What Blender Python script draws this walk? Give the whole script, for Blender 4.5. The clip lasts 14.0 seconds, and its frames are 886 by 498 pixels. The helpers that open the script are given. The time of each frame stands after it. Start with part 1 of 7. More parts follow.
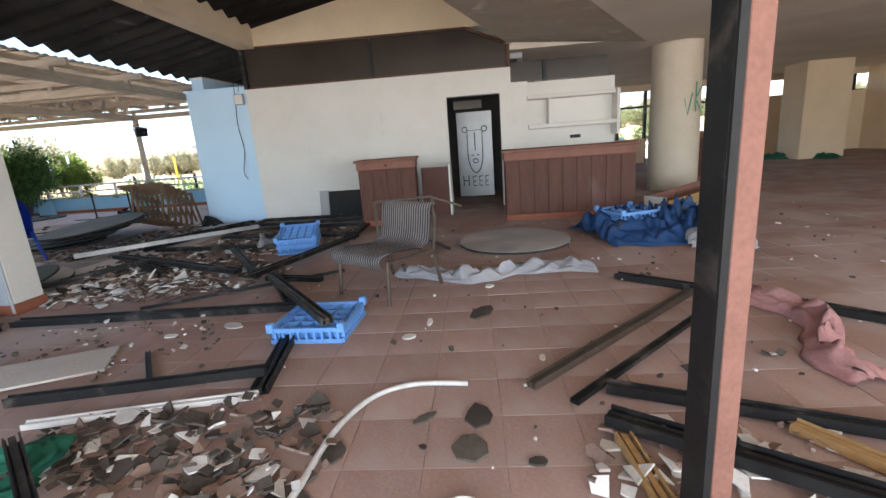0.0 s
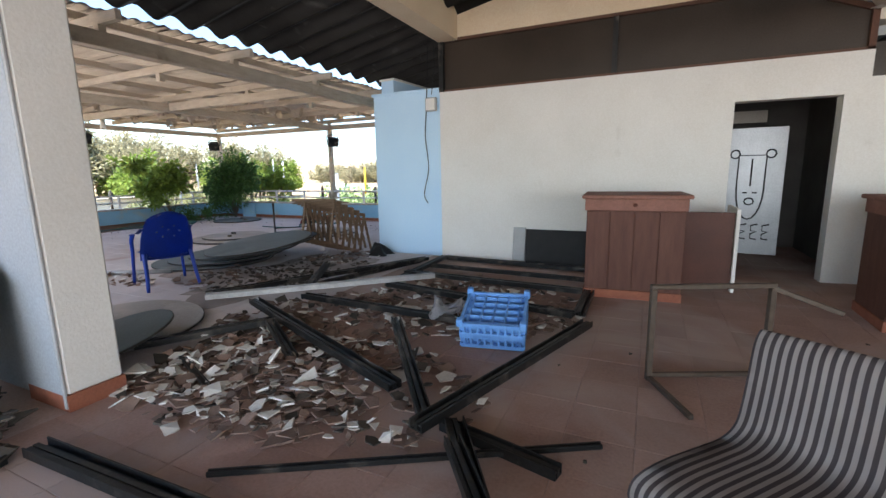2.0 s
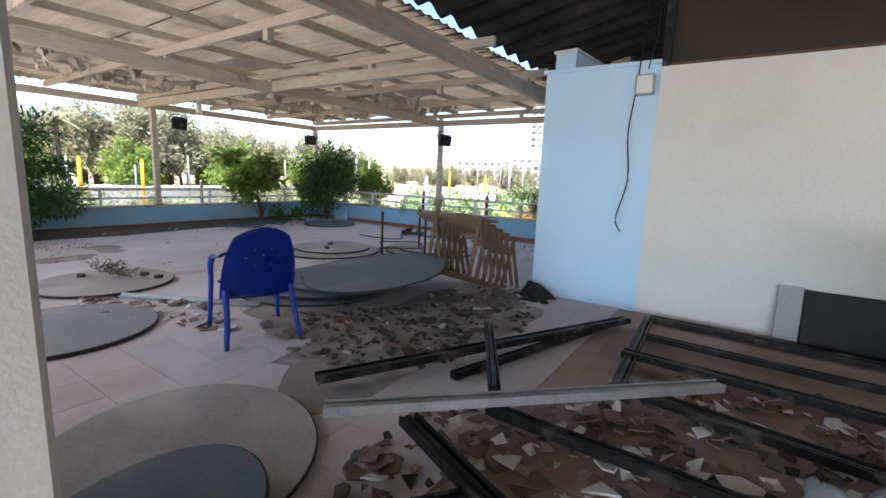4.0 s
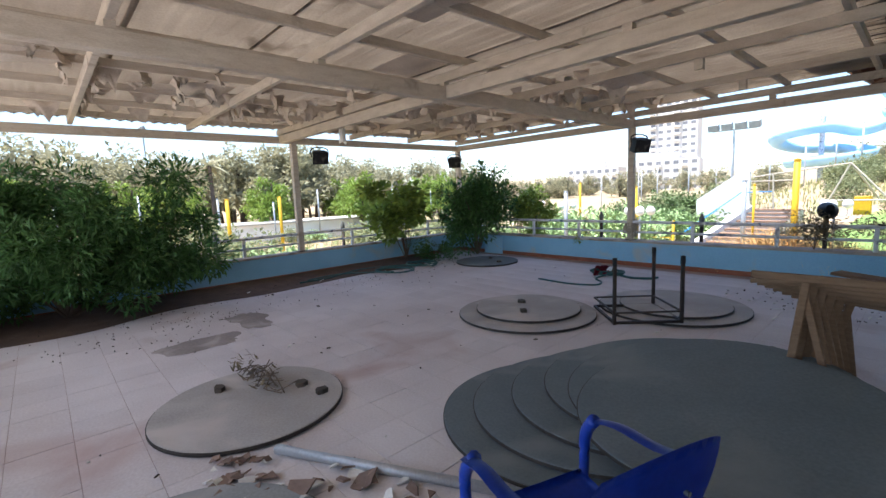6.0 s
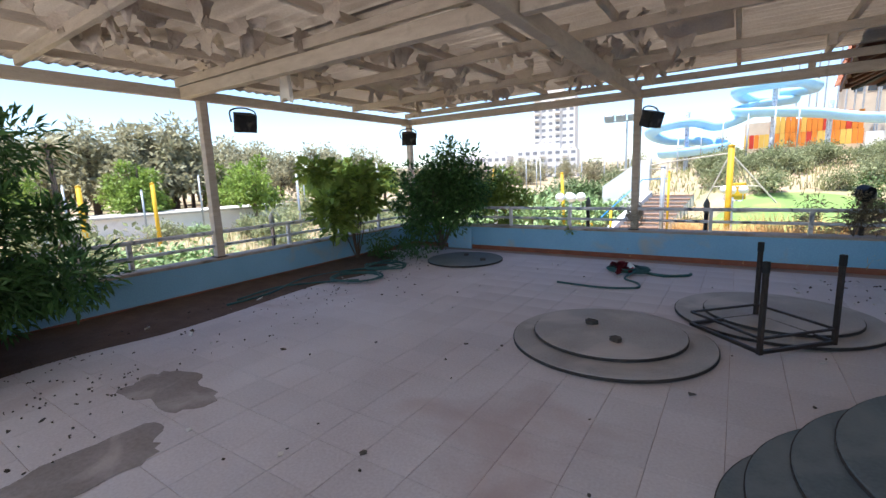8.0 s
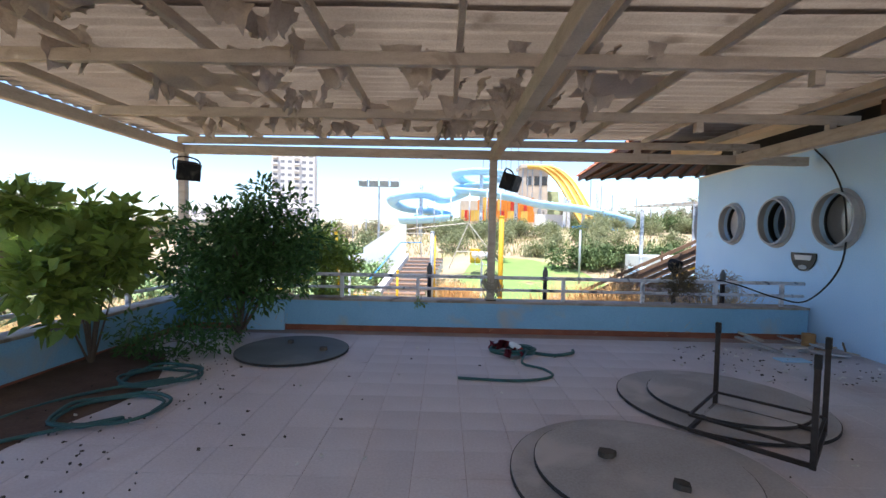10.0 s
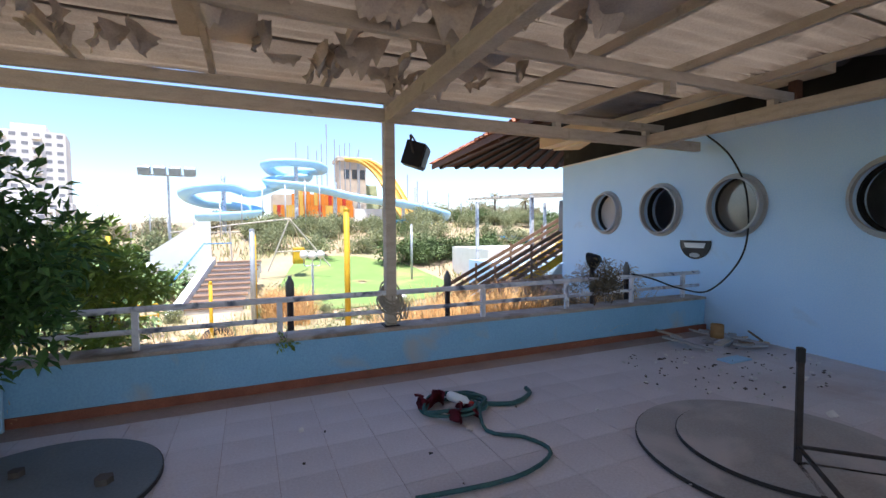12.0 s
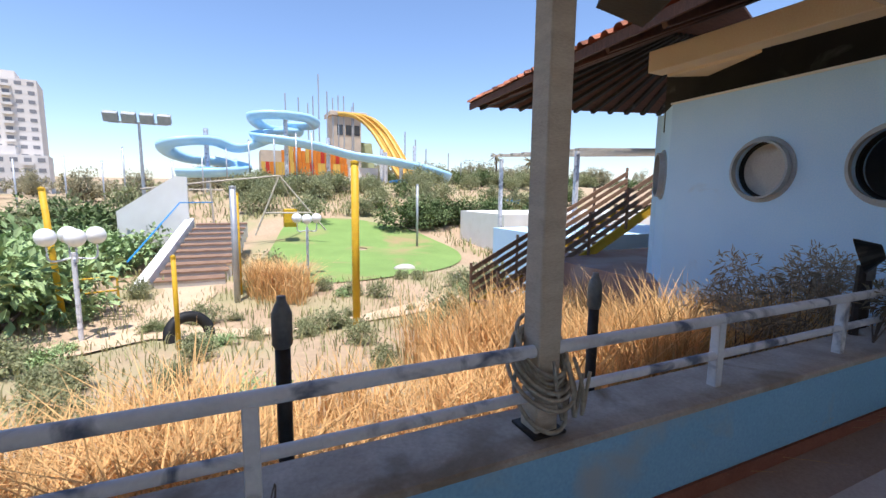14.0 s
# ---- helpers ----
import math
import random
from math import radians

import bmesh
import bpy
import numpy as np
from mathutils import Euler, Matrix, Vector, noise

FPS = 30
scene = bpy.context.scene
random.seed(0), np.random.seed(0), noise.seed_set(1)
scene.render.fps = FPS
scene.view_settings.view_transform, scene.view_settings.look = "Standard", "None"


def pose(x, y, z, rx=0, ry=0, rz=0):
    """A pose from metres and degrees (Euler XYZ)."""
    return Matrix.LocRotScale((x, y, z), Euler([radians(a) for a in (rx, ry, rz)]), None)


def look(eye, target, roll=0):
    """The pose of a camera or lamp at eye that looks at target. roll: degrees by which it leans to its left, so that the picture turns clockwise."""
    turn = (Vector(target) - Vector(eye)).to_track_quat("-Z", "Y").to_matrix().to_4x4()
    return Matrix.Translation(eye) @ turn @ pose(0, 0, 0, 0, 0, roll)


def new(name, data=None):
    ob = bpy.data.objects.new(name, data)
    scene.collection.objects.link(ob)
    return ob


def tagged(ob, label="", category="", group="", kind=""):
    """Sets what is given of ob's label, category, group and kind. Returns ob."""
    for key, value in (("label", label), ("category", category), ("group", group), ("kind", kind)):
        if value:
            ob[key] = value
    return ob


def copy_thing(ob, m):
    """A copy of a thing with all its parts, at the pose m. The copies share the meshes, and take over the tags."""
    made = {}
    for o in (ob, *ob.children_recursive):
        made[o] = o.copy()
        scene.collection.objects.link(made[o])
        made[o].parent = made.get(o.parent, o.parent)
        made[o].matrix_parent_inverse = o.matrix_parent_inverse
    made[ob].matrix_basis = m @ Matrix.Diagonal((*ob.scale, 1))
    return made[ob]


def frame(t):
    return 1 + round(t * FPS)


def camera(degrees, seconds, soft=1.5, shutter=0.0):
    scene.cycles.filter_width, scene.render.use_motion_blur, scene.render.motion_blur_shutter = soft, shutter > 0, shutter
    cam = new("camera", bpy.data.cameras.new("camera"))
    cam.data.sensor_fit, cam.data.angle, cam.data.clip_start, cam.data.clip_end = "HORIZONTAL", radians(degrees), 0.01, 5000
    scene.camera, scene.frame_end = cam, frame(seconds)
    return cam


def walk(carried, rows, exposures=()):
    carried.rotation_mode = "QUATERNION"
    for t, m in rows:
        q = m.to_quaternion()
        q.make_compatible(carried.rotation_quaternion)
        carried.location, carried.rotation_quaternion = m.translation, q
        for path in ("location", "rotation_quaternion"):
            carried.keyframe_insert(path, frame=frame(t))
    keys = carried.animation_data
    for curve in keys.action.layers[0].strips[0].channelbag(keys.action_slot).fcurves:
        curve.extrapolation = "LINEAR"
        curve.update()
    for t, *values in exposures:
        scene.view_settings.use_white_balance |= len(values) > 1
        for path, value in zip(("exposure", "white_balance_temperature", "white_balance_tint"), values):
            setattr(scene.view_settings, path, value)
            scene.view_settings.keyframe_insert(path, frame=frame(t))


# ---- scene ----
cam = camera(90.2, 14.0)
PATH = [
    (0, (-1.293, 0.837, 1.244), (-1.446, 2.777, 0.783), -4.3),
    (0.5, (-1.528, 1.408, 1.264), (-1.689, 3.361, 0.866), -0.2),
    (1, (-1.795, 2.047, 1.301), (-2.188, 3.97, 0.917), -0.6),
    (1.5, (-2.195, 2.696, 1.297), (-2.881, 4.544, 0.958), -0.6),
    (2, (-2.556, 3.176, 1.341), (-3.392, 4.96, 0.996), -1.0),
    (2.5, (-3.074, 3.603, 1.319), (-4.087, 5.297, 0.997), 0.2),
    (3, (-3.579, 3.927, 1.357), (-4.64, 5.587, 1.012), 0.8),
    (3.2, (-3.788, 4.034, 1.319), (-4.853, 5.69, 0.968), 1.4),
    (5.3, (-6.393, 5.258, 1.458), (-7.62, 6.818, 1.213), 2.6),
    (5.5, (-6.646, 5.342, 1.424), (-7.938, 6.846, 1.165), 1.9),
    (6, (-7.323, 5.441, 1.536), (-8.79, 6.776, 1.282), -2.4),
    (6.5, (-7.873, 5.419, 1.532), (-9.467, 6.614, 1.354), 1.4),
    (7, (-8.534, 5.515, 1.471), (-10.138, 6.694, 1.272), 0.0),
    (7.5, (-9.221, 5.668, 1.438), (-10.725, 6.965, 1.197), -1.7),
    (8, (-9.733, 5.91, 1.486), (-10.83, 7.55, 1.16), -2.2),
    (8.5, (-10.289, 6.23, 1.491), (-10.987, 8.086, 1.233), -2.5),
    (8.7, (-10.534, 6.303, 1.492), (-11.042, 8.227, 1.293), -1.8),
    (10.8, (-12.422, 7.828, 1.476), (-12.116, 9.804, 1.42), 1.2),
    (11, (-12.501, 7.992, 1.487), (-12.053, 9.94, 1.424), 0.8),
    (11.5, (-12.518, 8.657, 1.512), (-11.921, 10.564, 1.428), -0.6),
    (12, (-12.5, 9.385, 1.484), (-11.696, 11.215, 1.395), -0.4),
    (12.5, (-12.334, 10.204, 1.463), (-11.471, 12.005, 1.359), -0.7),
    (13, (-12.274, 10.938, 1.454), (-11.407, 12.737, 1.343), 0.0),
    (13.5, (-12.212, 11.711, 1.432), (-11.342, 13.501, 1.235), 0.5),
    (14, (-12.255, 12.438, 1.454), (-11.422, 14.238, 1.196), 0.7),
]
walk(cam, [(t, look(eye, target, roll)) for t, eye, target, roll in PATH],
     exposures=[(0, 1.9, 6300, 10), (1.0, 1.9, 6250, 10), (2.0, 1.95, 6200, 10), (3.2, 1.95, 6100, 11), (5.3, 1.6, 6000, 11), (6.5, 1.45, 5900, 11), (8.7, 1.3, 5850, 12), (11, 1.3, 5850, 14), (12.5, 1.1, 5900, 15), (13.2, 0.85, 6000, 15), (14, 0.68, 5950, 16)])


def lerp(a, b, t):
    return a + (b - a) * t


# ---- world and sun ----
world = bpy.data.worlds.new("world")
scene.world = world
world.use_nodes = True
wn = world.node_tree
sky = wn.nodes.new("ShaderNodeTexSky")
sky.sky_type = "NISHITA"
sky.sun_disc = False
sky.sun_elevation, sky.sun_rotation = radians(74), radians(200)
sky.air_density, sky.dust_density, sky.ozone_density = 1.0, 0.4, 2.5
wn.nodes["Background"].inputs["Strength"].default_value = 0.125
wn.links.new(sky.outputs[0], wn.nodes["Background"].inputs["Color"])
sun = new("sun", bpy.data.lights.new("sun", "SUN"))
sun.data.energy, sun.data.angle, sun.data.color = 4.3, radians(0.6), (1.0, 0.94, 0.84)
SUN_WAY = Vector((math.sin(radians(200)) * math.cos(radians(74)), math.cos(radians(200)) * math.cos(radians(74)), math.sin(radians(74))))
sun.matrix_world = look(SUN_WAY * 50, (0, 0, 0))
# daylight through the wide open entrance front behind the path's start
front = new("front_daylight", bpy.data.lights.new("front_daylight", "AREA"))
front.data.shape, front.data.size, front.data.size_y, front.data.energy, front.data.color = "RECTANGLE", 15.0, 2.4, 205, (0.95, 0.97, 1.0)
front.matrix_world = look((3.0, -2.9, 1.45), (3.0, 4.0, 1.2))

# sky light through the open south side of the terrace
side = new("terrace_daylight", bpy.data.lights.new("terrace_daylight", "AREA"))
side.data.shape, side.data.size, side.data.size_y, side.data.energy, side.data.color = "RECTANGLE", 8.0, 1.7, 22, (0.93, 0.96, 1.0)
side.matrix_world = look((-11.6, 4.12, 1.6), (-11.6, 8.0, 1.5))


# ---- materials ----
def mat(name, col, col2=None, rough=0.8, metal=0.0, scale=4.0, spread=0.5, bump=0.15, fine=60.0, tint=0.0, spec=0.3, dirt=None, dirt_scale=1.2, dirt_at=0.62, stretch=(1, 1, 1)):
    """Two-scale noise colour, relief, optional patches of dirt, optional variation from piece to piece."""
    m = bpy.data.materials.new(name)
    m.use_nodes = True
    t, lk = m.node_tree, m.node_tree.links.new
    b = t.nodes["Principled BSDF"]
    co = t.nodes.new("ShaderNodeTexCoord")
    mp = t.nodes.new("ShaderNodeMapping")
    mp.inputs["Scale"].default_value = stretch
    lk(co.outputs["Object"], mp.inputs["Vector"])
    n1 = t.nodes.new("ShaderNodeTexNoise")
    n1.inputs["Scale"].default_value, n1.inputs["Detail"].default_value = scale, 6
    n2 = t.nodes.new("ShaderNodeTexNoise")
    n2.inputs["Scale"].default_value, n2.inputs["Detail"].default_value = fine, 3
    lk(mp.outputs[0], n1.inputs["Vector"])
    lk(mp.outputs[0], n2.inputs["Vector"])
    r = t.nodes.new("ShaderNodeValToRGB")
    c2 = col2 or tuple(c * 0.7 for c in col)
    r.color_ramp.elements[0].position, r.color_ramp.elements[1].position = 0.5 - spread / 2, 0.5 + spread / 2
    r.color_ramp.elements[0].color, r.color_ramp.elements[1].color = (*c2, 1), (*col, 1)
    lk(n1.outputs["Fac"], r.inputs[0])
    out = r.outputs[0]
    mx = t.nodes.new("ShaderNodeMixRGB")
    mx.blend_type, mx.inputs[0].default_value = "OVERLAY", 0.25
    lk(out, mx.inputs[1])
    lk(n2.outputs["Fac"], mx.inputs[2])
    out = mx.outputs[0]
    if dirt:
        n3 = t.nodes.new("ShaderNodeTexNoise")
        n3.inputs["Scale"].default_value, n3.inputs["Detail"].default_value, n3.inputs["Distortion"].default_value = dirt_scale, 8, 0.6
        lk(co.outputs["Object"], n3.inputs["Vector"])
        r3 = t.nodes.new("ShaderNodeValToRGB")
        r3.color_ramp.elements[0].position, r3.color_ramp.elements[1].position = dirt_at - 0.06, dirt_at + 0.1
        lk(n3.outputs["Fac"], r3.inputs[0])
        m3 = t.nodes.new("ShaderNodeMixRGB")
        m3.inputs[2].default_value = (*dirt, 1)
        lk(r3.outputs[0], m3.inputs[0])
        lk(out, m3.inputs[1])
        out = m3.outputs[0]
    if tint:
        oi = t.nodes.new("ShaderNodeObjectInfo")
        ge = t.nodes.new("ShaderNodeNewGeometry")
        ad = t.nodes.new("ShaderNodeMath")
        ad.operation = "ADD"
        fr = t.nodes.new("ShaderNodeMath")
        fr.operation = "FRACT"
        lk(oi.outputs["Random"], ad.inputs[0])
        lk(ge.outputs["Random Per Island"], ad.inputs[1])
        lk(ad.outputs[0], fr.inputs[0])
        mr = t.nodes.new("ShaderNodeMapRange")
        mr.inputs["To Min"].default_value, mr.inputs["To Max"].default_value = 1 - tint, 1 + tint
        lk(fr.outputs[0], mr.inputs[0])
        hs = t.nodes.new("ShaderNodeHueSaturation")
        lk(mr.outputs[0], hs.inputs["Value"])
        lk(out, hs.inputs["Color"])
        out = hs.outputs[0]
    lk(out, b.inputs["Base Color"])
    b.inputs["Roughness"].default_value, b.inputs["Metallic"].default_value = rough, metal
    b.inputs["Specular IOR Level"].default_value = spec
    if bump:
        bp = t.nodes.new("ShaderNodeBump")
        bp.inputs["Strength"].default_value, bp.inputs["Distance"].default_value = bump, 0.01
        lk(n2.outputs["Fac"], bp.inputs["Height"])
        lk(bp.outputs[0], b.inputs["Normal"])
    return m


M_WHITE = mat("white_wall_paint", (0.78, 0.77, 0.73), (0.7, 0.68, 0.63), 0.85, scale=1.3, bump=0.2, dirt=(0.5, 0.46, 0.4), dirt_at=0.72)
M_CREAM = mat("cream_plaster", (0.78, 0.63, 0.45), (0.7, 0.55, 0.38), 0.85, scale=1.5, bump=0.15)
M_CEIL = mat("ceiling_plaster", (0.72, 0.66, 0.57), (0.62, 0.55, 0.46), 0.9, scale=1.0, bump=0.1)
M_PEEL = mat("peeling_plaster", (0.5, 0.44, 0.36), (0.42, 0.36, 0.29), 0.9, scale=2.0, bump=0.3, dirt=(0.75, 0.7, 0.62), dirt_scale=2.2, dirt_at=0.68)
M_FLAKE = mat("paint_flake", (0.8, 0.76, 0.68), rough=0.8)
M_BLUE = mat("light_blue_wall_paint", (0.57, 0.77, 0.94), (0.5, 0.71, 0.91), 0.75, scale=1.2, bump=0.15, dirt=(0.5, 0.55, 0.6), dirt_at=0.74)
M_PARA = mat("parapet_blue_paint", (0.29, 0.52, 0.71), (0.23, 0.45, 0.63), 0.75, scale=1.5, bump=0.2, dirt=(0.4, 0.45, 0.48), dirt_scale=2.0, dirt_at=0.64)
M_LEDGE = mat("worn_ledge", (0.5, 0.44, 0.38), (0.34, 0.28, 0.23), 0.95, scale=5, bump=0.3, dirt=(0.2, 0.15, 0.1), dirt_scale=2.5, dirt_at=0.58)
M_SKIRT = mat("terracotta_skirting", (0.32, 0.12, 0.07), (0.22, 0.08, 0.05), 0.8, scale=6)
M_TILE_IN = mat("dusty_terracotta_tile", (0.4, 0.27, 0.225), (0.31, 0.2, 0.165), 0.85, scale=1.4, spread=0.4, bump=0.15, tint=0.07, dirt=(0.43, 0.34, 0.3), dirt_scale=0.9, dirt_at=0.5)
M_TILE_OUT = mat("dusty_terrace_tile", (0.66, 0.62, 0.62), (0.54, 0.49, 0.49), 0.9, scale=0.9, spread=0.4, bump=0.15, tint=0.04, dirt=(0.46, 0.36, 0.34), dirt_scale=0.8, dirt_at=0.64)
M_JOINT = mat("floor_joint", (0.44, 0.34, 0.3), (0.36, 0.27, 0.235), 0.95, scale=3)
M_TIMBER = mat("whitewashed_timber", (0.62, 0.55, 0.45), (0.42, 0.35, 0.27), 0.85, scale=5, spread=0.7, bump=0.3, stretch=(1, 1, 4), dirt=(0.3, 0.24, 0.18), dirt_scale=4, dirt_at=0.68)
M_SHEET = mat("weathered_roof_sheet", (0.46, 0.4, 0.33), (0.3, 0.25, 0.2), 0.8, scale=1.3, spread=0.7, bump=0.2, dirt=(0.2, 0.16, 0.12), dirt_scale=1.6, dirt_at=0.66)
M_PAPER = mat("torn_lining", (0.62, 0.54, 0.44), (0.48, 0.4, 0.32), 0.95, scale=3, bump=0.3)
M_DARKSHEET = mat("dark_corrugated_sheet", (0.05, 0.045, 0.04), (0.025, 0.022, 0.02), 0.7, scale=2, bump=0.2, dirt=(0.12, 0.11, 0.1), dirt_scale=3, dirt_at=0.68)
M_CLAY = mat("clay_roof_tile", (0.5, 0.2, 0.11), (0.36, 0.13, 0.07), 0.85, scale=3, bump=0.2, tint=0.2)
M_BROWNW = mat("brown_roof_timber", (0.14, 0.07, 0.045), (0.08, 0.04, 0.028), 0.75, scale=6, stretch=(1, 6, 1))
M_REDW = mat("red_brown_ceiling_boards", (0.34, 0.11, 0.055), (0.22, 0.07, 0.035), 0.7, scale=5, stretch=(1, 8, 1))
M_STRIP = mat("smoky_glass_strip", (0.055, 0.042, 0.032), (0.035, 0.026, 0.02), 0.25, scale=1.2, bump=0.02, spec=0.5)
M_FRAME = mat("dark_aluminium", (0.035, 0.035, 0.035), (0.02, 0.02, 0.02), 0.45, 0.6, scale=5, bump=0.1, dirt=(0.16, 0.14, 0.12), dirt_scale=4, dirt_at=0.6)
M_ALU = mat("bare_aluminium", (0.5, 0.5, 0.5), (0.35, 0.35, 0.35), 0.5, 0.7, scale=8)
M_WOOD = mat("brown_counter_wood", (0.13, 0.058, 0.04), (0.085, 0.036, 0.026), 0.65, scale=3, stretch=(8, 8, 1), bump=0.15, dirt=(0.2, 0.12, 0.1), dirt_at=0.7)
M_WOODTOP = mat("dusty_counter_top", (0.27, 0.13, 0.1), (0.19, 0.09, 0.065), 0.7, scale=4)
M_DARKWOOD = mat("dark_red_board", (0.1, 0.035, 0.022), (0.07, 0.025, 0.016), 0.5, scale=3)
M_BLACK = mat("matt_black", (0.018, 0.018, 0.018), (0.01, 0.01, 0.01), 0.6, scale=8)
M_GREY = mat("grey_paint", (0.45, 0.46, 0.46), (0.35, 0.36, 0.36), 0.7, scale=4)
M_PLBLUE = mat("blue_chair_plastic", (0.012, 0.055, 0.42), (0.01, 0.045, 0.33), 0.35, scale=6, bump=0.03, spec=0.5)
M_CRATE = mat("light_blue_crate_plastic", (0.16, 0.36, 0.74), (0.13, 0.3, 0.64), 0.45, scale=6, bump=0.05, spec=0.45)
M_DISC = mat("grey_table_board", (0.42, 0.4, 0.38), (0.32, 0.3, 0.28), 0.85, scale=2, bump=0.15, dirt=(0.5, 0.46, 0.43), dirt_scale=1.5, dirt_at=0.55)
# dark colour that paints the shadowed rim of the tabletops
M_EDGE = mat("shade_edge_band", (0.06, 0.055, 0.05), (0.035, 0.03, 0.028), 0.85, scale=9)
M_DISCMID = mat("dull_grey_table_board", (0.3, 0.31, 0.31), (0.23, 0.24, 0.24), 0.85, scale=2, bump=0.15, dirt=(0.38, 0.37, 0.36), dirt_scale=1.5, dirt_at=0.6)
M_DISCDARK = mat("blue_grey_table_board", (0.15, 0.18, 0.19), (0.115, 0.14, 0.15), 0.8, scale=2, bump=0.1, dirt=(0.2, 0.22, 0.22), dirt_scale=1.2, dirt_at=0.6)
M_CHAIRWOOD = mat("weathered_chair_wood", (0.2, 0.13, 0.08), (0.12, 0.075, 0.045), 0.75, scale=8, stretch=(1, 1, 5))
M_STEEL = mat("rusty_dark_steel", (0.06, 0.05, 0.045), (0.035, 0.025, 0.02), 0.55, 0.5, scale=12)
M_TUBE = mat("brown_steel_tube", (0.12, 0.095, 0.075), (0.08, 0.06, 0.045), 0.5, 0.4, scale=12)
M_CHINA = mat("broken_china", (0.72, 0.7, 0.66), (0.55, 0.52, 0.47), 0.4, scale=6, tint=0.2, bump=0.03)
M_SHARD = mat("broken_tile_shard", (0.25, 0.18, 0.145), (0.17, 0.11, 0.085), 0.8, scale=6, tint=0.35)
M_DARKSHARD = mat("dark_debris", (0.1, 0.085, 0.07), (0.06, 0.05, 0.04), 0.9, scale=6, tint=0.35)
M_CLOTHW = mat("white_cloth", (0.66, 0.66, 0.68), (0.52, 0.52, 0.55), 0.95, scale=6)
M_CLOTHP = mat("pink_cloth", (0.72, 0.42, 0.4), (0.6, 0.33, 0.31), 0.95, scale=6)
M_CLOTHB = mat("blue_tarpaulin", (0.05, 0.14, 0.36), (0.035, 0.09, 0.24), 0.6, scale=5, dirt=(0.18, 0.2, 0.24), dirt_scale=3, dirt_at=0.62)
M_CLOTHG = mat("green_cloth", (0.06, 0.3, 0.2), (0.04, 0.2, 0.13), 0.85, scale=5)
M_HOSEW = mat("white_hose", (0.66, 0.64, 0.6), rough=0.5, scale=6)
M_HOSEG = mat("green_hose", (0.05, 0.13, 0.12), (0.035, 0.09, 0.09), 0.55, scale=6)
M_ROPE = mat("weathered_rope", (0.42, 0.38, 0.31), (0.3, 0.26, 0.2), 0.95, scale=30)
M_RAIL = mat("flaking_white_rail_paint", (0.74, 0.74, 0.76), (0.6, 0.6, 0.62), 0.6, scale=6, bump=0.2, dirt=(0.13, 0.15, 0.2), dirt_scale=7, dirt_at=0.58)
M_LEAF = mat("dark_green_leaf", (0.1, 0.19, 0.055), (0.055, 0.12, 0.035), 0.5, scale=3, tint=0.45, bump=0)
M_LEAFL = mat("light_green_leaf", (0.28, 0.36, 0.07), (0.17, 0.26, 0.05), 0.5, scale=3, tint=0.35, bump=0)
M_SHRUB = mat("grey_green_shrub_leaf", (0.36, 0.37, 0.2), (0.23, 0.25, 0.12), 0.7, scale=1.5, tint=0.4, bump=0)
M_TREE = mat("dusty_tree_leaf", (0.42, 0.39, 0.25), (0.3, 0.28, 0.17), 0.7, scale=1, tint=0.35, bump=0)
M_BARK = mat("grey_bark", (0.16, 0.12, 0.09), (0.09, 0.065, 0.05), 0.9, scale=10, bump=0.4, stretch=(1, 1, 0.2))
M_STRAW = mat("dry_grass", (0.78, 0.52, 0.24), (0.6, 0.36, 0.14), 0.9, scale=2, tint=0.3, bump=0)
M_WEED = mat("green_weeds", (0.42, 0.4, 0.2), (0.28, 0.28, 0.12), 0.9, scale=2, tint=0.3, bump=0)
M_LAMPW = mat("white_globe", (0.85, 0.84, 0.8), (0.78, 0.77, 0.72), 0.35, scale=4, bump=0)
M_YELLOW = mat("yellow_paint", (0.68, 0.42, 0.02), (0.55, 0.32, 0.02), 0.55, scale=6)
M_GALV = mat("galvanised_pole", (0.5, 0.51, 0.52), (0.38, 0.39, 0.4), 0.5, 0.5, scale=6)
M_SLIDEB = mat("light_blue_fibreglass", (0.42, 0.66, 0.82), (0.34, 0.58, 0.76), 0.4, scale=1, bump=0.02)
M_SLIDEC = mat("deep_blue_fibreglass", (0.04, 0.3, 0.68), (0.03, 0.24, 0.6), 0.4, scale=1, bump=0.02)
M_SLIDEY = mat("yellow_fibreglass", (0.72, 0.46, 0.1), (0.6, 0.36, 0.07), 0.45, scale=1, bump=0.02)
M_ORANGE = mat("orange_panel", (0.72, 0.24, 0.03), (0.6, 0.18, 0.02), 0.6, scale=1)
M_RED = mat("red_panel", (0.55, 0.05, 0.03), (0.45, 0.04, 0.02), 0.6, scale=1)
M_BEIGE = mat("beige_rendered_wall", (0.62, 0.52, 0.4), (0.5, 0.41, 0.31), 0.9, scale=1)
M_CONC = mat("pale_concrete", (0.58, 0.54, 0.48), (0.46, 0.42, 0.36), 0.9, scale=2)
M_STEP = mat("brown_stair_tread", (0.3, 0.19, 0.12), (0.2, 0.12, 0.08), 0.85, scale=3)
# far tower walls, paled to put distance haze into the colour
M_TOWERW = mat("tower_render", (0.72, 0.68, 0.63), (0.64, 0.6, 0.55), 0.9, scale=0.2)
M_GLASSD = mat("dark_window_pane", (0.06, 0.07, 0.08), (0.04, 0.05, 0.06), 0.15, scale=2, bump=0, spec=0.6)
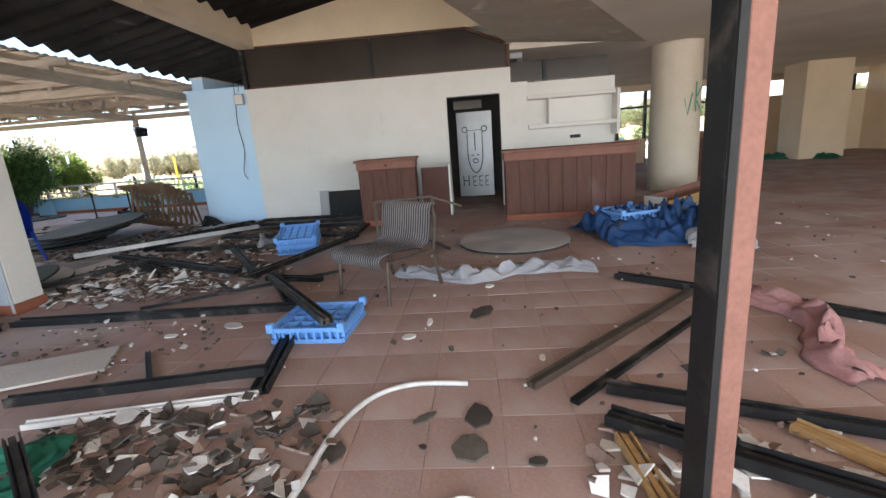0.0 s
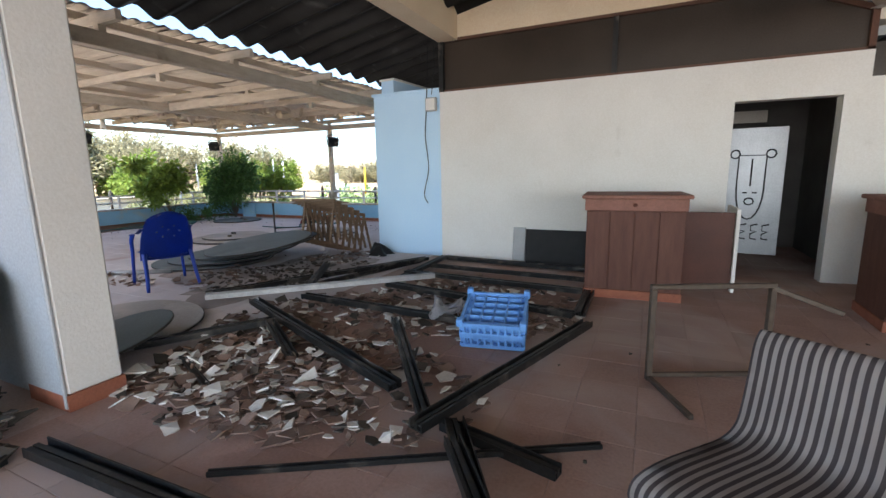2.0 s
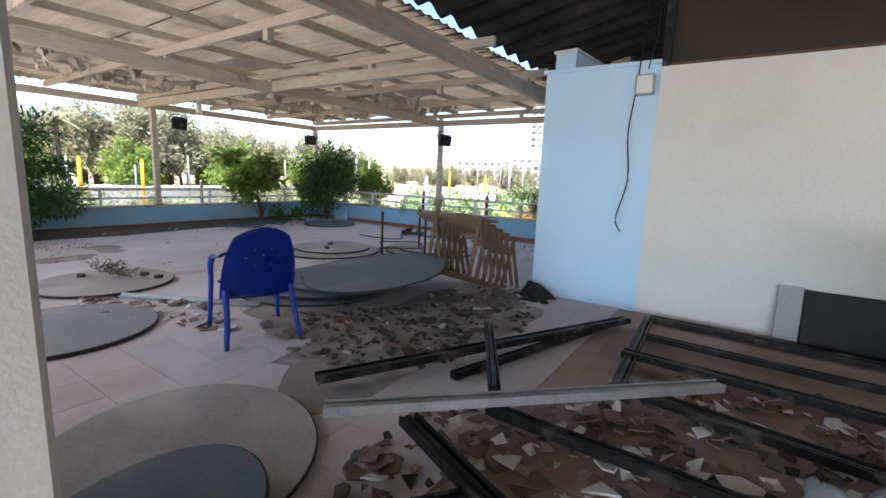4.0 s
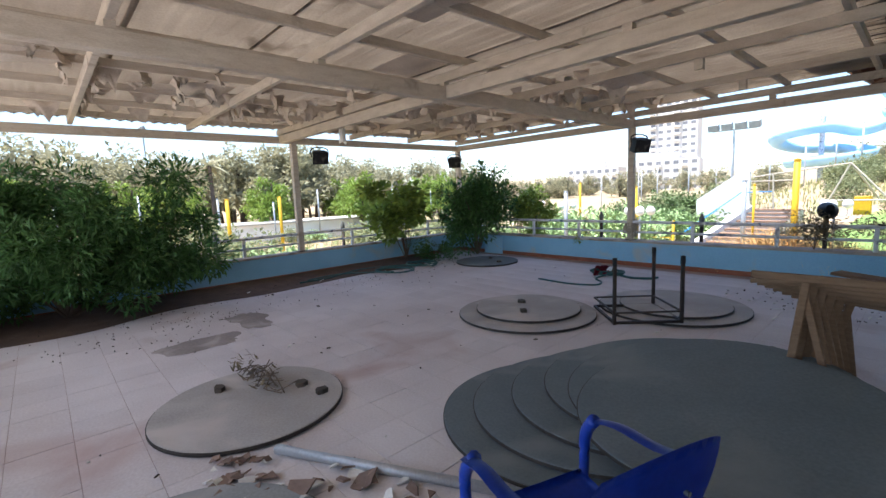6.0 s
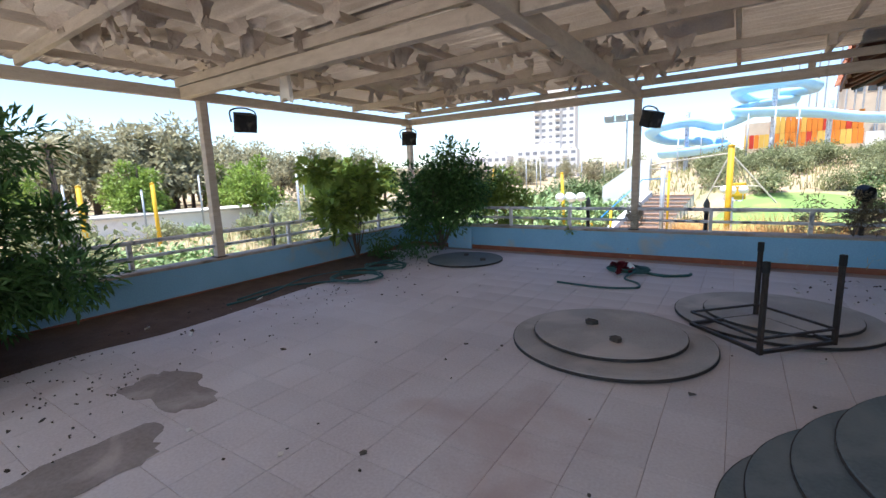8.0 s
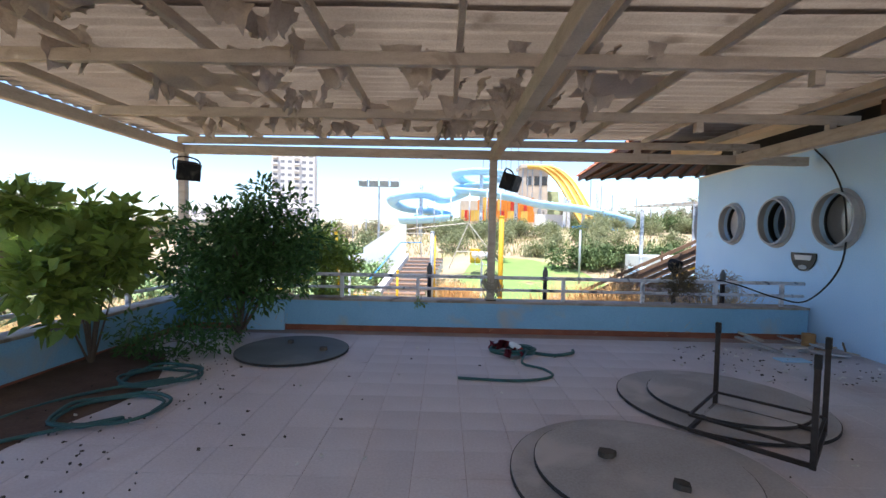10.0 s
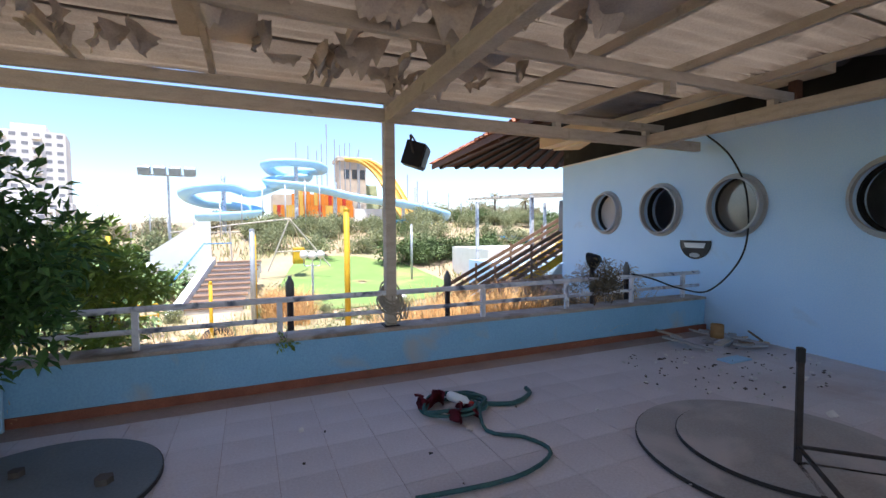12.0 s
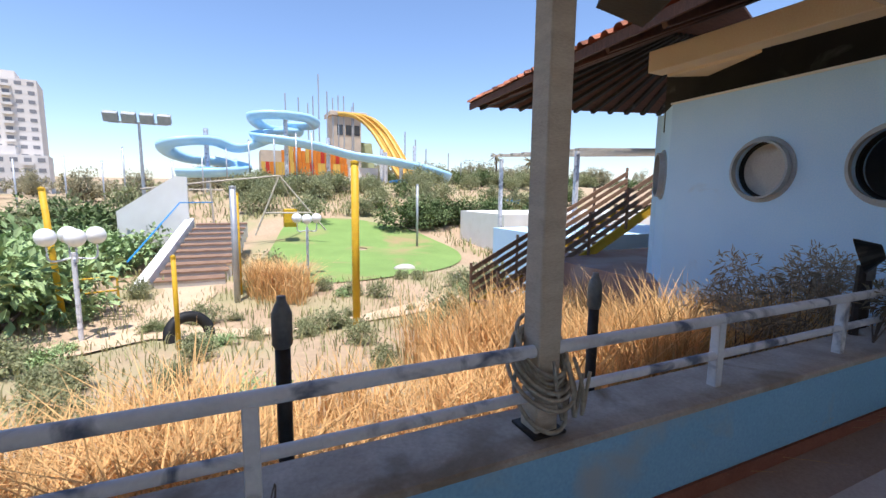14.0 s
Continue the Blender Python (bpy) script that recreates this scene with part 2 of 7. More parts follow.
M_GROUND = mat("dry_earth", (0.47, 0.34, 0.22), (0.37, 0.27, 0.165), 0.95, scale=0.25, spread=0.4, bump=0.3, fine=8, dirt=(0.34, 0.3, 0.16), dirt_scale=0.3, dirt_at=0.54)
M_LAWN = mat("green_lawn", (0.22, 0.33, 0.09), (0.17, 0.26, 0.07), 0.95, scale=0.6, fine=30, bump=0.3, dirt=(0.36, 0.25, 0.13), dirt_scale=0.35, dirt_at=0.62)
M_COLUMN = mat("stained_column_paint", (0.66, 0.6, 0.5), (0.58, 0.5, 0.38), 0.85, scale=1.5, dirt=(0.42, 0.4, 0.22), dirt_scale=1.2, dirt_at=0.66)
M_GREENPAINT = mat("green_spray_paint", (0.18, 0.42, 0.3), rough=0.7)
M_BLACKPAINT = mat("black_spray_paint", (0.02, 0.02, 0.02), rough=0.6)
M_METALDOOR = mat("silver_metal_door", (0.5, 0.52, 0.54), (0.4, 0.42, 0.44), 0.4, 0.5, scale=3)
M_GREYLEAF = mat("grey_door_paint", (0.4, 0.43, 0.46), (0.33, 0.36, 0.39), 0.7, scale=1.4, bump=0.15, dirt=(0.26, 0.26, 0.26), dirt_scale=3, dirt_at=0.7)
M_GREENPANE = mat("dusty_green_glass", (0.16, 0.18, 0.13), (0.11, 0.13, 0.095), 0.25, scale=2, bump=0.03, spec=0.6)


def leafy(m, share=0.35):
    """Lets light through thin leaves."""
    t, lk = m.node_tree, m.node_tree.links.new
    b, out = t.nodes["Principled BSDF"], t.nodes["Material Output"]
    tr = t.nodes.new("ShaderNodeBsdfTranslucent")
    lk(b.inputs["Base Color"].links[0].from_socket, tr.inputs["Color"])
    mx = t.nodes.new("ShaderNodeMixShader")
    mx.inputs[0].default_value = share
    lk(b.outputs[0], mx.inputs[1])
    lk(tr.outputs[0], mx.inputs[2])
    lk(mx.outputs[0], out.inputs["Surface"])


for m in (M_LEAF, M_LEAFL, M_SHRUB, M_TREE, M_STRAW, M_WEED):
    leafy(m)


def glass(name, col=(1, 1, 1), rough=0.02):
    m = bpy.data.materials.new(name)
    m.use_nodes = True
    b = m.node_tree.nodes["Principled BSDF"]
    b.inputs["Base Color"].default_value = (*col, 1)
    b.inputs["Transmission Weight"].default_value = 1
    b.inputs["Roughness"].default_value = rough
    b.inputs["IOR"].default_value = 1.45
    return m


M_GLASS = glass("window_glass", (0.9, 0.93, 0.92))


def striped(name):
    """Woven grey and pale stripes across the seat."""
    m = bpy.data.materials.new(name)
    m.use_nodes = True
    t, lk = m.node_tree, m.node_tree.links.new
    b = t.nodes["Principled BSDF"]
    co = t.nodes.new("ShaderNodeTexCoord")
    w = t.nodes.new("ShaderNodeTexWave")
    w.wave_type, w.bands_direction = "BANDS", "X"
    w.inputs["Scale"].default_value, w.inputs["Distortion"].default_value = 11.0, 0.15
    lk(co.outputs["Object"], w.inputs["Vector"])
    r = t.nodes.new("ShaderNodeValToRGB")
    r.color_ramp.elements[0].position, r.color_ramp.elements[0].color = 0.42, (0.11, 0.095, 0.1, 1)
    r.color_ramp.elements[1].position, r.color_ramp.elements[1].color = 0.55, (0.52, 0.48, 0.46, 1)
    lk(w.outputs["Fac"], r.inputs[0])
    n = t.nodes.new("ShaderNodeTexNoise")
    n.inputs["Scale"].default_value = 5
    lk(co.outputs["Object"], n.inputs["Vector"])
    mx = t.nodes.new("ShaderNodeMixRGB")
    mx.blend_type, mx.inputs[0].default_value = "MULTIPLY", 0.5
    lk(r.outputs[0], mx.inputs[1])
    lk(n.outputs["Fac"], mx.inputs[2])
    lk(mx.outputs[0], b.inputs["Base Color"])
    b.inputs["Roughness"].default_value = 0.95
    return m


M_SOFA = striped("striped_upholstery")


# ---- mesh helpers ----
def link_bm(name, bm, material, smooth=False):
    me = bpy.data.meshes.new(name)
    bm.normal_update()
    bm.to_mesh(me)
    bm.free()
    me.materials.append(material)
    if smooth:
        for p in me.polygons:
            p.use_smooth = True
    return new(name, me)


def part(name, bm, material, parent, label="", smooth=False):
    ob = link_bm(name, bm, material, smooth)
    ob.parent = parent
    if label:
        ob["label"] = label
    return ob


def single(name, bm, material, label, category, group="", smooth=False, kind=""):
    return tagged(link_bm(name, bm, material, smooth), label, category, group, kind)


def thing(name, label, category, at=(0, 0, 0), rz=0, group="", kind="", rx=0, ry=0):
    ob = new(name)
    ob.empty_display_size = 0.1
    ob.matrix_basis = pose(*at, rx, ry, rz)
    return tagged(ob, label, category, group, kind)


def B():
    return bmesh.new()


def box(bm, x0, x1, y0, y1, z0, z1, m=None, bevel=0.0):
    vs = [bm.verts.new((x, y, z)) for x in (x0, x1) for y in (y0, y1) for z in (z0, z1)]
    fs = [bm.faces.new([vs[i] for i in f]) for f in ((0, 1, 3, 2), (4, 6, 7, 5), (0, 4, 5, 1), (2, 3, 7, 6), (0, 2, 6, 4), (1, 5, 7, 3))]
    if bevel:
        es = list({e for f in fs for e in f.edges})
        r = bmesh.ops.bevel(bm, geom=es, offset=bevel, segments=1, affect="EDGES")
        vs = list({v for f in r["faces"] for v in f.verts} | {v for v in vs if v.is_valid})
    if m is not None:
        for v in vs:
            v.co = m @ v.co
    return bm


def bar(bm, a, b, w, h, bevel=0.0, roll=0):
    """A bar of section w by h from a to b."""
    a, b = Vector(a), Vector(b)
    d = b - a
    m = Matrix.Translation(a) @ d.to_track_quat("X", "Z").to_matrix().to_4x4() @ pose(0, 0, 0, roll, 0, 0)
    return box(bm, 0, d.length, -w / 2, w / 2, -h / 2, h / 2, m, bevel)


def tube(bm, pts, r, seg=8, closed=False, r_end=None):
    """A round tube along points."""
    pts = [Vector(p) for p in pts]
    n = len(pts)
    rings = []
    for i, p in enumerate(pts):
        a = pts[(i - 1) % n] if closed or i else pts[0]
        c = pts[(i + 1) % n] if closed or i < n - 1 else pts[-1]
        q = (c - a).to_track_quat("Z", "Y")
        rr = r if r_end is None else lerp(r, r_end, i / max(1, n - 1))
        rings.append([bm.verts.new(p + q @ Vector((rr * math.cos(k * math.tau / seg), rr * math.sin(k * math.tau / seg), 0))) for k in range(seg)])
    for i in range(n if closed else n - 1):
        u, v = rings[i], rings[(i + 1) % n]
        for k in range(seg):
            bm.faces.new((u[k], u[(k + 1) % seg], v[(k + 1) % seg], v[k]))
    if not closed:
        bm.faces.new(rings[0][::-1])
        bm.faces.new(rings[-1])
    return bm


def smooth_pts(pts, n=8, closed=False):
    """A Catmull-Rom curve through points."""
    pts = [Vector(p) for p in pts]
    out = []
    cnt = len(pts)
    for i in range(cnt if closed else cnt - 1):
        p = [pts[(i + k) % cnt] if closed else pts[min(max(i + k, 0), cnt - 1)] for k in (-1, 0, 1, 2)]
        for s in range(n):
            t = s / n
            out.append(0.5 * (2 * p[1] + (p[2] - p[0]) * t + (2 * p[0] - 5 * p[1] + 4 * p[2] - p[3]) * t * t + (3 * p[1] - p[0] - 3 * p[2] + p[3]) * t ** 3))
    if not closed:
        out.append(pts[-1])
    return out


def lathe(bm, profile, seg=32, centre=(0, 0, 0)):
    """Rotates (radius, z) points about z."""
    c = Vector(centre)
    rings = []
    for r, z in profile:
        if r < 1e-5:
            rings.append([bm.verts.new(c + Vector((0, 0, z)))])
        else:
            rings.append([bm.verts.new(c + Vector((r * math.cos(k * math.tau / seg), r * math.sin(k * math.tau / seg), z))) for k in range(seg)])
    for a, b in zip(rings, rings[1:]):
        for k in range(seg):
            k2 = (k + 1) % seg
            if len(a) == 1 and len(b) > 1:
                bm.faces.new((a[0], b[k2], b[k]))
            elif len(b) == 1 and len(a) > 1:
                bm.faces.new((a[k], a[k2], b[0]))
            elif len(a) > 1:
                bm.faces.new((a[k], a[k2], b[k2], b[k]))
    return bm


def prism(bm, outline, z0, z1):
    """A flat plate from an outline of (x, y)."""
    lo = [bm.verts.new((x, y, z0)) for x, y in outline]
    hi = [bm.verts.new((x, y, z1)) for x, y in outline]
    bm.faces.new(lo[::-1])
    bm.faces.new(hi)
    for k in range(len(lo)):
        j = (k + 1) % len(lo)
        bm.faces.new((lo[k], lo[j], hi[j], hi[k]))
    return bm


def sheet(bm, f, nu, nv, thick=0.0):
    """A surface from f(u, v) with u and v from 0 to 1."""
    g = [[bm.verts.new(f(i / nu, j / nv)) for j in range(nv + 1)] for i in range(nu + 1)]
    fs = [bm.faces.new((g[i][j], g[i + 1][j], g[i + 1][j + 1], g[i][j + 1])) for i in range(nu) for j in range(nv)]
    if thick:
        bmesh.ops.solidify(bm, geom=fs, thickness=thick)
    return bm


def oriented(a, b):
    """The pose whose x axis runs from a to b, on the ground plane."""
    d = Vector(b) - Vector(a)
    return pose(*a, 0, 0, math.degrees(math.atan2(d.y, d.x)))
# ---- the large structure ----
NY = 13.72          # inner face of the north parapet
WX = -15.7          # inner face of the west parapet
SY = 4.45           # inner face of the south parapet
BLUE_A, BLUE_B = Vector((-6.75, 9.8, 0)), Vector((-6.02, 17.42, 0))


def ground_height(x, y):
    d = max(0.0, y - 14.2)
    w = max(0.0, -16.0 - x)
    n = max(d, w)
    h = -0.55 - 1.4 * min(1.0, max(0.0, n - 0.6) / 9.0) if n > 0 else -0.55
    if y > 32:
        k = min(1.0, (y - 32) / 30)
        h += 4.2 * k * k * (3 - 2 * k) * max(0.0, min(1.0, (x + 26) / 16))
    h += 0.12 * noise.noise(Vector((x * 0.25, y * 0.25, 3))) * min(1, n / 3)
    if n > 60:
        h += 0.02 * (n - 60)
    return h


def make_ground():
    bm = B()
    xs = sorted(set([-2500, -900, -400, -220] + list(range(-140, -40, 12)) + [-40 + 1.6 * i for i in range(0, 48)] + [40, 50, 65, 90, 140, 300, 900, 2500]))
    ys = sorted(set([-2500, -600, -200, -80, -40, -20, -8, 0, 4, 8, 12] + [14 + 0.9 * i for i in range(0, 26)] + [38 + 3 * i for i in range(0, 18)] + [100, 130, 180, 260, 500, 1000, 2500]))
    g = [[bm.verts.new((x, y, ground_height(x, y))) for y in ys] for x in xs]
    for i in range(len(xs) - 1):
        for j in range(len(ys) - 1):
            bm.faces.new((g[i][j], g[i + 1][j], g[i + 1][j + 1], g[i][j + 1]))
    return single("ground", bm, M_GROUND, "dry earth and weeds sloping away below the terrace", "ground", kind="structure", smooth=True)


make_ground()

# raised slab that carries hall and terrace
floor = single("floor", box(B(), WX - 0.2, 13.0, -6.0, NY + 0.25, -0.75, -0.005), M_JOINT, "concrete floor slab under terracotta tiles", "floor", kind="structure")
single("floor_hall_back", box(B(), -6.0, 13.0, NY + 0.25, 21.0, -0.75, -0.006), M_TILE_IN, "dusty tiled floor of the back hall", "floor", kind="structure")

# parapets with worn ledge
def parapet(name, x0, x1, y0, y1):
    p = thing(name, "low light-blue painted parapet with a worn earthy top", "parapet", kind="structure")
    part("wall_body", box(B(), x0, x1, y0, y1, -0.7, 0.44), M_PARA, p)
    part("ledge", box(B(), x0 - 0.015, x1 + 0.015, y0 - 0.015, y1 + 0.015, 0.44, 0.475, bevel=0.008), M_LEDGE, p, "dusty worn ledge")
    return p


parapet("parapet_north", WX - 0.25, -6.42, NY, NY + 0.3)
parapet("parapet_west", WX - 0.25, WX, SY - 0.25, NY - 0.02)
parapet("parapet_south", WX + 0.02, -7.2, SY - 0.25, SY)
single("baseboard", box(B(), WX + 0.02, -6.4, NY - 0.018, NY - 0.002, -0.01, 0.075), M_SKIRT, "terracotta skirting along the parapet", "skirting", kind="structure")
single("baseboard_west", box(B(), WX + 0.002, WX + 0.018, SY + 0.02, NY - 0.02, -0.01, 0.075), M_SKIRT, "terracotta skirting along the parapet", "skirting", kind="structure")


def wall_with_ports(length, height, thick, ports):
    """A wall along x from the origin with round holes (u, z, r) right through it."""
    bm = B()
    cells, u = [], 0.0
    for c, z, r in sorted(ports):
        cells += [(u, c - r * 1.25, None), (c - r * 1.25, c + r * 1.25, (c, z, r))]
        u = c + r * 1.25
    cells.append((u, length, None))
    n = 40
    for a, b, hole in cells:
        if b - a < 1e-4:
            continue
        if hole is None:
            box(bm, a, b, 0, thick, -0.7, height)
            continue
        c, z, r = hole
        h = r * 1.25
        box(bm, a, b, 0, thick, -0.7, z - h)
        box(bm, a, b, 0, thick, z + h, height)
        for y in (0, thick):
            ci = [bm.verts.new((c + r * math.cos(k * math.tau / n), y, z + r * math.sin(k * math.tau / n))) for k in range(n)]
            sq = []
            for k in range(n):
                cx, cz = math.cos(k * math.tau / n), math.sin(k * math.tau / n)
                s = h / max(abs(cx), abs(cz))
                sq.append(bm.verts.new((c + cx * s, y, z + cz * s)))
            for k in range(n):
                j = (k + 1) % n
                bm.faces.new((ci[k], ci[j], sq[j], sq[k]) if y else (ci[j], ci[k], sq[k], sq[j]))
            if y == 0:
                front = ci
            else:
                for k in range(n):
                    j = (k + 1) % n
                    bm.faces.new((front[k], front[j], ci[j], ci[k]))
    return bm


bw_dir = (BLUE_B - BLUE_A)
bw_len = bw_dir.length
def blue_u(y):
    return (y - BLUE_A.y) / bw_dir.y * bw_len
PORTS = [(blue_u(15.93), 1.78, 0.37), (blue_u(14.6), 1.78, 0.39), (blue_u(13.3), 1.78, 0.39), (blue_u(11.6), 1.78, 0.39)]
m_blue = oriented(BLUE_A, BLUE_B)
# local y points to the west of the wall; thickness goes to the east
wall_blue = single("wall_blue", wall_with_ports(bw_len, 2.84, -0.25, PORTS), M_BLUE, "light-blue painted wall with round porthole openings", "wall", kind="structure")
wall_blue.matrix_basis = m_blue
single("wall_blue_coping", box(B(), -0.02, bw_len + 0.02, -0.27, 0.02, 2.84, 2.87), M_WHITE, "thin pale coping along the blue wall", "trim", kind="structure").matrix_basis = m_blue
# chamfered corner and return of the blue wall
C1, C2 = Vector((-6.02, 17.42, 0)), Vector((-5.35, 18.15, 0))
single("wall_blue_corner", wall_with_ports((C2 - C1).length, 2.84, -0.25, [(0.5, 1.78, 0.37)]), M_BLUE, "light-blue chamfered wall corner with a porthole", "wall", kind="structure").matrix_basis = oriented(C1, C2)
single("wall_blue_north", box(B(), -5.35, 4.0, 18.0, 18.25, -0.7, 2.84), M_BLUE, "light-blue painted end wall", "wall", kind="structure")
single("wall_blue_south", box(B(), -6.75, -5.55, 9.55, 9.8, -0.02, 2.56), M_BLUE, "light-blue wall end beside the hall", "wall", kind="structure")
single("wall_blue_south_cap", box(B(), -6.78, -5.55, 9.53, 9.82, 2.56, 2.6), M_BLUE, "thin cap on the blue wall end", "trim", kind="structure")

# white hall wall with door opening
def hall_wall():
    bm = B()
    box(bm, -5.55, -1.71, 9.54, 9.74, -0.02, 2.53)
    box(bm, -1.71, -0.71, 9.54, 9.74, 2.09, 2.53)
    box(bm, -0.71, -0.5, 9.54, 9.74, -0.02, 2.53)
    return single("wall_north", bm, M_WHITE, "white painted hall wall with a doorway", "wall", kind="structure")


hall_wall()
single("wall_gable", box(B(), -5.55, 3.2, 9.56, 9.76, 3.27, 5.2), M_CREAM, "cream plaster gable above the dark glazing", "wall", kind="structure")
strip = thing("window_strip", "smoked dark glazing band above the white wall", "window", kind="structure")
part("pane", box(B(), -5.5, -3.1, 9.6, 9.63, 2.53, 3.24), M_STRIP, strip)
part("pane", prism(B(), [(-3.04, 2.53), (-0.55, 2.53), (-0.55, 2.95), (-1.3, 3.26), (-3.04, 3.26)], -9.63, -9.6), M_STRIP, strip).rotation_euler = (radians(90), 0, 0)
part("mullion", box(B(), -3.1, -3.04, 9.56, 9.64, 2.53, 3.27), M_FRAME, strip)
part("mullion", box(B(), -5.55, -5.48, 9.52, 9.64, 2.53, 3.4), M_FRAME, strip)
part("rail", box(B(), -5.48, -0.5, 9.55, 9.6, 2.53, 2.56), M_BROWNW, strip)
part("rail", box(B(), -5.48, -1.3, 9.55, 9.6, 3.24, 3.28), M_BROWNW, strip)
part("rail", bar(B(), (-1.3, 9.575, 3.26), (-0.5, 9.575, 2.93), 0.05, 0.05), M_BROWNW, strip)
part("mullion", box(B(), -0.56, -0.5, 9.55, 9.62, 2.53, 2.95), M_BROWNW, strip)

# near-black wall colour carries the gloom of the back room
M_DARKGREY = mat("shade_dark_wall_paint", (0.16, 0.15, 0.14), (0.1, 0.095, 0.09), 0.9, scale=2)
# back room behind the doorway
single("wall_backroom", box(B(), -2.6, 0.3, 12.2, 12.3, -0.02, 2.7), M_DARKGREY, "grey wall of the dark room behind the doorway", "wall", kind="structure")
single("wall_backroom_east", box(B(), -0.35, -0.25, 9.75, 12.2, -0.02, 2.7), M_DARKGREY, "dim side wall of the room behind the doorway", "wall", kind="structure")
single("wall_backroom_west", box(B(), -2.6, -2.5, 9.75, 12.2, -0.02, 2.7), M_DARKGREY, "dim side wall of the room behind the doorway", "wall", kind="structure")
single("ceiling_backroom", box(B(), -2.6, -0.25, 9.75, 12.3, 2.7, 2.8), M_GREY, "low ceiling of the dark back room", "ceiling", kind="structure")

# shelf wall to the right of the doorway
def shelf_wall():
    t = thing("wall_shelf", "white wall with built-in display niches", "wall", kind="structure")
    part("back_panel", box(B(), -0.5, 1.45, 9.78, 9.9, -0.02, 2.26), M_WHITE, t)
    part("side_pier", box(B(), -0.5, -0.2, 9.56, 9.778, -0.02, 2.26), M_WHITE, t)
    part("shelf", box(B(), -0.2, 1.4, 9.5, 9.778, 1.93, 1.99, bevel=0.006), M_WHITE, t)
    part("shelf", box(B(), -0.2, 1.4, 9.46, 9.778, 1.40, 1.47, bevel=0.006), M_WHITE, t)
    part("divider", box(B(), 0.18, 0.22, 9.51, 9.778, 1.472, 1.928), M_WHITE, t)
    part("end_pier", box(B(), 1.402, 1.46, 9.45, 9.778, 1.2, 2.0), M_WHITE, t)
    part("socket_plate", box(B(), 0.62, 0.82, 9.76, 9.779, 1.18, 1.24), M_BLACK, t, "dark socket plate")
    part("pane", box(B(), -0.5, 1.3, 9.66, 9.69, 2.27, 2.62), M_STRIP, t, "smoked glass band")
    part("mullion", box(B(), 0.1, 0.17, 9.63, 9.7, 2.26, 2.62), M_FRAME, t)
    return t


shelf_wall()

# ceilings
single("ceiling_low", prism(B(), [(-3.32, 0.8), (1.93, 9.54), (4.25, 8.37), (13, 4), (13, -3), (-5.5, -3)], 2.75, 2.95), M_CEIL, "low painted ceiling with lamp holes", "ceiling", kind="structure")
def soffit():
    bm = B()
    p = [Vector(c) for c in ((-3.32, 0.8, 2.76), (1.93, 9.54, 2.76), (-0.55, 9.54, 2.95), (-5.2, 1.5, 4.2))]
    vs = [bm.verts.new(c) for c in p] + [bm.verts.new(c + Vector((0, 0, 0.1))) for c in p]
    for f in ((0, 3, 2, 1), (4, 5, 6, 7), (0, 1, 5, 4), (1, 2, 6, 5), (2, 3, 7, 6), (3, 0, 4, 7)):
        bm.faces.new([vs[i] for i in f])
    return single("ceiling_slope", bm, M_PEEL, "sloping plaster soffit with flaking paint", "ceiling", kind="structure")


soffit()
single("ceiling_back", prism(B(), [(1.93, 9.56), (-0.55, 9.56), (-0.5, 19), (13, 19), (13, 4.02), (4.25, 8.39)], 2.82, 3.0), M_CEIL, "plain ceiling over the back hall", "ceiling", kind="structure")
single("ceiling_boards", box(B(), -5.6, 2.5, -3, 9.6, 4.65, 4.75, pose(0, 0, 0)), M_REDW, "red-brown boarded ceiling high above the hall", "ceiling", kind="structure")
for y in (2.4, 4.6, 6.8, 8.9):
    single("ceiling_rafter", bar(B(), (-5.4, y, 4.4), (2.4, y, 4.6), 0.12, 0.2, 0.01), M_REDW, "red-brown timber ceiling rafter", "rafter", "ceiling rafters")
single("beam_west", box(B(), -5.55, -5.25, -3, 9.54, 3.24, 4.7), M_CREAM, "deep cream concrete beam between hall and terrace", "beam", kind="structure")

# white pillar at the opening
pil = thing("pillar", "white painted square pillar with chipped edges", "pillar", (-5.75, 4.55, 0), kind="structure")
part("shaft", box(B(), -0.21, 0.21, -0.15, 0.15, 0.1, 3.3, bevel=0.012), M_WHITE, pil)
part("skirting", box(B(), -0.218, 0.218, -0.158, 0.158, 0, 0.1), M_SKIRT, pil, "terracotta skirting")

# grey door leaf folded back beside the pillar
gd = thing("door_1", "grey painted metal door leaf with chipped edge beside the pillar", "door", kind="structure")
part("leaf", box(B(), -7.15, -5.965, 4.405, 4.45, 0.03, 3.2, bevel=0.006), M_GREYLEAF, gd)
part("edge_strip", box(B(), -5.565, -5.54, 4.385, 4.398, 0.02, 3.2, bevel=0.002), M_GREY, gd, "dull metal edge strip")
part("jamb", box(B(), -5.96, -5.57, 4.386, 4.398, 0.1, 3.2, bevel=0.003), M_GREYLEAF, gd, "grey painted jamb")
for z in (1.42, 1.26):
    part("handle", box(B(), -6.02, -5.985, 4.365, 4.404, z, z + 0.11, bevel=0.006), M_LAMPW, gd, "white handle plate")
part("lock", box(B(), -6.1, -6.06, 4.375, 4.404, 2.2, 2.32, bevel=0.008), M_ALU, gd)
lp = thing("glass_pane", "greenish glass pane leaning on the grey door", "glass pane", (-5.98, 4.1, 0.01), 4, rx=-14)
part("sheet", prism(B(), [(-0.85, 0), (0.3, 0), (0.12, 0.78), (-0.85, 1.25)], -0.004, 0.004), M_GREENPANE, lp).rotation_euler = (radians(90), 0, 0)

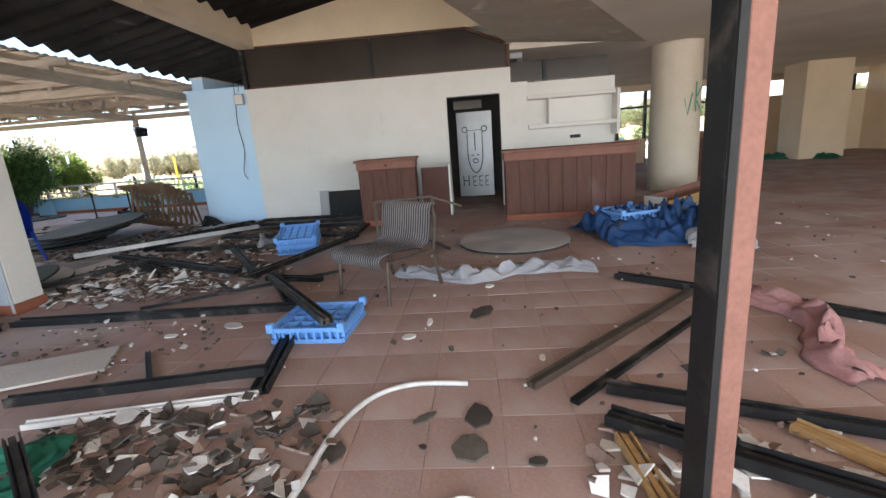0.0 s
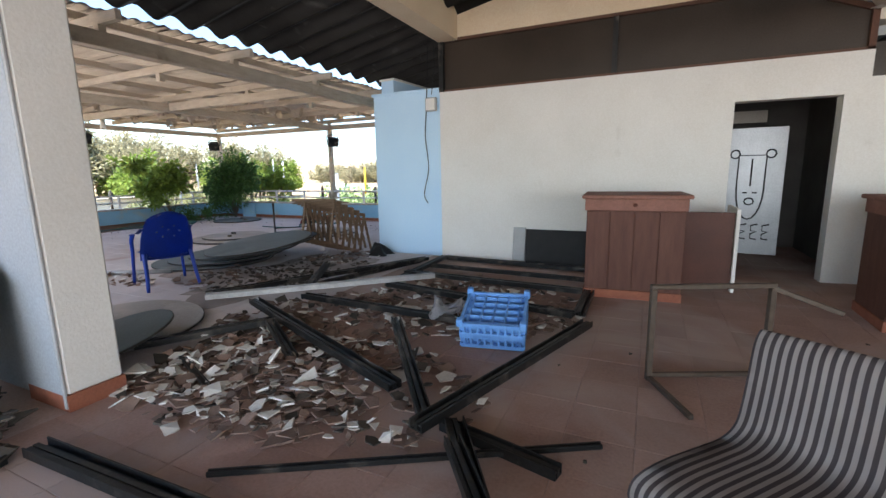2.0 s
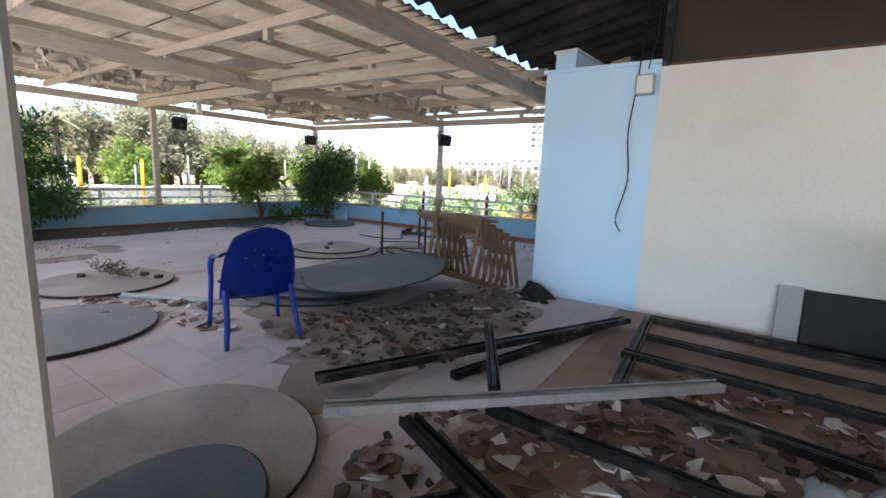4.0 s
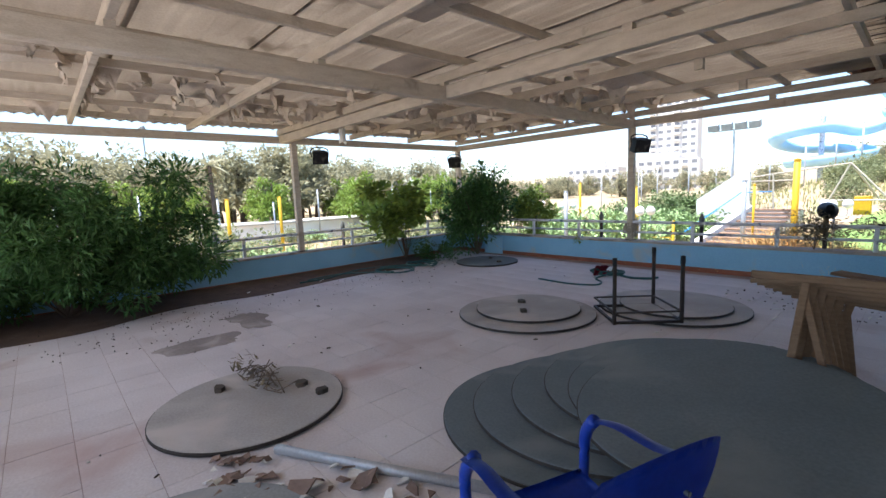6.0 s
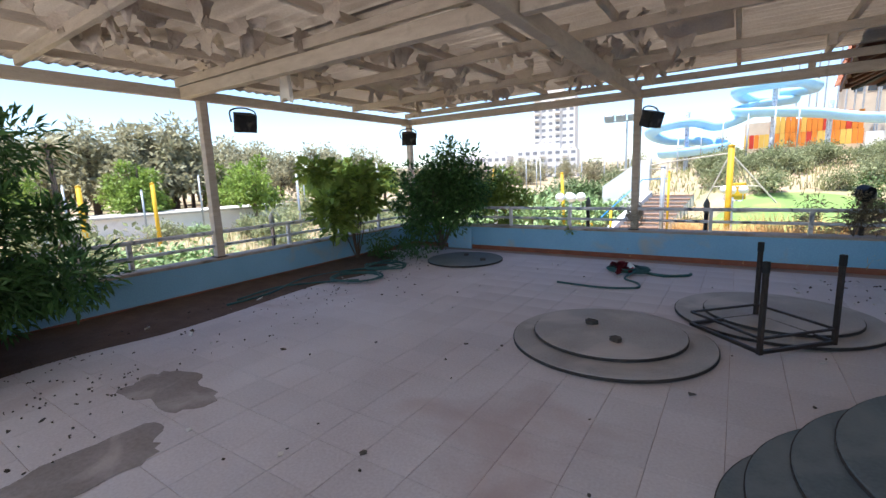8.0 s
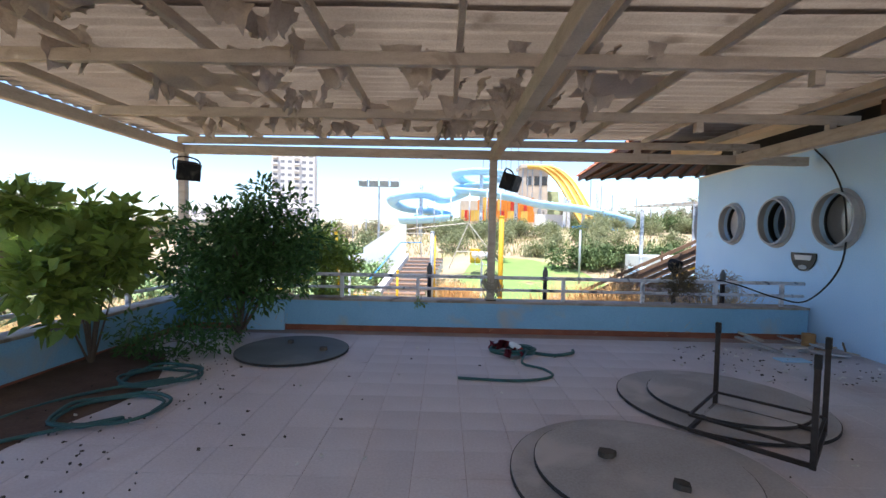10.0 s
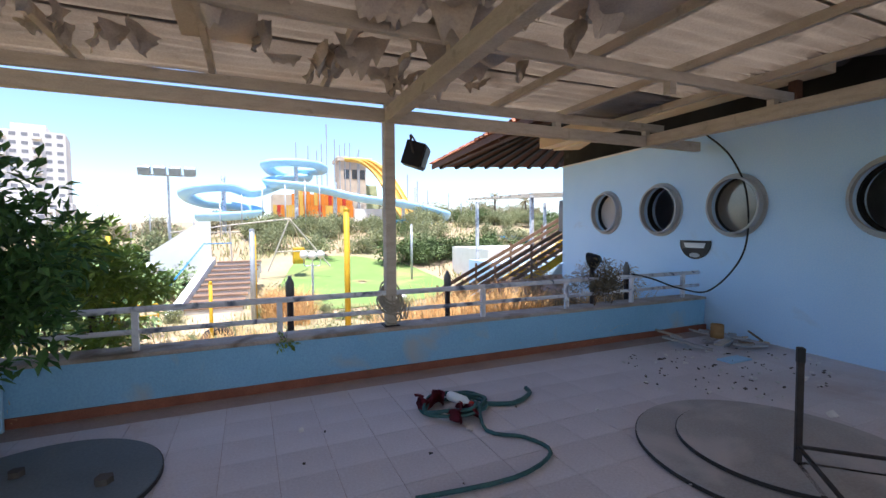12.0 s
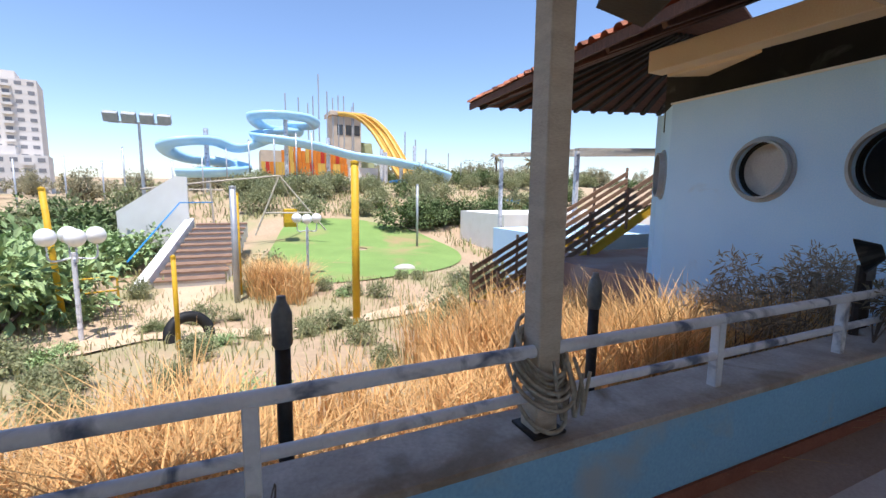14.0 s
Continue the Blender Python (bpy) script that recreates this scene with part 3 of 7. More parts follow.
# round column
single("column", lathe(B(), [(0.47, 0), (0.47, 1.1), (0.46, 1.12), (0.46, 2.82)], 40, (2.85, 10.45, 0)), M_COLUMN, "stained cream round column with green spray marks", "column", kind="structure", smooth=True)
# back hall
single("pillar_back", box(B(), 8.6, 9.9, 15.2, 16.2, 0, 2.82, bevel=0.01), M_CREAM, "large cream square pillar with faint marks", "pillar", kind="structure")
def back_wall():
    t = thing("wall_back", "far hall wall with a band of dark framed windows", "wall", kind="structure")
    bm = B()
    box(bm, 7.9, 13, 18.3, 18.5, 0, 2.05)
    box(bm, -0.5, 13, 18.3, 18.5, 2.6, 2.85)
    box(bm, 3.2, 5.2, 18.3, 18.5, 0, 0.9)
    box(bm, -0.5, 3.2, 18.3, 18.5, 0, 2.6)
    part("wall_body", bm, M_CREAM, t)
    for x in (3.2, 4.2, 5.2, 6.1, 7.0, 7.9, 9.4, 10.9, 12.4):
        part("mullion", box(B(), x - 0.05, x + 0.05, 18.34, 18.46, 0 if x < 8 else 2.05, 2.6), M_FRAME, t)
    for a, b in ((3.2, 13.0),):
        part("transom", box(B(), a, b, 18.35, 18.45, 2.0, 2.08), M_FRAME, t)
    return t


back_wall()
single("wall_east", box(B(), 12.8, 13.0, -3, 18.3, -0.01, 2.95), M_CREAM, "plain cream wall closing the hall", "wall", kind="structure")
# pitched main roof: dark corrugated underside, clay tiles above
EAVE_X, EAVE_Z, RISE = -7.72, 3.13, 0.2
def roof_z(x):
    return EAVE_Z + (x - EAVE_X) * RISE


def corrugated(name, x0, x1, y0, y1, zf, period, amp, material, label, per=8):
    bm = B()
    n = int((y1 - y0) / period * per)
    def f(u, v):
        x, y = lerp(x0, x1, u), lerp(y0, y1, v)
        return (x, y, zf(x) + amp * math.cos((y - y0) / period * math.tau))
    sheet(bm, f, 2, n, 0.012)
    return single(name, bm, material, label, "roof", kind="structure", smooth=True)


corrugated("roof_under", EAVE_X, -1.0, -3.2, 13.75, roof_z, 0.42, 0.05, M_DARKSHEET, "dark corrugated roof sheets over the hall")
single("roof_cover", sheet(B(), lambda u, v: (lerp(-1.0, 14, u), lerp(-6, 24, v), 5.3), 2, 2, 0.05), M_CLAY, "roof over the hall", "roof", kind="structure")
single("roof_upper", box(B(), -1.1, 14, -6, 24, 4.9, 5.0), M_DARKSHEET, "upper roof deck", "roof", kind="structure")
single("beam_roof", box(B(), -6.75, -6.45, 12.2, 17.3, 3.2, 3.5, bevel=0.01), M_CREAM, "cream concrete beam under the tiled eave", "beam", kind="structure")
single("beam_bracket", prism(B(), [(-6.0, 16.9), (-6.46, 17.2), (-6.46, 15.9)], 3.16, 3.4), M_CREAM, "cream wedge-shaped beam bracket", "bracket", kind="structure")
single("wall_under_roof", box(B(), -5.6, -5.4, 9.8, 17.9, 2.5, 3.6), M_DARKSHEET, "dark closing wall in the roof space", "wall", kind="structure")
single("wall_inner_dark", box(B(), -4.6, -4.5, 9.8, 18.0, 0, 3.6), M_GREY, "grey wall of the dark room behind the portholes", "wall", kind="structure")

# terrace roof: posts, main beams, rafters, purlins, sheets
BEAM_Z = 2.66
def terrace_z(x):
    return 2.80 + (x + 15.8) * 0.006


def post(x, y):
    p = thing("terrace_post", "white painted timber terrace post standing on the parapet", "post", (x, y, 0.475), group="terrace posts")
    part("shaft", box(B(), -0.055, 0.055, -0.055, 0.055, 0, 2.13, bevel=0.006), M_TIMBER, p)
    part("base_plate", box(B(), -0.08, 0.08, -0.08, 0.08, 0, 0.012), M_STEEL, p, "rusty base plate")
    return p


for x, y in ((-11.15, 13.85), (-15.82, 13.85), (-15.82, 9.3), (-15.82, 4.6)):
    post(x, y)


def beam(a, b, w=0.09, h=0.13, name="terrace_beam"):
    return single(name, bar(B(), a, b, w, h, 0.006), M_TIMBER, "whitewashed timber beam of the terrace roof", "beam", name + "s")


beam((-16.0, 13.85, BEAM_Z), (-6.45, 13.85, BEAM_Z))
beam((-15.82, 13.79, BEAM_Z), (-15.82, 2.5, BEAM_Z))
beam((-11.15, 13.79, BEAM_Z - 0.01), (-11.15, 2.5, BEAM_Z - 0.01), 0.11, 0.15)
beam((-15.76, 9.05, BEAM_Z), (-11.22, 9.05, BEAM_Z), 0.1, 0.14)
beam((-11.08, 9.05, BEAM_Z), (-7.56, 9.05, BEAM_Z), 0.1, 0.14)
beam((-7.5, 13.79, BEAM_Z), (-7.5, 2.5, BEAM_Z), 0.11, 0.15)
for y in (13.85, 12.25, 10.65, 9.05, 7.5, 5.95, 4.4, 2.8):
    a, b = (-15.9, y, terrace_z(-15.9)), (-7.18, y, terrace_z(-7.18))
    single("rafter_terrace", bar(B(), a, b, 0.06, 0.1, 0.005), M_TIMBER, "whitewashed rafter under the terrace roof", "rafter", "terrace rafters")
    for x in (-13.4, -11.15, -9.0, -7.5):
        top = terrace_z(x) - 0.05
        if top - (BEAM_Z + 0.07) > 0.04:
            single("stub", box(B(), x - 0.04, x + 0.04, y - 0.035, y + 0.035, BEAM_Z + 0.02, top), M_TIMBER, "short timber stub between beam and rafter", "stub", "rafter stubs")
x = -15.7
while x < -7.6:
    z = terrace_z(x) + 0.09
    single("purlin", bar(B(), (x, 2.4, z), (x, 14.05, z), 0.05, 0.08, 0.004), M_TIMBER, "whitewashed purlin under the roof sheets", "purlin", "terrace purlins")
    x += 0.98


def terrace_sheets():
    cols = [2.11 + 1.0 * i for i in range(12)]
    t = thing("roof_terrace", "weathered corrugated terrace roof with torn lining", "roof", kind="structure")
    for i, y in enumerate(cols):
        lift = random.uniform(0, 0.02)
        def f(u, v, y=y, lift=lift):
            xx, yy = lerp(-16.5, -7.65, u), y + v * 1.04
            return (xx, yy, terrace_z(xx) + 0.15 + lift + 0.014 * math.cos(yy / 0.16 * math.tau) + 0.02 * noise.noise(Vector((xx, yy * 2, 1))))
        part("roof_sheet", sheet(B(), f, 18, 24, 0.006), M_SHEET, t, smooth=True)
    return t


terrace_sheets()
# tiled north roof above the blue wall
def north_roof():
    t = thing("roof_north", "clay-tiled hipped roof with dark timber underside", "roof", kind="structure")
    a, b, c, d = Vector((-8.55, 13.0, 3.26)), Vector((-7.75, 20.9, 3.22)), Vector((-4.4, 17.6, 4.75)), Vector((-4.4, 13.0, 4.75))
    e = Vector((2.0, 19.3, 3.5))
    bm = B()
    for poly in ((a, b, c, d), (b, e, c)):
        lo = [bm.verts.new(p) for p in poly]
        hi = [bm.verts.new(p + Vector((0, 0, 0.05))) for p in poly]
        bm.faces.new(lo)
        bm.faces.new(hi[::-1])
        for k in range(len(lo)):
            j = (k + 1) % len(lo)
            bm.faces.new((lo[k], hi[k], hi[j], lo[j]))
    part("boarding", bm, M_BROWNW, t, "dark brown timber boarding")
    n = 34
    tile = None
    for i in range(n):
        p, q = a.lerp(b, (i + 0.5) / n), d.lerp(c, (i + 0.5) / n)
        up = (q - p).normalized()
        for row in range(3):
            s = p + up * (row * 0.32 - 0.08) + Vector((0, 0, 0.075 + 0.012 * row))
            if tile is None:
                bm = B()
                sheet(bm, lambda u, v: (0.38 * u, 0.115 * math.cos(math.pi * v), 0.07 * math.sin(math.pi * v) - 0.02 * u), 1, 8, 0.014)
                tile = part("roof_tile", bm, M_CLAY, t, smooth=True)
                ob = tile
            else:
                ob = new("roof_tile", tile.data)
                ob.parent = t
            ob.matrix_basis = Matrix.Translation(s) @ up.to_track_quat("X", "Z").to_matrix().to_4x4() @ pose(0, 0, random.uniform(-0.008, 0.008), 0, random.uniform(-2, 2), 0)
    bm = B()
    def f(u, v):
        p = a.lerp(b, v).lerp(d.lerp(c, v), lerp(0.2, 1, u))
        return p + Vector((0, 0, 0.085 + 0.035 * math.cos(v * n * math.tau)))
    sheet(bm, f, 2, n * 6)
    ob = part("tile_field", bm, M_CLAY, t, smooth=True)
    ob["kind"] = "stuff"
    for i in range(9):
        v = (i + 0.3) / 9
        p, q = a.lerp(b, v), d.lerp(c, v)
        part("rafter", bar(B(), p + (q - p) * 0.02 + Vector((0, 0, -0.06)), q + Vector((0, 0, -0.06)), 0.1, 0.12, 0.01), M_BROWNW, t)
    for i in range(22):
        v = (i + 0.5) / 22
        p, q = b.lerp(e, v), c
        part("roof_sheet_rib", bar(B(), p + Vector((0, 0, -0.03)), p.lerp(q, 0.75) + Vector((0, 0, -0.03)), 0.1, 0.06), M_DARKSHEET, t)
    part("fascia", bar(B(), a + Vector((0, 0, 0.0)), b, 0.04, 0.12), M_BROWNW, t)
    return t


north_roof()

# porthole fittings and smiling sign
def port_fit(u, z, r, kind, m):
    t = thing("porthole", {"cover": "round porthole closed with a pale board", "open": "round open porthole with a dark rim", "pane": "round porthole with glass coloured as brown reflections"}[kind], "porthole", kind="structure")
    t.matrix_basis = m @ pose(u, 0, z, 90, 0, 0)
    part("rim", lathe(B(), [(r - 0.002, -0.02), (r + 0.045, -0.02), (r + 0.045, 0.012), (r - 0.002, 0.012), (r - 0.03, -0.1), (r - 0.002, -0.1), (r - 0.002, -0.02)], 48), M_GREY, t, smooth=False)
    if kind == "cover":
        part("cover", lathe(B(), [(0, 0.13), (r - 0.035, 0.13), (r - 0.035, 0.15), (0, 0.15)], 40), M_CONC, t, "pale cover board")
    if kind == "pane":
        part("pane", lathe(B(), [(0, 0.1), (r - 0.02, 0.1), (r - 0.02, 0.11), (0, 0.11)], 40), M_BROWNGLASS, t, "glass coloured as brown reflections")
    part("seal", lathe(B(), [(r - 0.03, 0.08), (r - 0.001, 0.08), (r - 0.001, 0.16), (r - 0.03, 0.16), (r - 0.03, 0.08)], 48), M_BLACK, t, "black rubber seal")
    return t


# grey-brown base colour paints the reflections in the porthole glass
M_BROWNGLASS = mat("reflection_brown_glass", (0.2, 0.18, 0.15), (0.16, 0.14, 0.12), 0.12, scale=3, bump=0.0, spec=0.8)
for (u, z, r), k in zip(PORTS, ("cover", "open", "pane", "open")):
    port_fit(u, z, r, k, m_blue)
port_fit(0.5, 1.78, 0.37, "pane", oriented(C1, C2))


def smile_sign():
    t = thing("smile_sign", "dark smiling mouth sign with white teeth on the blue wall", "sign")
    t.matrix_basis = m_blue @ pose(blue_u(13.93), 0.004, 1.17, 90, 0, 180)
    n = 14
    out = [(-0.27, 0.12), (0.27, 0.12)] + [(0.27 * math.cos(math.pi * k / n) * (1 - 0.1 * math.sin(math.pi * k / n)), 0.06 - 0.22 * math.sin(math.pi * k / n)) for k in range(n + 1)]
    part("mouth", prism(B(), out, 0, 0.015), M_FRAME, t)
    part("teeth", prism(B(), [(-0.19, 0.085), (0.19, 0.085), (0.16, 0.01), (-0.16, 0.01)], 0.0155, 0.02), M_WHITE, t, "white teeth band")
    part("tongue", prism(B(), [(0.09 * math.cos(k * math.tau / 16), -0.1 + 0.035 * math.sin(k * math.tau / 16)) for k in range(16)], 0.0155, 0.02), M_GREY, t, "pale tongue")
    return t


smile_sign()
cable_pts = [m_blue @ Vector((blue_u(y), o, z)) for y, o, z in ((13.75, 0.05, 2.83), (13.35, 0.06, 2.45), (13.1, 0.07, 1.9), (13.12, 0.08, 1.15), (13.45, 0.25, 0.62))] + [Vector((-6.9, 13.75, 0.62)), Vector((-7.4, 13.8, 0.78)), Vector((-7.75, 13.82, 0.86))]
single("hanging_cable", tube(B(), smooth_pts(cable_pts, 8), 0.012, 6), M_BLACK, "black cable hanging down the blue wall to the railing", "cable", smooth=True)
box_t = thing("junction_box", "pale electrical junction box on the blue wall end", "junction box", (-5.68, 9.54, 2.36))
part("body", box(B(), -0.09, 0.09, -0.07, 0, -0.1, 0.1, bevel=0.01), M_GREY, box_t)
part("lid", box(B(), -0.075, 0.075, -0.078, -0.07, -0.085, 0.085, bevel=0.004), M_WHITE, box_t)
single("hanging_wire", tube(B(), smooth_pts([(-5.72, 9.5, 3.2), (-5.75, 9.49, 2.4), (-5.8, 9.52, 1.9), (-5.76, 9.53, 1.4), (-5.84, 9.52, 1.0), (-5.78, 9.52, 0.85)], 6), 0.007, 5), M_BLACK, "thin black wire hanging on the blue wall end", "wire")
single("hanging_wire", tube(B(), smooth_pts([(-5.62, 9.48, 3.3), (-5.6, 9.47, 2.9), (-5.66, 9.48, 2.5)], 6), 0.006, 5), M_BLACK, "thin black wire hanging beside the pillar", "wire")

# railing
def railing(name, a, b, posts):
    a, b = Vector(a), Vector(b)
    t = thing(name, "white flaking tubular railing on the parapet", "railing")
    part("top_rail", tube(B(), [a.lerp(b, k / 12) + Vector((0, 0, 0.823)) for k in range(13)], 0.027, 10), M_RAIL, t, smooth=True)
    part("lower_rail", tube(B(), [a.lerp(b, k / 12) + Vector((0, 0, 0.635)) for k in range(13)], 0.022, 10), M_RAIL, t, smooth=True)
    for p in posts:
        q = Vector(p)
        part("rail_post", box(B(), q.x - 0.025, q.x + 0.025, q.y - 0.025, q.y + 0.025, 0.47, 0.81, bevel=0.004), M_RAIL, t)
    return t


railing("railing", (-15.74, 13.83, 0), (-6.42, 13.83, 0), [(x, 13.83, 0) for x in (-14.5, -13.4, -12.25, -10.05, -8.85, -7.75, -6.75)])
railing("railing", (-15.84, 13.76, 0), (-15.84, 4.5, 0), [(-15.84, y, 0) for y in (12.7, 11.6, 10.5, 8.2, 7.1, 6.0, 5.0)])
railing("railing", (-15.7, 4.33, 0), (-7.25, 4.33, 0), [(x, 4.33, 0) for x in (-14.6, -13.4, -12.2, -11.0, -9.8, -8.6, -7.4)])


def rope_bundle():
    t = thing("rope_bundle", "weathered rope tied in loops round the terrace post", "rope", (-11.15, 13.85, 0.7))
    rnd = random.Random(3)
    for k in range(9):
        r, h, ph = rnd.uniform(0.09, 0.15), rnd.uniform(-0.1, 0.14), rnd.uniform(0, 6)
        part("loop", tube(B(), smooth_pts([(r * math.cos(a + ph), r * math.sin(a + ph), h + 0.1 * math.sin(a * 1 + ph)) for a in [j * math.tau / 8 for j in range(8)]], 4, True), 0.009, 6, True), M_ROPE, t, smooth=True)
    for k in range(4):
        x = rnd.uniform(-0.12, 0.12)
        part("tail", tube(B(), smooth_pts([(x, -0.09, 0.1), (x * 1.3, -0.12, -0.02), (x + 0.05, -0.1, -0.15), (x + 0.1, -0.08, 0.02)], 5), 0.008, 5), M_ROPE, t, smooth=True)
    return t


rope_bundle()


def speaker(x, y, z, rz):
    t = thing("loudspeaker", "black weathered loudspeaker box on a bracket under the beam", "loudspeaker", (x, y, z), rz, group="terrace loudspeakers")
    bm = prism(B(), [(-0.19, -0.12), (0.19, -0.12), (0.14, 0.13), (-0.14, 0.13)], -0.15, 0.15)
    cab = part("cabinet", bm, M_BLACK, t)
    cab.matrix_basis = pose(0, 0, 0, 18, 0, 0) @ Matrix.Diagonal((0.8, 0.8, 0.8, 1))
    part("grille", box(B(), -0.17, 0.17, -0.14, -0.125, -0.13, 0.13, bevel=0.005), M_FRAME, cab, "dusty dark grille")
    part("bracket", tube(B(), smooth_pts([(-0.16, 0, 0), (-0.16, 0.02, 0.15), (0, 0.04, 0.2), (0.16, 0.02, 0.15), (0.16, 0, 0)], 5), 0.012, 6), M_STEEL, t)
    return t


speaker(-15.55, 9.72, 2.33, 70)
speaker(-10.92, 13.66, 2.24, 60)
speaker(-15.5, 13.4, 2.28, 45)


# ---- loose things of the hall ----
def striped_chair():
    t = thing("lounge_chair", "armless lounge chair with grey striped upholstery on brown metal legs", "chair", (-2.1, 4.6, 0), -36)
    def seat_line(s):
        # side profile: seat from front roll to back top roll
        pts = [(-0.33, 0.30), (-0.36, 0.36), (-0.33, 0.41), (-0.2, 0.42), (0.0, 0.40), (0.14, 0.39), (0.22, 0.42), (0.25, 0.5), (0.27, 0.6), (0.29, 0.71), (0.33, 0.755), (0.37, 0.73)]
        c = smooth_pts([(0, y, z) for y, z in pts], 4)
        k = s * (len(c) - 1)
        i = min(int(k), len(c) - 2)
        return c[i].lerp(c[i + 1], k - i)
    def f(u, v):
        p = seat_line(v)
        return (lerp(-0.315, 0.315, u), p.y, p.z + 0.008 * math.sin(math.pi * u))
    part("cushion", sheet(B(), f, 10, 44, -0.07), M_SOFA, t, "grey and pale striped cushion", smooth=True)
    for x in (-0.305, 0.305):
        part("leg", tube(B(), [(x, -0.27, 0.36), (x * 1.03, -0.3, 0)], 0.017, 8), M_TUBE, t)
        part("leg", tube(B(), smooth_pts([(x, 0.345, 0.66), (x, 0.32, 0.5), (x, 0.3, 0.3), (x * 1.03, 0.36, 0)], 4), 0.017, 8), M_TUBE, t)
        part("side_rail", tube(B(), [(x, -0.27, 0.35), (x, 0.3, 0.34)], 0.014, 8), M_TUBE, t)
    return t


striped_chair()


def bare_frame_chair():
    t = thing("chair_frame", "bare brown metal chair frame standing behind the lounge chair", "chair frame", (-2.5, 6.13, 0), 24)
    w = 0.73
    for x, h in ((0, 0.6), (w, 0.6)):
        part("post", bar(B(), (x, 0, 0), (x, 0, h), 0.036, 0.036, 0.004), M_TUBE, t)
        part("foot_rail", bar(B(), (x, 0, 0.02), (x + 0.02, -0.48, 0.02), 0.03, 0.03, 0.004), M_TUBE, t)
    part("top_rail", bar(B(), (-0.018, 0, 0.615), (w + 0.018, 0, 0.615), 0.034, 0.03, 0.004), M_TUBE, t)
    part("back_rail", bar(B(), (0, 0.01, 0.03), (w, 0.01, 0.03), 0.028, 0.028, 0.004), M_TUBE, t)
    part("arm", bar(B(), (w, 0, 0.6), (w + 0.36, -0.1, 0.46), 0.034, 0.03, 0.004), M_TUBE, t)


bare_frame_chair()


def crate(at, rz, label, tall=0.1, layers=1, w=0.25, rx=0):
    t = thing("dish_rack", label, "dish rack", at, rz, group="blue dish racks", rx=rx)
    for z in ([0.0] if layers == 1 else [0.0, 0.1]):
        for sx, sy, lx, ly in ((0, -w, w, 0.012), (0, w, w, 0.012), (-w, 0, 0.012, w), (w, 0, 0.012, w)):
            part("side_rim", box(B(), sx - lx, sx + lx, sy - ly, sy + ly, z, z + 0.03), M_CRATE, t)
            part("side_rim", box(B(), sx - lx, sx + lx, sy - ly, sy + ly, z + tall - 0.03, z + tall), M_CRATE, t)
        for k in range(-4, 5):
            o = k * w / 4.5
            for x0, x1, y0, y1 in ((o - 0.008, o + 0.008, -w - 0.01, -w + 0.01), (o - 0.008, o + 0.008, w - 0.01, w + 0.01), (-w - 0.01, -w + 0.01, o - 0.008, o + 0.008), (w - 0.01, w + 0.01, o - 0.008, o + 0.008)):
                part("slat", box(B(), x0, x1, y0, y1, z + 0.03, z + tall - 0.03), M_CRATE, t)
    top = tall if layers == 1 else 0.1 + tall
    for k in range(-2, 3):
        o = k * w * 0.4
        part("divider", box(B(), o - 0.005, o + 0.005, -w + 0.01, w - 0.01, 0.02, top - 0.012), M_CRATE, t)
        part("divider", box(B(), -w + 0.01, w - 0.01, o - 0.005, o + 0.005, 0.018, top - 0.015), M_CRATE, t)
    part("base", box(B(), -w, w, -w, w, 0, 0.008), M_CRATE, t)
    for sx in (-1, 1):
        for sy in (-1, 1):
            part("corner_peg", box(B(), sx * w - 0.025, sx * w + 0.025, sy * w - 0.025, sy * w + 0.025, top - 0.03, top + 0.035, bevel=0.006), M_CRATE, t)
    return t


crate((-2.46, 3.79, 0), -3, "light-blue plastic dish rack lying on the tiles", 0.11)
crate((-3.62, 6.42, 0.075), 11, "tall light-blue plastic dish rack among the rubble", 0.11, 2, 0.235, 14)
crate((0.55, 6.3, 0.22), 20, "light-blue plastic dish rack on the blue tarpaulin", 0.1)


def counter(at, rz, w, d, h, label, panels=8, drawer=False):
    t = thing("bar_counter", label, "counter", at, rz)
    part("body", box(B(), 0.03, w - 0.03, 0.03, d - 0.02, 0, h - 0.16), M_WOOD, t)
    part("plinth", box(B(), 0.02, w - 0.02, 0.012, d, 0, 0.09, bevel=0.004), M_SKIRT, t, "terracotta plinth")
    for k in range(panels):
        a = 0.03 + (w - 0.06) * k / panels
        b = 0.03 + (w - 0.06) * (k + 1) / panels
        part("front_panel", box(B(), a + 0.004, b - 0.004, 0.018, 0.03, 0.1, h - 0.17, bevel=0.003), M_WOOD, t)
    part("frieze", box(B(), 0.012, w - 0.012, 0.005, d - 0.01, h - 0.16, h - 0.04, bevel=0.006), M_WOODTOP, t)
    part("top", box(B(), -0.02, w + 0.02, -0.03, d + 0.02, h - 0.04, h, bevel=0.01), M_WOODTOP, t, "dusty red-brown top")
    if drawer:
        part("drawer_knob", lathe(B(), [(0, -0.03), (0.02, -0.02), (0.012, 0)], 12), M_DARKWOOD, t).matrix_basis = pose(w / 2, 0.005, h - 0.1, -90, 0, 0)
    return t


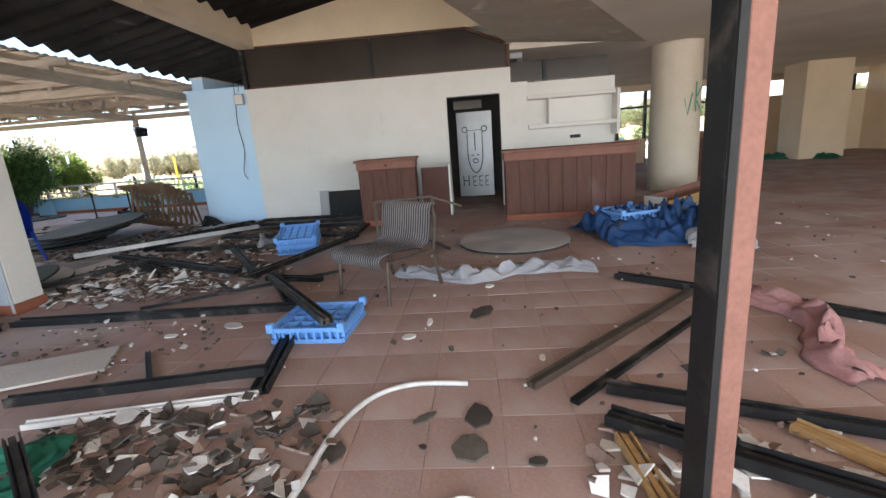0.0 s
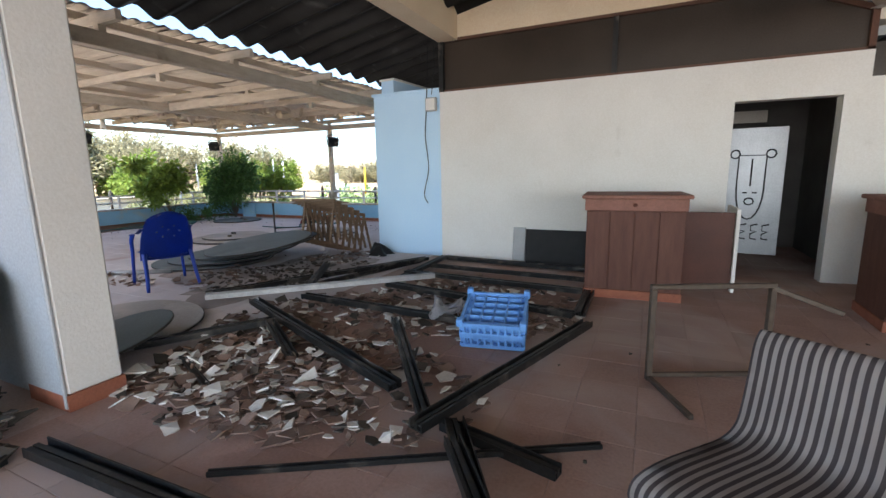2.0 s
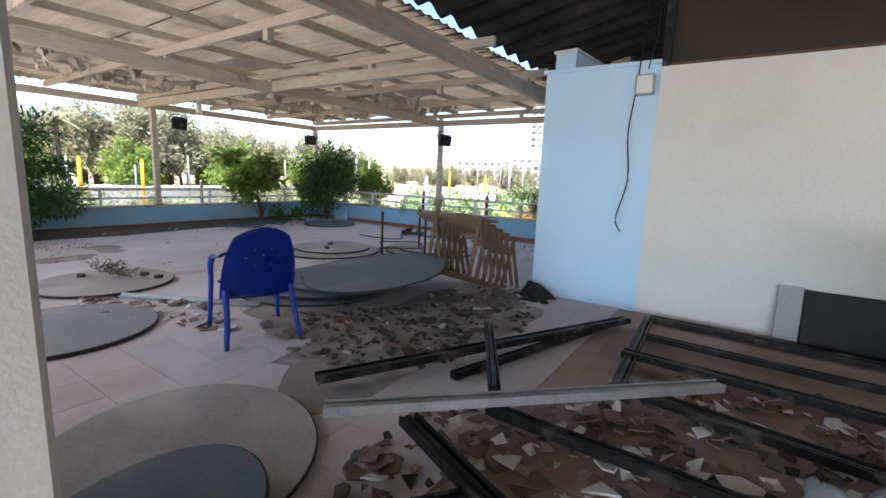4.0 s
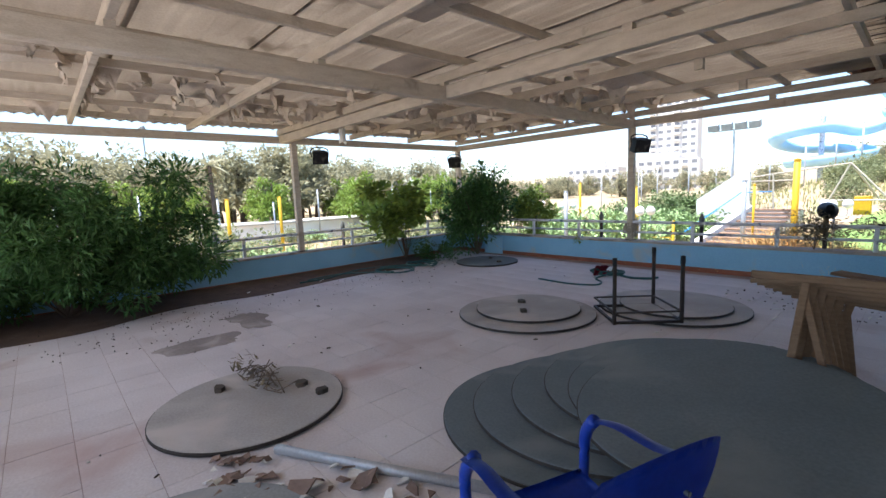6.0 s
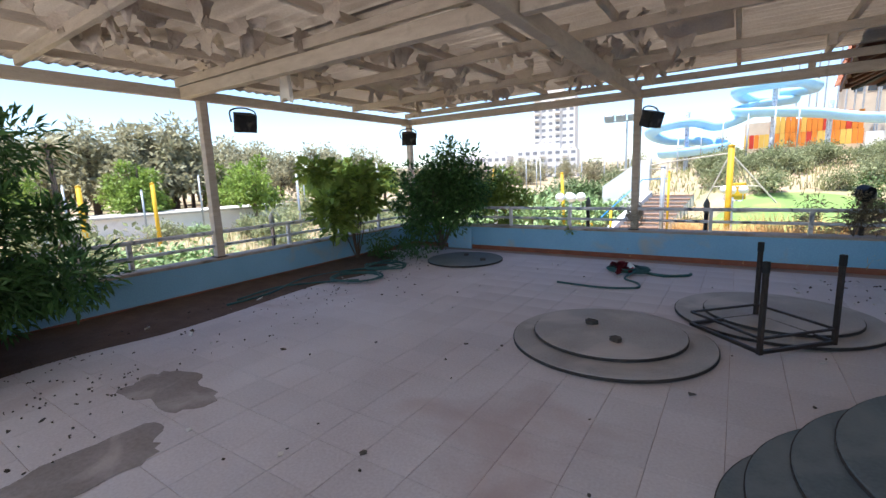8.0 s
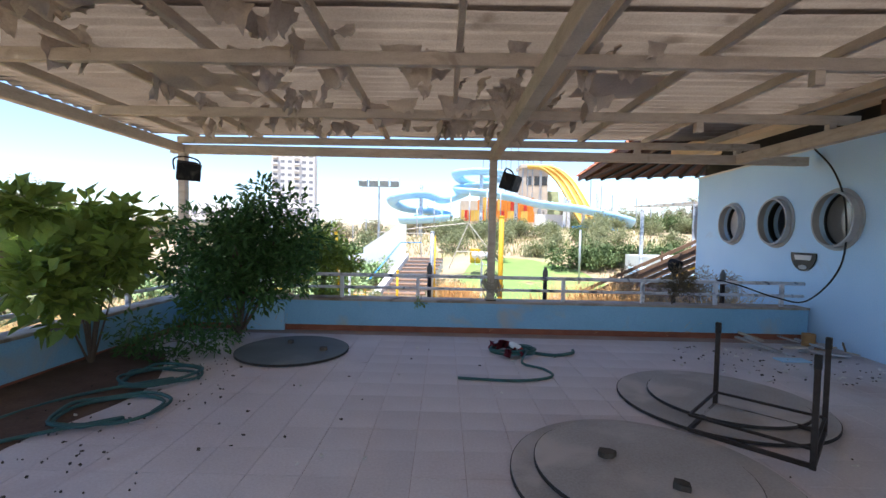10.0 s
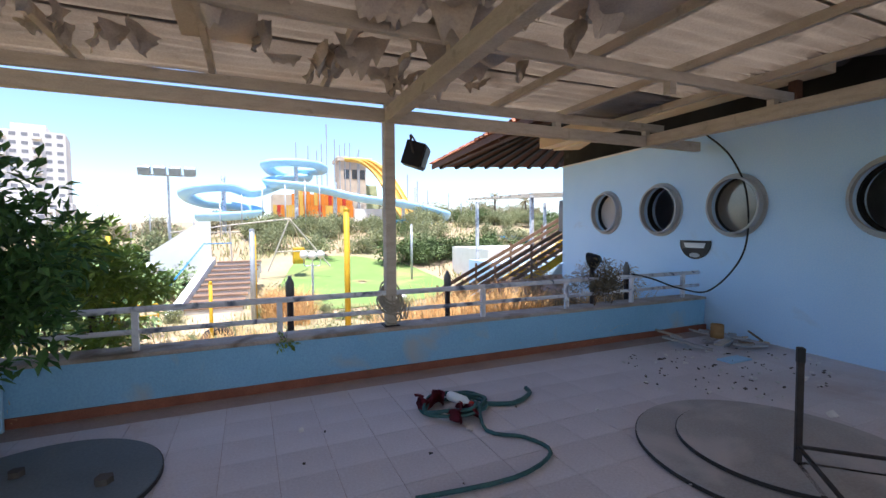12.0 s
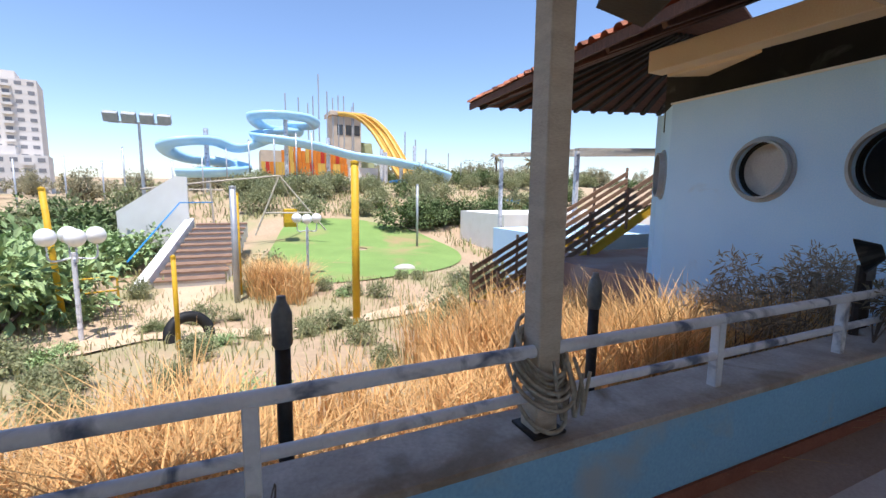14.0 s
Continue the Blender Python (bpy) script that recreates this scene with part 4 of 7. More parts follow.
counter((-0.82, 7.72, 0), -2, 1.98, 0.7, 1.08, "long red-brown wooden bar counter with a dusty top", 9)
counter((-3.17, 7.95, 0), 4, 0.98, 0.75, 1.08, "red-brown wooden counter with a drawer front", 4, True)
single("leaning_board", box(B(), -2.2, -1.72, 8.7, 8.74, 0.02, 0.86, bevel=0.003), M_DARKWOOD, "dark red board with a pale edge beside the counter", "board")
single("leaning_board", box(B(), -1.715, -1.68, 8.66, 9.3, 0.0, 0.9, bevel=0.003), M_WHITE, "pale board edge beside the doorway", "board")
part_t = thing("cabinet_panel", "flat black board leaning on the white wall", "board", (-3.8, 9.42, 0.0), 0, rx=-8)
part("panel", box(B(), -0.36, 0.55, -0.02, 0.02, 0.0, 0.5, bevel=0.004), M_BLACK, part_t)
part("mesh_panel", box(B(), -0.55, -0.37, -0.015, 0.015, 0.03, 0.52, bevel=0.004), M_GREY, part_t, "grey perforated panel")
counter((3.45, 11.3, 0), 28, 1.7, 0.6, 1.1, "brown wooden counter behind the round column", 6)


def wooden_box():
    t = thing("broken_drawer_unit", "broken wooden drawer unit tipped on the tiles", "drawer unit", (2.4, 8.35, 0.18), 28, ry=-6)
    bm = B()
    box(bm, -1.0, 1.0, -0.2, 0.2, -0.16, -0.14)
    box(bm, -1.0, 1.0, 0.18, 0.2, -0.14, 0.12)
    part("carcass", bm, M_WOODTOP, t)
    part("end_board", box(B(), -1.02, -1.0, -0.2, 0.2, -0.16, 0.14), M_WHITE, t, "white end board")
    part("front_board", box(B(), -0.98, 0.4, -0.22, -0.2, -0.14, 0.08, bevel=0.003), M_YELLOWWOOD, t, "pale yellow board")
    part("divider", box(B(), 0.4, 0.42, -0.2, 0.18, -0.14, 0.12), M_WHITE, t)
    return t


M_YELLOWWOOD = mat("pale_varnished_wood", (0.42, 0.26, 0.11), (0.32, 0.18, 0.07), 0.6, scale=4, stretch=(1, 6, 6))
wooden_box()


def disc(at, r, label, material=None, th=0.034, rx=0, ry=0, rz=0, name="round_tabletop"):
    t = thing(name, label, "tabletop", group="round tabletops")
    t.matrix_basis = pose(*at, rx, ry, rz)
    part("board", lathe(B(), [(0, 0), (r - 0.006, 0), (r - 0.004, 0.004), (r - 0.004, th - 0.004), (r - 0.007, th), (0, th)], 64), material or M_DISC, t)
    # ring added to paint the shaded edge of the board
    part("edge_band", lathe(B(), [(r - 0.003, 0.003), (r + 0.002, 0.003), (r + 0.002, th - 0.006), (r - 0.003, th - 0.006), (r - 0.003, 0.003)], 64), M_EDGE, t, "edge band with shade put into its colour")
    return t


disc((-0.82, 6.25, 0.004), 0.68, "round grey tabletop lying on the hall tiles")


def cloth(name, a, b, w, h, material, label, seed, n=(46, 16)):
    """A crumpled cloth ridge from a to b."""
    a, b = Vector(a), Vector(b)
    d = (b - a)
    side = Vector((-d.y, d.x, 0)).normalized()
    def f(u, v):
        p = a.lerp(b, u) + side * ((v - 0.5) * w * (0.75 + 0.4 * noise.noise(Vector((u * 4, seed, 0)))) + 0.12 * math.sin(u * 7 + seed))
        prof = max(0.0, 1 - (2 * v - 1) ** 2) * (0.4 + 0.6 * math.sin(math.pi * min(1, max(0, u))) ** 0.3)
        fold = abs(noise.noise(Vector((u * d.length * 5, v * w * 9, seed)))) + 0.5 * abs(noise.noise(Vector((u * d.length * 12, v * w * 16, seed + 5))))
        return p + Vector((0.06 * noise.noise(Vector((u * 9, v * 5, seed))), 0.06 * noise.noise(Vector((u * 9, v * 5, seed + 9))), 0.006 + h * prof * (0.25 + 1.3 * fold)))
    return single(name, sheet(B(), f, n[0], n[1], 0.004), material, label, "cloth", smooth=True)


cloth("sheet", (-2.1, 5.0, 0), (-0.2, 4.86, 0), 0.4, 0.11, M_CLOTHW, "crumpled white sheet on the tiles", 2, (70, 18))
cloth("pink_cloth", (0.7, 4.1, 0), (0.6, 2.8, 0), 0.34, 0.13, M_CLOTHP, "crumpled pink cloth on the tiles", 5)
cloth("blue_tarpaulin", (0.1, 6.15, 0), (1.75, 6.6, 0), 1.7, 0.36, M_CLOTHB, "heap of crumpled blue tarpaulin", 8, (60, 50))
cloth("grey_cloth", (1.0, 5.75, 0), (1.6, 5.6, 0), 0.5, 0.16, M_CLOTHW, "grey-white cloth by the blue tarpaulin", 11)
cloth("grey_cloth", (1.6, 7.7, 0), (2.2, 7.3, 0), 0.5, 0.16, M_CLOTHW, "grey-white cloth by the blue tarpaulin", 13)
cloth("green_cloth", (8.2, 16.4, 0), (9.6, 14.9, 0), 0.8, 0.2, M_CLOTHG, "green cloth heap at the foot of the far pillar", 17)
cloth("white_rag", (-4.35, 6.75, 0.05), (-4.05, 6.75, 0.05), 0.3, 0.16, M_CLOTHW, "white rag among the fallen frames", 21, (20, 14))
cloth("green_plastic", (-3.5, 2.35, 0.05), (-3.05, 2.2, 0.05), 0.32, 0.08, M_CLOTHG, "green plastic sheet on the rubble", 23, (20, 14))

single("white_hose", tube(B(), smooth_pts([(-2.08, 1.9, 0.02), (-2.02, 2.19, 0.02), (-1.98, 2.55, 0.02), (-1.86, 2.82, 0.02), (-1.66, 2.93, 0.02), (-1.38, 2.92, 0.02)], 8), 0.014, 8), M_HOSEW, "white flexible hose lying on the tiles", "hose", smooth=True)
dr = thing("pipe_end", "white plastic pipe fitting on the tiles", "pipe fitting", (-1.39, 2.06, 0))
part("ring", lathe(B(), [(0.05, 0), (0.075, 0), (0.075, 0.05), (0.06, 0.06), (0.05, 0.05), (0.05, 0)], 24), M_HOSEW, dr)
part("insert", lathe(B(), [(0, 0.01), (0.03, 0.01), (0.03, 0.045), (0.045, 0.045), (0.045, 0.0)], 16), M_GREY, dr)


# fallen dark frames: channel-section bars
def frame_bar(a, b, w=0.07, h=0.05, material=None, label="dark aluminium frame bar fallen on the rubble"):
    a, b = Vector(a), Vector(b)
    d = b - a
    m = Matrix.Translation(a) @ d.to_track_quat("X", "Z").to_matrix().to_4x4()
    bm = B()
    L = d.length
    box(bm, 0, L, -w / 2, w / 2, -h / 2, -h / 2 + 0.008, m)
    box(bm, 0, L, -w / 2, -w / 2 + 0.008, -h / 2 + 0.008, h / 2, m)
    box(bm, 0, L, w / 2 - 0.008, w / 2, -h / 2 + 0.008, h / 2, m)
    box(bm, 0, L, -0.012, 0.012, -h / 2 + 0.008, h / 2 - 0.008, m)
    box(bm, 0, L, -w / 2 + 0.008, -0.018, h / 2 - 0.018, h / 2 - 0.01, m)
    return single("frame_bar", bm, material or M_FRAME, label, "frame bar", "fallen frame bars")


for a, b, w in (
    ((-6.78, 6.23, 0.1), (-5.5, 8.9, 0.08), 0.09), ((-6.02, 6.18, 0.13), (-3.9, 5.32, 0.06), 0.1),
    ((-5.46, 5.84, 0.1), (-4.83, 5.44, 0.03), 0.08), ((-6.15, 5.12, 0.04), (-5.5, 5.92, 0.08), 0.09), ((-5.76, 6.58, 0.1), (-3.9, 6.6, 0.05), 0.08),
    ((-4.42, 6.2, 0.14), (-3.55, 5.05, 0.07), 0.08), ((-6.36, 7.69, 0.17), (-5.78, 6.68, 0.17), 0.07),
    ((-5.35, 9.25, 0.04), (-3.1, 9.1, 0.04), 0.1), ((-3.1, 9.05, 0.05), (-3.07, 7.15, 0.06), 0.1), ((-5.2, 7.35, 0.09), (-3.12, 7.1, 0.06), 0.1),
    ((-5.35, 8.0, 0.08), (-3.15, 7.9, 0.07), 0.09), ((-5.35, 9.2, 0.06), (-5.25, 7.4, 0.07), 0.08), ((-5.3, 8.6, 0.05), (-3.15, 8.5, 0.05), 0.06),
    ((-5.75, 5.19, 0.03), (-4.93, 4.86, 0.03), 0.04), ((-3.53, 4.9, 0.12), (-2.96, 6.8, 0.1), 0.09),
    ((-3.4, 5.08, 0.08), (-2.9, 4.3, 0.05), 0.1), ((-3.48, 5.11, 0.03), (-2.85, 4.96, 0.03), 0.07), ((-4.28, 4.33, 0.03), (-2.7, 5.24, 0.03), 0.03),
    ((-3.32, 4.87, 0.12), (-2.3, 3.5, 0.17), 0.08), ((-0.1, 4.6, 0.03), (0.87, 3.77, 0.03), 0.08), ((0.87, 3.77, 0.03), (1.5, 3.1, 0.03), 0.08),
    ((0.45, 3.89, 0.08), (-0.88, 2.71, 0.03), 0.045), ((-0.7, 2.82, 0.04), (0.6, 2.3, 0.04), 0.06), ((-0.77, 2.56, 0.06), (0.15, 1.95, 0.06), 0.1),
    ((-5.25, 4.12, 0.03), (-2.75, 4.2, 0.03), 0.11), ((-2.72, 4.2, 0.03), (-2.5, 2.9, 0.03), 0.09), ((-5.3, 4.0, 0.03), (-4.9, 2.6, 0.03), 0.09),
    ((-3.55, 3.45, 0.02), (-3.2, 3.0, 0.02), 0.03), ((-3.3, 2.35, 0.16), (-2.55, 1.75, 0.05), 0.06), ((-5.6, 8.9, 0.04), (-6.2, 6.9, 0.04), 0.06),
):
    frame_bar(a, b, w, 0.05 if w > 0.05 else 0.025)
frame_bar((-6.3, 5.87, 0.22), (-4.7, 7.5, 0.2), 0.08, 0.05, M_ALU, "bare aluminium frame bar across the fallen frames")
frame_bar((-3.62, 2.66, 0.02), (-2.5, 2.88, 0.02), 0.05, 0.03, M_WHITE, "white-edged window frame rail on the rubble")
frame_bar((-3.75, 2.72, 0.12), (-2.48, 2.96, 0.12), 0.05, 0.05)
frame_bar((-0.74, 2.46, 0.03), (-0.7, 1.9, 0.03), 0.07, 0.04, M_YELLOWWOOD, "pale timber batten among broken glass")
frame_bar((-0.05, 2.5, 0.03), (0.5, 1.7, 0.03), 0.07, 0.04, M_YELLOWWOOD, "pale timber batten among broken glass")

# loose single pieces on the hall floor
def floor_piece(x, y, sx, sy, rz, material, label, seed):
    rnd = random.Random(seed)
    n = 7
    ob = single("tile_piece", prism(B(), [(sx * rnd.uniform(0.75, 1.15) * math.cos(j * math.tau / n), sy * rnd.uniform(0.75, 1.15) * math.sin(j * math.tau / n)) for j in range(n)], 0.001, 0.011), material, label, "tile piece", "loose tile pieces")
    ob.matrix_basis = pose(x, y, 0, 0, 0, rz)


for k, (x, y, sx, sy) in enumerate(((-1.33, 2.66, 0.07, 0.09), (-1.36, 2.44, 0.08, 0.09), (-1.58, 2.65, 0.06, 0.03), (-1.28, 3.95, 0.14, 0.07), (-1.95, 2.42, 0.07, 0.05), (-1.1, 2.35, 0.03, 0.04), (-2.05, 2.15, 0.12, 0.08))):
    floor_piece(x, y, sx, sy, 20 * k, M_DARKSHARD, "dark broken tile piece on the hall floor", 50 + k)
for k, (x, y, sx, sy) in enumerate(((-1.66, 3.8, 0.02, 0.08), (-1.78, 3.56, 0.06, 0.035), (-1.2, 4.55, 0.05, 0.04), (-0.95, 3.2, 0.04, 0.02), (-0.4, 3.55, 0.05, 0.02), (-3.2, 3.9, 0.1, 0.05), (-3.6, 3.75, 0.06, 0.04))):
    floor_piece(x, y, sx, sy, 30 * k, M_CHINA, "pale broken piece on the hall floor", 70 + k)
lbd = single("ceiling_board", box(B(), -0.42, 0.42, -0.2, 0.2, 0.0, 0.018, bevel=0.003), M_CONC, "pale square board lying by the fallen frame", "board")
lbd.matrix_basis = pose(-4.15, 3.22, 0.015, 0, 2, 28)
frame_bar((-1.06, 2.87, 0.03), (0.32, 4.14, 0.03), 0.06, 0.04, M_TUBE, "brown steel bar lying on the hall tiles")

# standing steel door post
dp = thing("door_post", "standing dark aluminium door post with an orange edge", "door post", (-0.635, 2.03, 0), 8, ry=0.2)
part("post_web", box(B(), -0.05, -0.018, -0.05, 0.05, 0, 2.75, bevel=0.004), M_FRAME, dp)
part("post_groove", box(B(), -0.052, -0.03, -0.06, -0.05, 0, 2.75), M_BLACK, dp)
# the orange-brown colour paints a reflection on the post's face
part("post_edge", box(B(), -0.016, 0.05, -0.045, 0.045, 0, 2.75, bevel=0.003), M_WOODTOP, dp, "orange-brown edge painted as a reflection")


def door_in_back():
    t = thing("metal_door", "silver metal door with black spray drawing in the dark room", "door", (-1.2, 11.2, 0), -6)
    part("leaf", box(B(), -0.4, 0.4, -0.02, 0.02, 0.02, 1.9, bevel=0.005), M_METALDOOR, t)
    k = 0.022
    def stroke(name, pts, closed=False):
        part(name, tube(B(), [(x, -k, z) for x, z in pts], 0.012, 5, closed), M_BLACKPAINT, t)
    stroke("spray_line", [(0.17 * math.cos(a), 1.0 + 0.45 * math.sin(a)) for a in [math.pi + j * math.pi / 10 for j in range(11)]])
    stroke("spray_line", [(-0.17, 1.0), (-0.17, 1.5), (0.17, 1.5), (0.17, 1.0)])
    stroke("spray_line", [(-0.22 + 0.06 * math.cos(j * math.tau / 10), 1.52 + 0.06 * math.sin(j * math.tau / 10)) for j in range(10)], True)
    stroke("spray_line", [(0.22 + 0.06 * math.cos(j * math.tau / 10), 1.52 + 0.06 * math.sin(j * math.tau / 10)) for j in range(10)], True)
    stroke("spray_line", [(0, 1.45), (0, 1.05)])
    stroke("spray_line", [(0.06 * math.cos(j * math.tau / 10), 0.82 + 0.05 * math.sin(j * math.tau / 10)) for j in range(10)], True)
    for x, z in ((-0.06, 0.95), (0.06, 0.95)):
        stroke("spray_line", [(x - 0.03, z), (x + 0.03, z)])
    for x in (-0.3, -0.18):
        stroke("spray_line", [(x, 0.25), (x, 0.5)])
    stroke("spray_line", [(-0.3, 0.38), (-0.18, 0.38)])
    for x in (-0.08, 0.06, 0.2):
        stroke("spray_line", [(x + 0.08, 0.48), (x, 0.46), (x, 0.38), (x + 0.07, 0.37), (x, 0.33), (x, 0.26), (x + 0.08, 0.25)])
    return t


door_in_back()
bl = thing("back_room_lamp", "pale rectangular panel high in the dark room", "panel", (-1.3, 11.6, 2.0))
part("panel", box(B(), -0.35, 0.3, -0.02, 0.02, 0, 0.18, bevel=0.004), M_CONC, bl)

# lamp holes and a hanging wire in the ceilings
for x, y in ((0.9, 6.4), (3.5, 5.5), (0.2, 4.2)):
    single("lamp_hole", lathe(B(), [(0, -0.002), (0.045, -0.002), (0.05, -0.012), (0.055, -0.002), (0.055, 0.0)], 16, (x, y, 2.75)), M_BLACK, "empty round lamp hole in the ceiling", "lamp hole", "lamp holes")
# green spray strokes on the round column
for pts in ([(0.0, 1.75), (0.06, 1.45), (0.13, 1.85)], [(0.2, 2.05), (0.2, 1.5)], [(0.2, 1.75), (0.32, 1.95)], [(0.2, 1.72), (0.34, 1.5)]):
    bm = B()
    P = []
    for a, z in pts:
        ang = radians(-105) + a * 2.2
        P.append((2.95 + 0.475 * math.cos(ang), 10.45 + 0.475 * math.sin(ang), z))
    single("spray_mark", tube(bm, P, 0.012, 5), M_GREENPAINT, "green spray paint stroke on the round column", "graffiti", "spray marks")
# peeled paint flakes on the soffit
rndf = random.Random(12)
bm = B()
p0, p1, p2, p3 = [Vector(c) for c in ((-3.32, 0.8, 2.745), (1.93, 9.54, 2.745), (-0.55, 9.54, 2.935), (-5.2, 1.5, 4.185))]
for k in range(150):
    v = rndf.uniform(0.35, 1)
    u = min(1, max(0.02, rndf.gauss(0.72, 0.13)))
    p = p0.lerp(p1, v).lerp(p3.lerp(p2, v), u) + Vector((0, 0, -0.008))
    s = rndf.uniform(0.015, 0.07)
    vs = [bm.verts.new(p + Vector((s * rndf.uniform(0.5, 1.4) * math.cos(a), s * math.sin(a), -rndf.uniform(0, 0.03)))) for a in (0, 1.4, 2.9, 4.4)]
    bm.faces.new(vs)
single("paint_flakes", bm, M_FLAKE, "curled flakes of peeling white paint on the soffit", "paint flakes", kind="stuff")


# rubble: broken tiles and china
def shards(name, material, label, spots, n, smin, smax, seed, curved=False):
    rnd = random.Random(seed)
    bm = B()
    for k in range(n):
        cx, cy, rx_, ry_, base = spots[rnd.randrange(len(spots))]
        a, rr = rnd.uniform(0, math.tau), math.sqrt(rnd.random())
        p = Vector((cx + rx_ * rr * math.cos(a), cy + ry_ * rr * math.sin(a), base + rnd.uniform(0.004, 0.035)))
        s = rnd.uniform(smin, smax) * (1 if rnd.random() < 0.8 else 1.7)
        m = Matrix.Translation(p) @ Euler((rnd.gauss(0, 0.28), rnd.gauss(0, 0.28), rnd.uniform(0, 6.3))).to_matrix().to_4x4()
        cnt = rnd.choice((3, 4, 4, 5))
        ring = [(s * rnd.uniform(0.6, 1.3) * math.cos(j * math.tau / cnt), s * rnd.uniform(0.6, 1.3) * math.sin(j * math.tau / cnt)) for j in range(cnt)]
        th = rnd.uniform(0.003, 0.006)
        lo = [bm.verts.new(m @ Vector((x, y, -th + (0.25 * x * x / s if curved else 0)))) for x, y in ring]
        hi = [bm.verts.new(m @ Vector((x, y, th + (0.25 * x * x / s if curved else 0)))) for x, y in ring]
        bm.faces.new(lo[::-1])
        bm.faces.new(hi)
        for j in range(cnt):
            i = (j + 1) % cnt
            bm.faces.new((lo[j], lo[i], hi[i], hi[j]))
    return single(name, bm, material, label, "rubble", kind="stuff")


MAIN = [(-4.6, 5.3, 1.25, 0.7, 0), (-5.2, 6.2, 1.0, 0.9, 0), (-4.2, 7.2, 1.2, 1.0, 0), (-4.9, 5.0, 0.9, 0.5, 0)]
ENTRY = [(-2.5, 2.35, 0.45, 0.5, 0), (-2.2, 2.3, 0.3, 0.5, 0), (-3.1, 2.5, 0.4, 0.3, 0)]
ENTRY_R = [(-0.6, 2.25, 0.35, 0.35, 0), (0.0, 2.2, 0.5, 0.35, 0)]
WIDE = [(-1.0, 4.5, 2.6, 3.0, -0.004), (2.5, 5.5, 2.5, 2.5, -0.004), (-4.0, 3.6, 1.0, 0.5, -0.006), (0.5, 4.5, 3.5, 3.0, -0.006)]
TERR = [(-8.9, 6.5, 0.7, 0.25, 0), (-7.4, 7.2, 0.9, 0.8, 0), (-7.0, 8.8, 0.6, 0.7, 0), (-9.6, 6.1, 0.5, 0.2, 0)]
TWIDE = [(-11.0, 9.0, 4.2, 4.2, -0.004), (-8.0, 12.4, 1.2, 0.8, -0.004)]
shards("tile_rubble", M_SHARD, "brown and grey broken tiles scattered under the fallen frames", MAIN, 650, 0.02, 0.055, 1)
shards("china_rubble", M_CHINA, "broken white china among the rubble", MAIN, 260, 0.025, 0.06, 2, True)
shards("dark_rubble", M_DARKSHARD, "dark splinters among the rubble", MAIN + ENTRY, 420, 0.02, 0.05, 3)
shards("china_rubble", M_CHINA, "broken white china by the entrance", ENTRY, 60, 0.012, 0.042, 4)
shards("tile_rubble", M_SHARD, "broken tiles by the entrance", ENTRY + ENTRY_R, 150, 0.012, 0.04, 5)
shards("china_rubble", M_CHINA, "broken white pieces under the door post", ENTRY_R, 50, 0.02, 0.05, 6)
shards("litter", M_CHINA, "small pale crumbs strewn on the hall floor", WIDE, 120, 0.006, 0.02, 7)
shards("litter", M_DARKSHARD, "small dark crumbs strewn on the hall floor", WIDE, 260, 0.006, 0.022, 8)
shards("tile_rubble", M_SHARD, "broken tiles on the terrace edge", TERR, 170, 0.02, 0.06, 9)
shards("china_rubble", M_CHINA, "broken white china on the terrace edge", TERR, 70, 0.02, 0.05, 10)
shards("litter", M_DARKSHARD, "small dark crumbs strewn on the terrace floor", TWIDE, 160, 0.005, 0.018, 11)
shards("dark_rubble", M_DARKSHARD, "dark splinters on the terrace edge", [(-6.9, 7.9, 0.7, 1.3, 0), (-7.2, 7.3, 0.8, 0.7, 0)], 300, 0.012, 0.04, 13)
shards("dark_rubble", M_DARKSHARD, "dark rubbish heaped at the foot of the grey door", [(-5.7, 3.85, 0.45, 0.35, 0.02), (-5.9, 4.0, 0.4, 0.25, 0.06)], 160, 0.02, 0.07, 15)
shards("leaf_litter", M_DARKSHARD, "brown leaf litter drifted over the terrace tiles", [(-14.3, 8.2, 1.0, 2.2, -0.002), (-14.0, 6.2, 1.3, 1.2, -0.002), (-14.6, 10.8, 0.8, 1.6, -0.002)], 420, 0.003, 0.01, 14)
shards("litter", M_CHINA, "small pale crumbs strewn on the terrace floor", TWIDE, 90, 0.008, 0.025, 12)
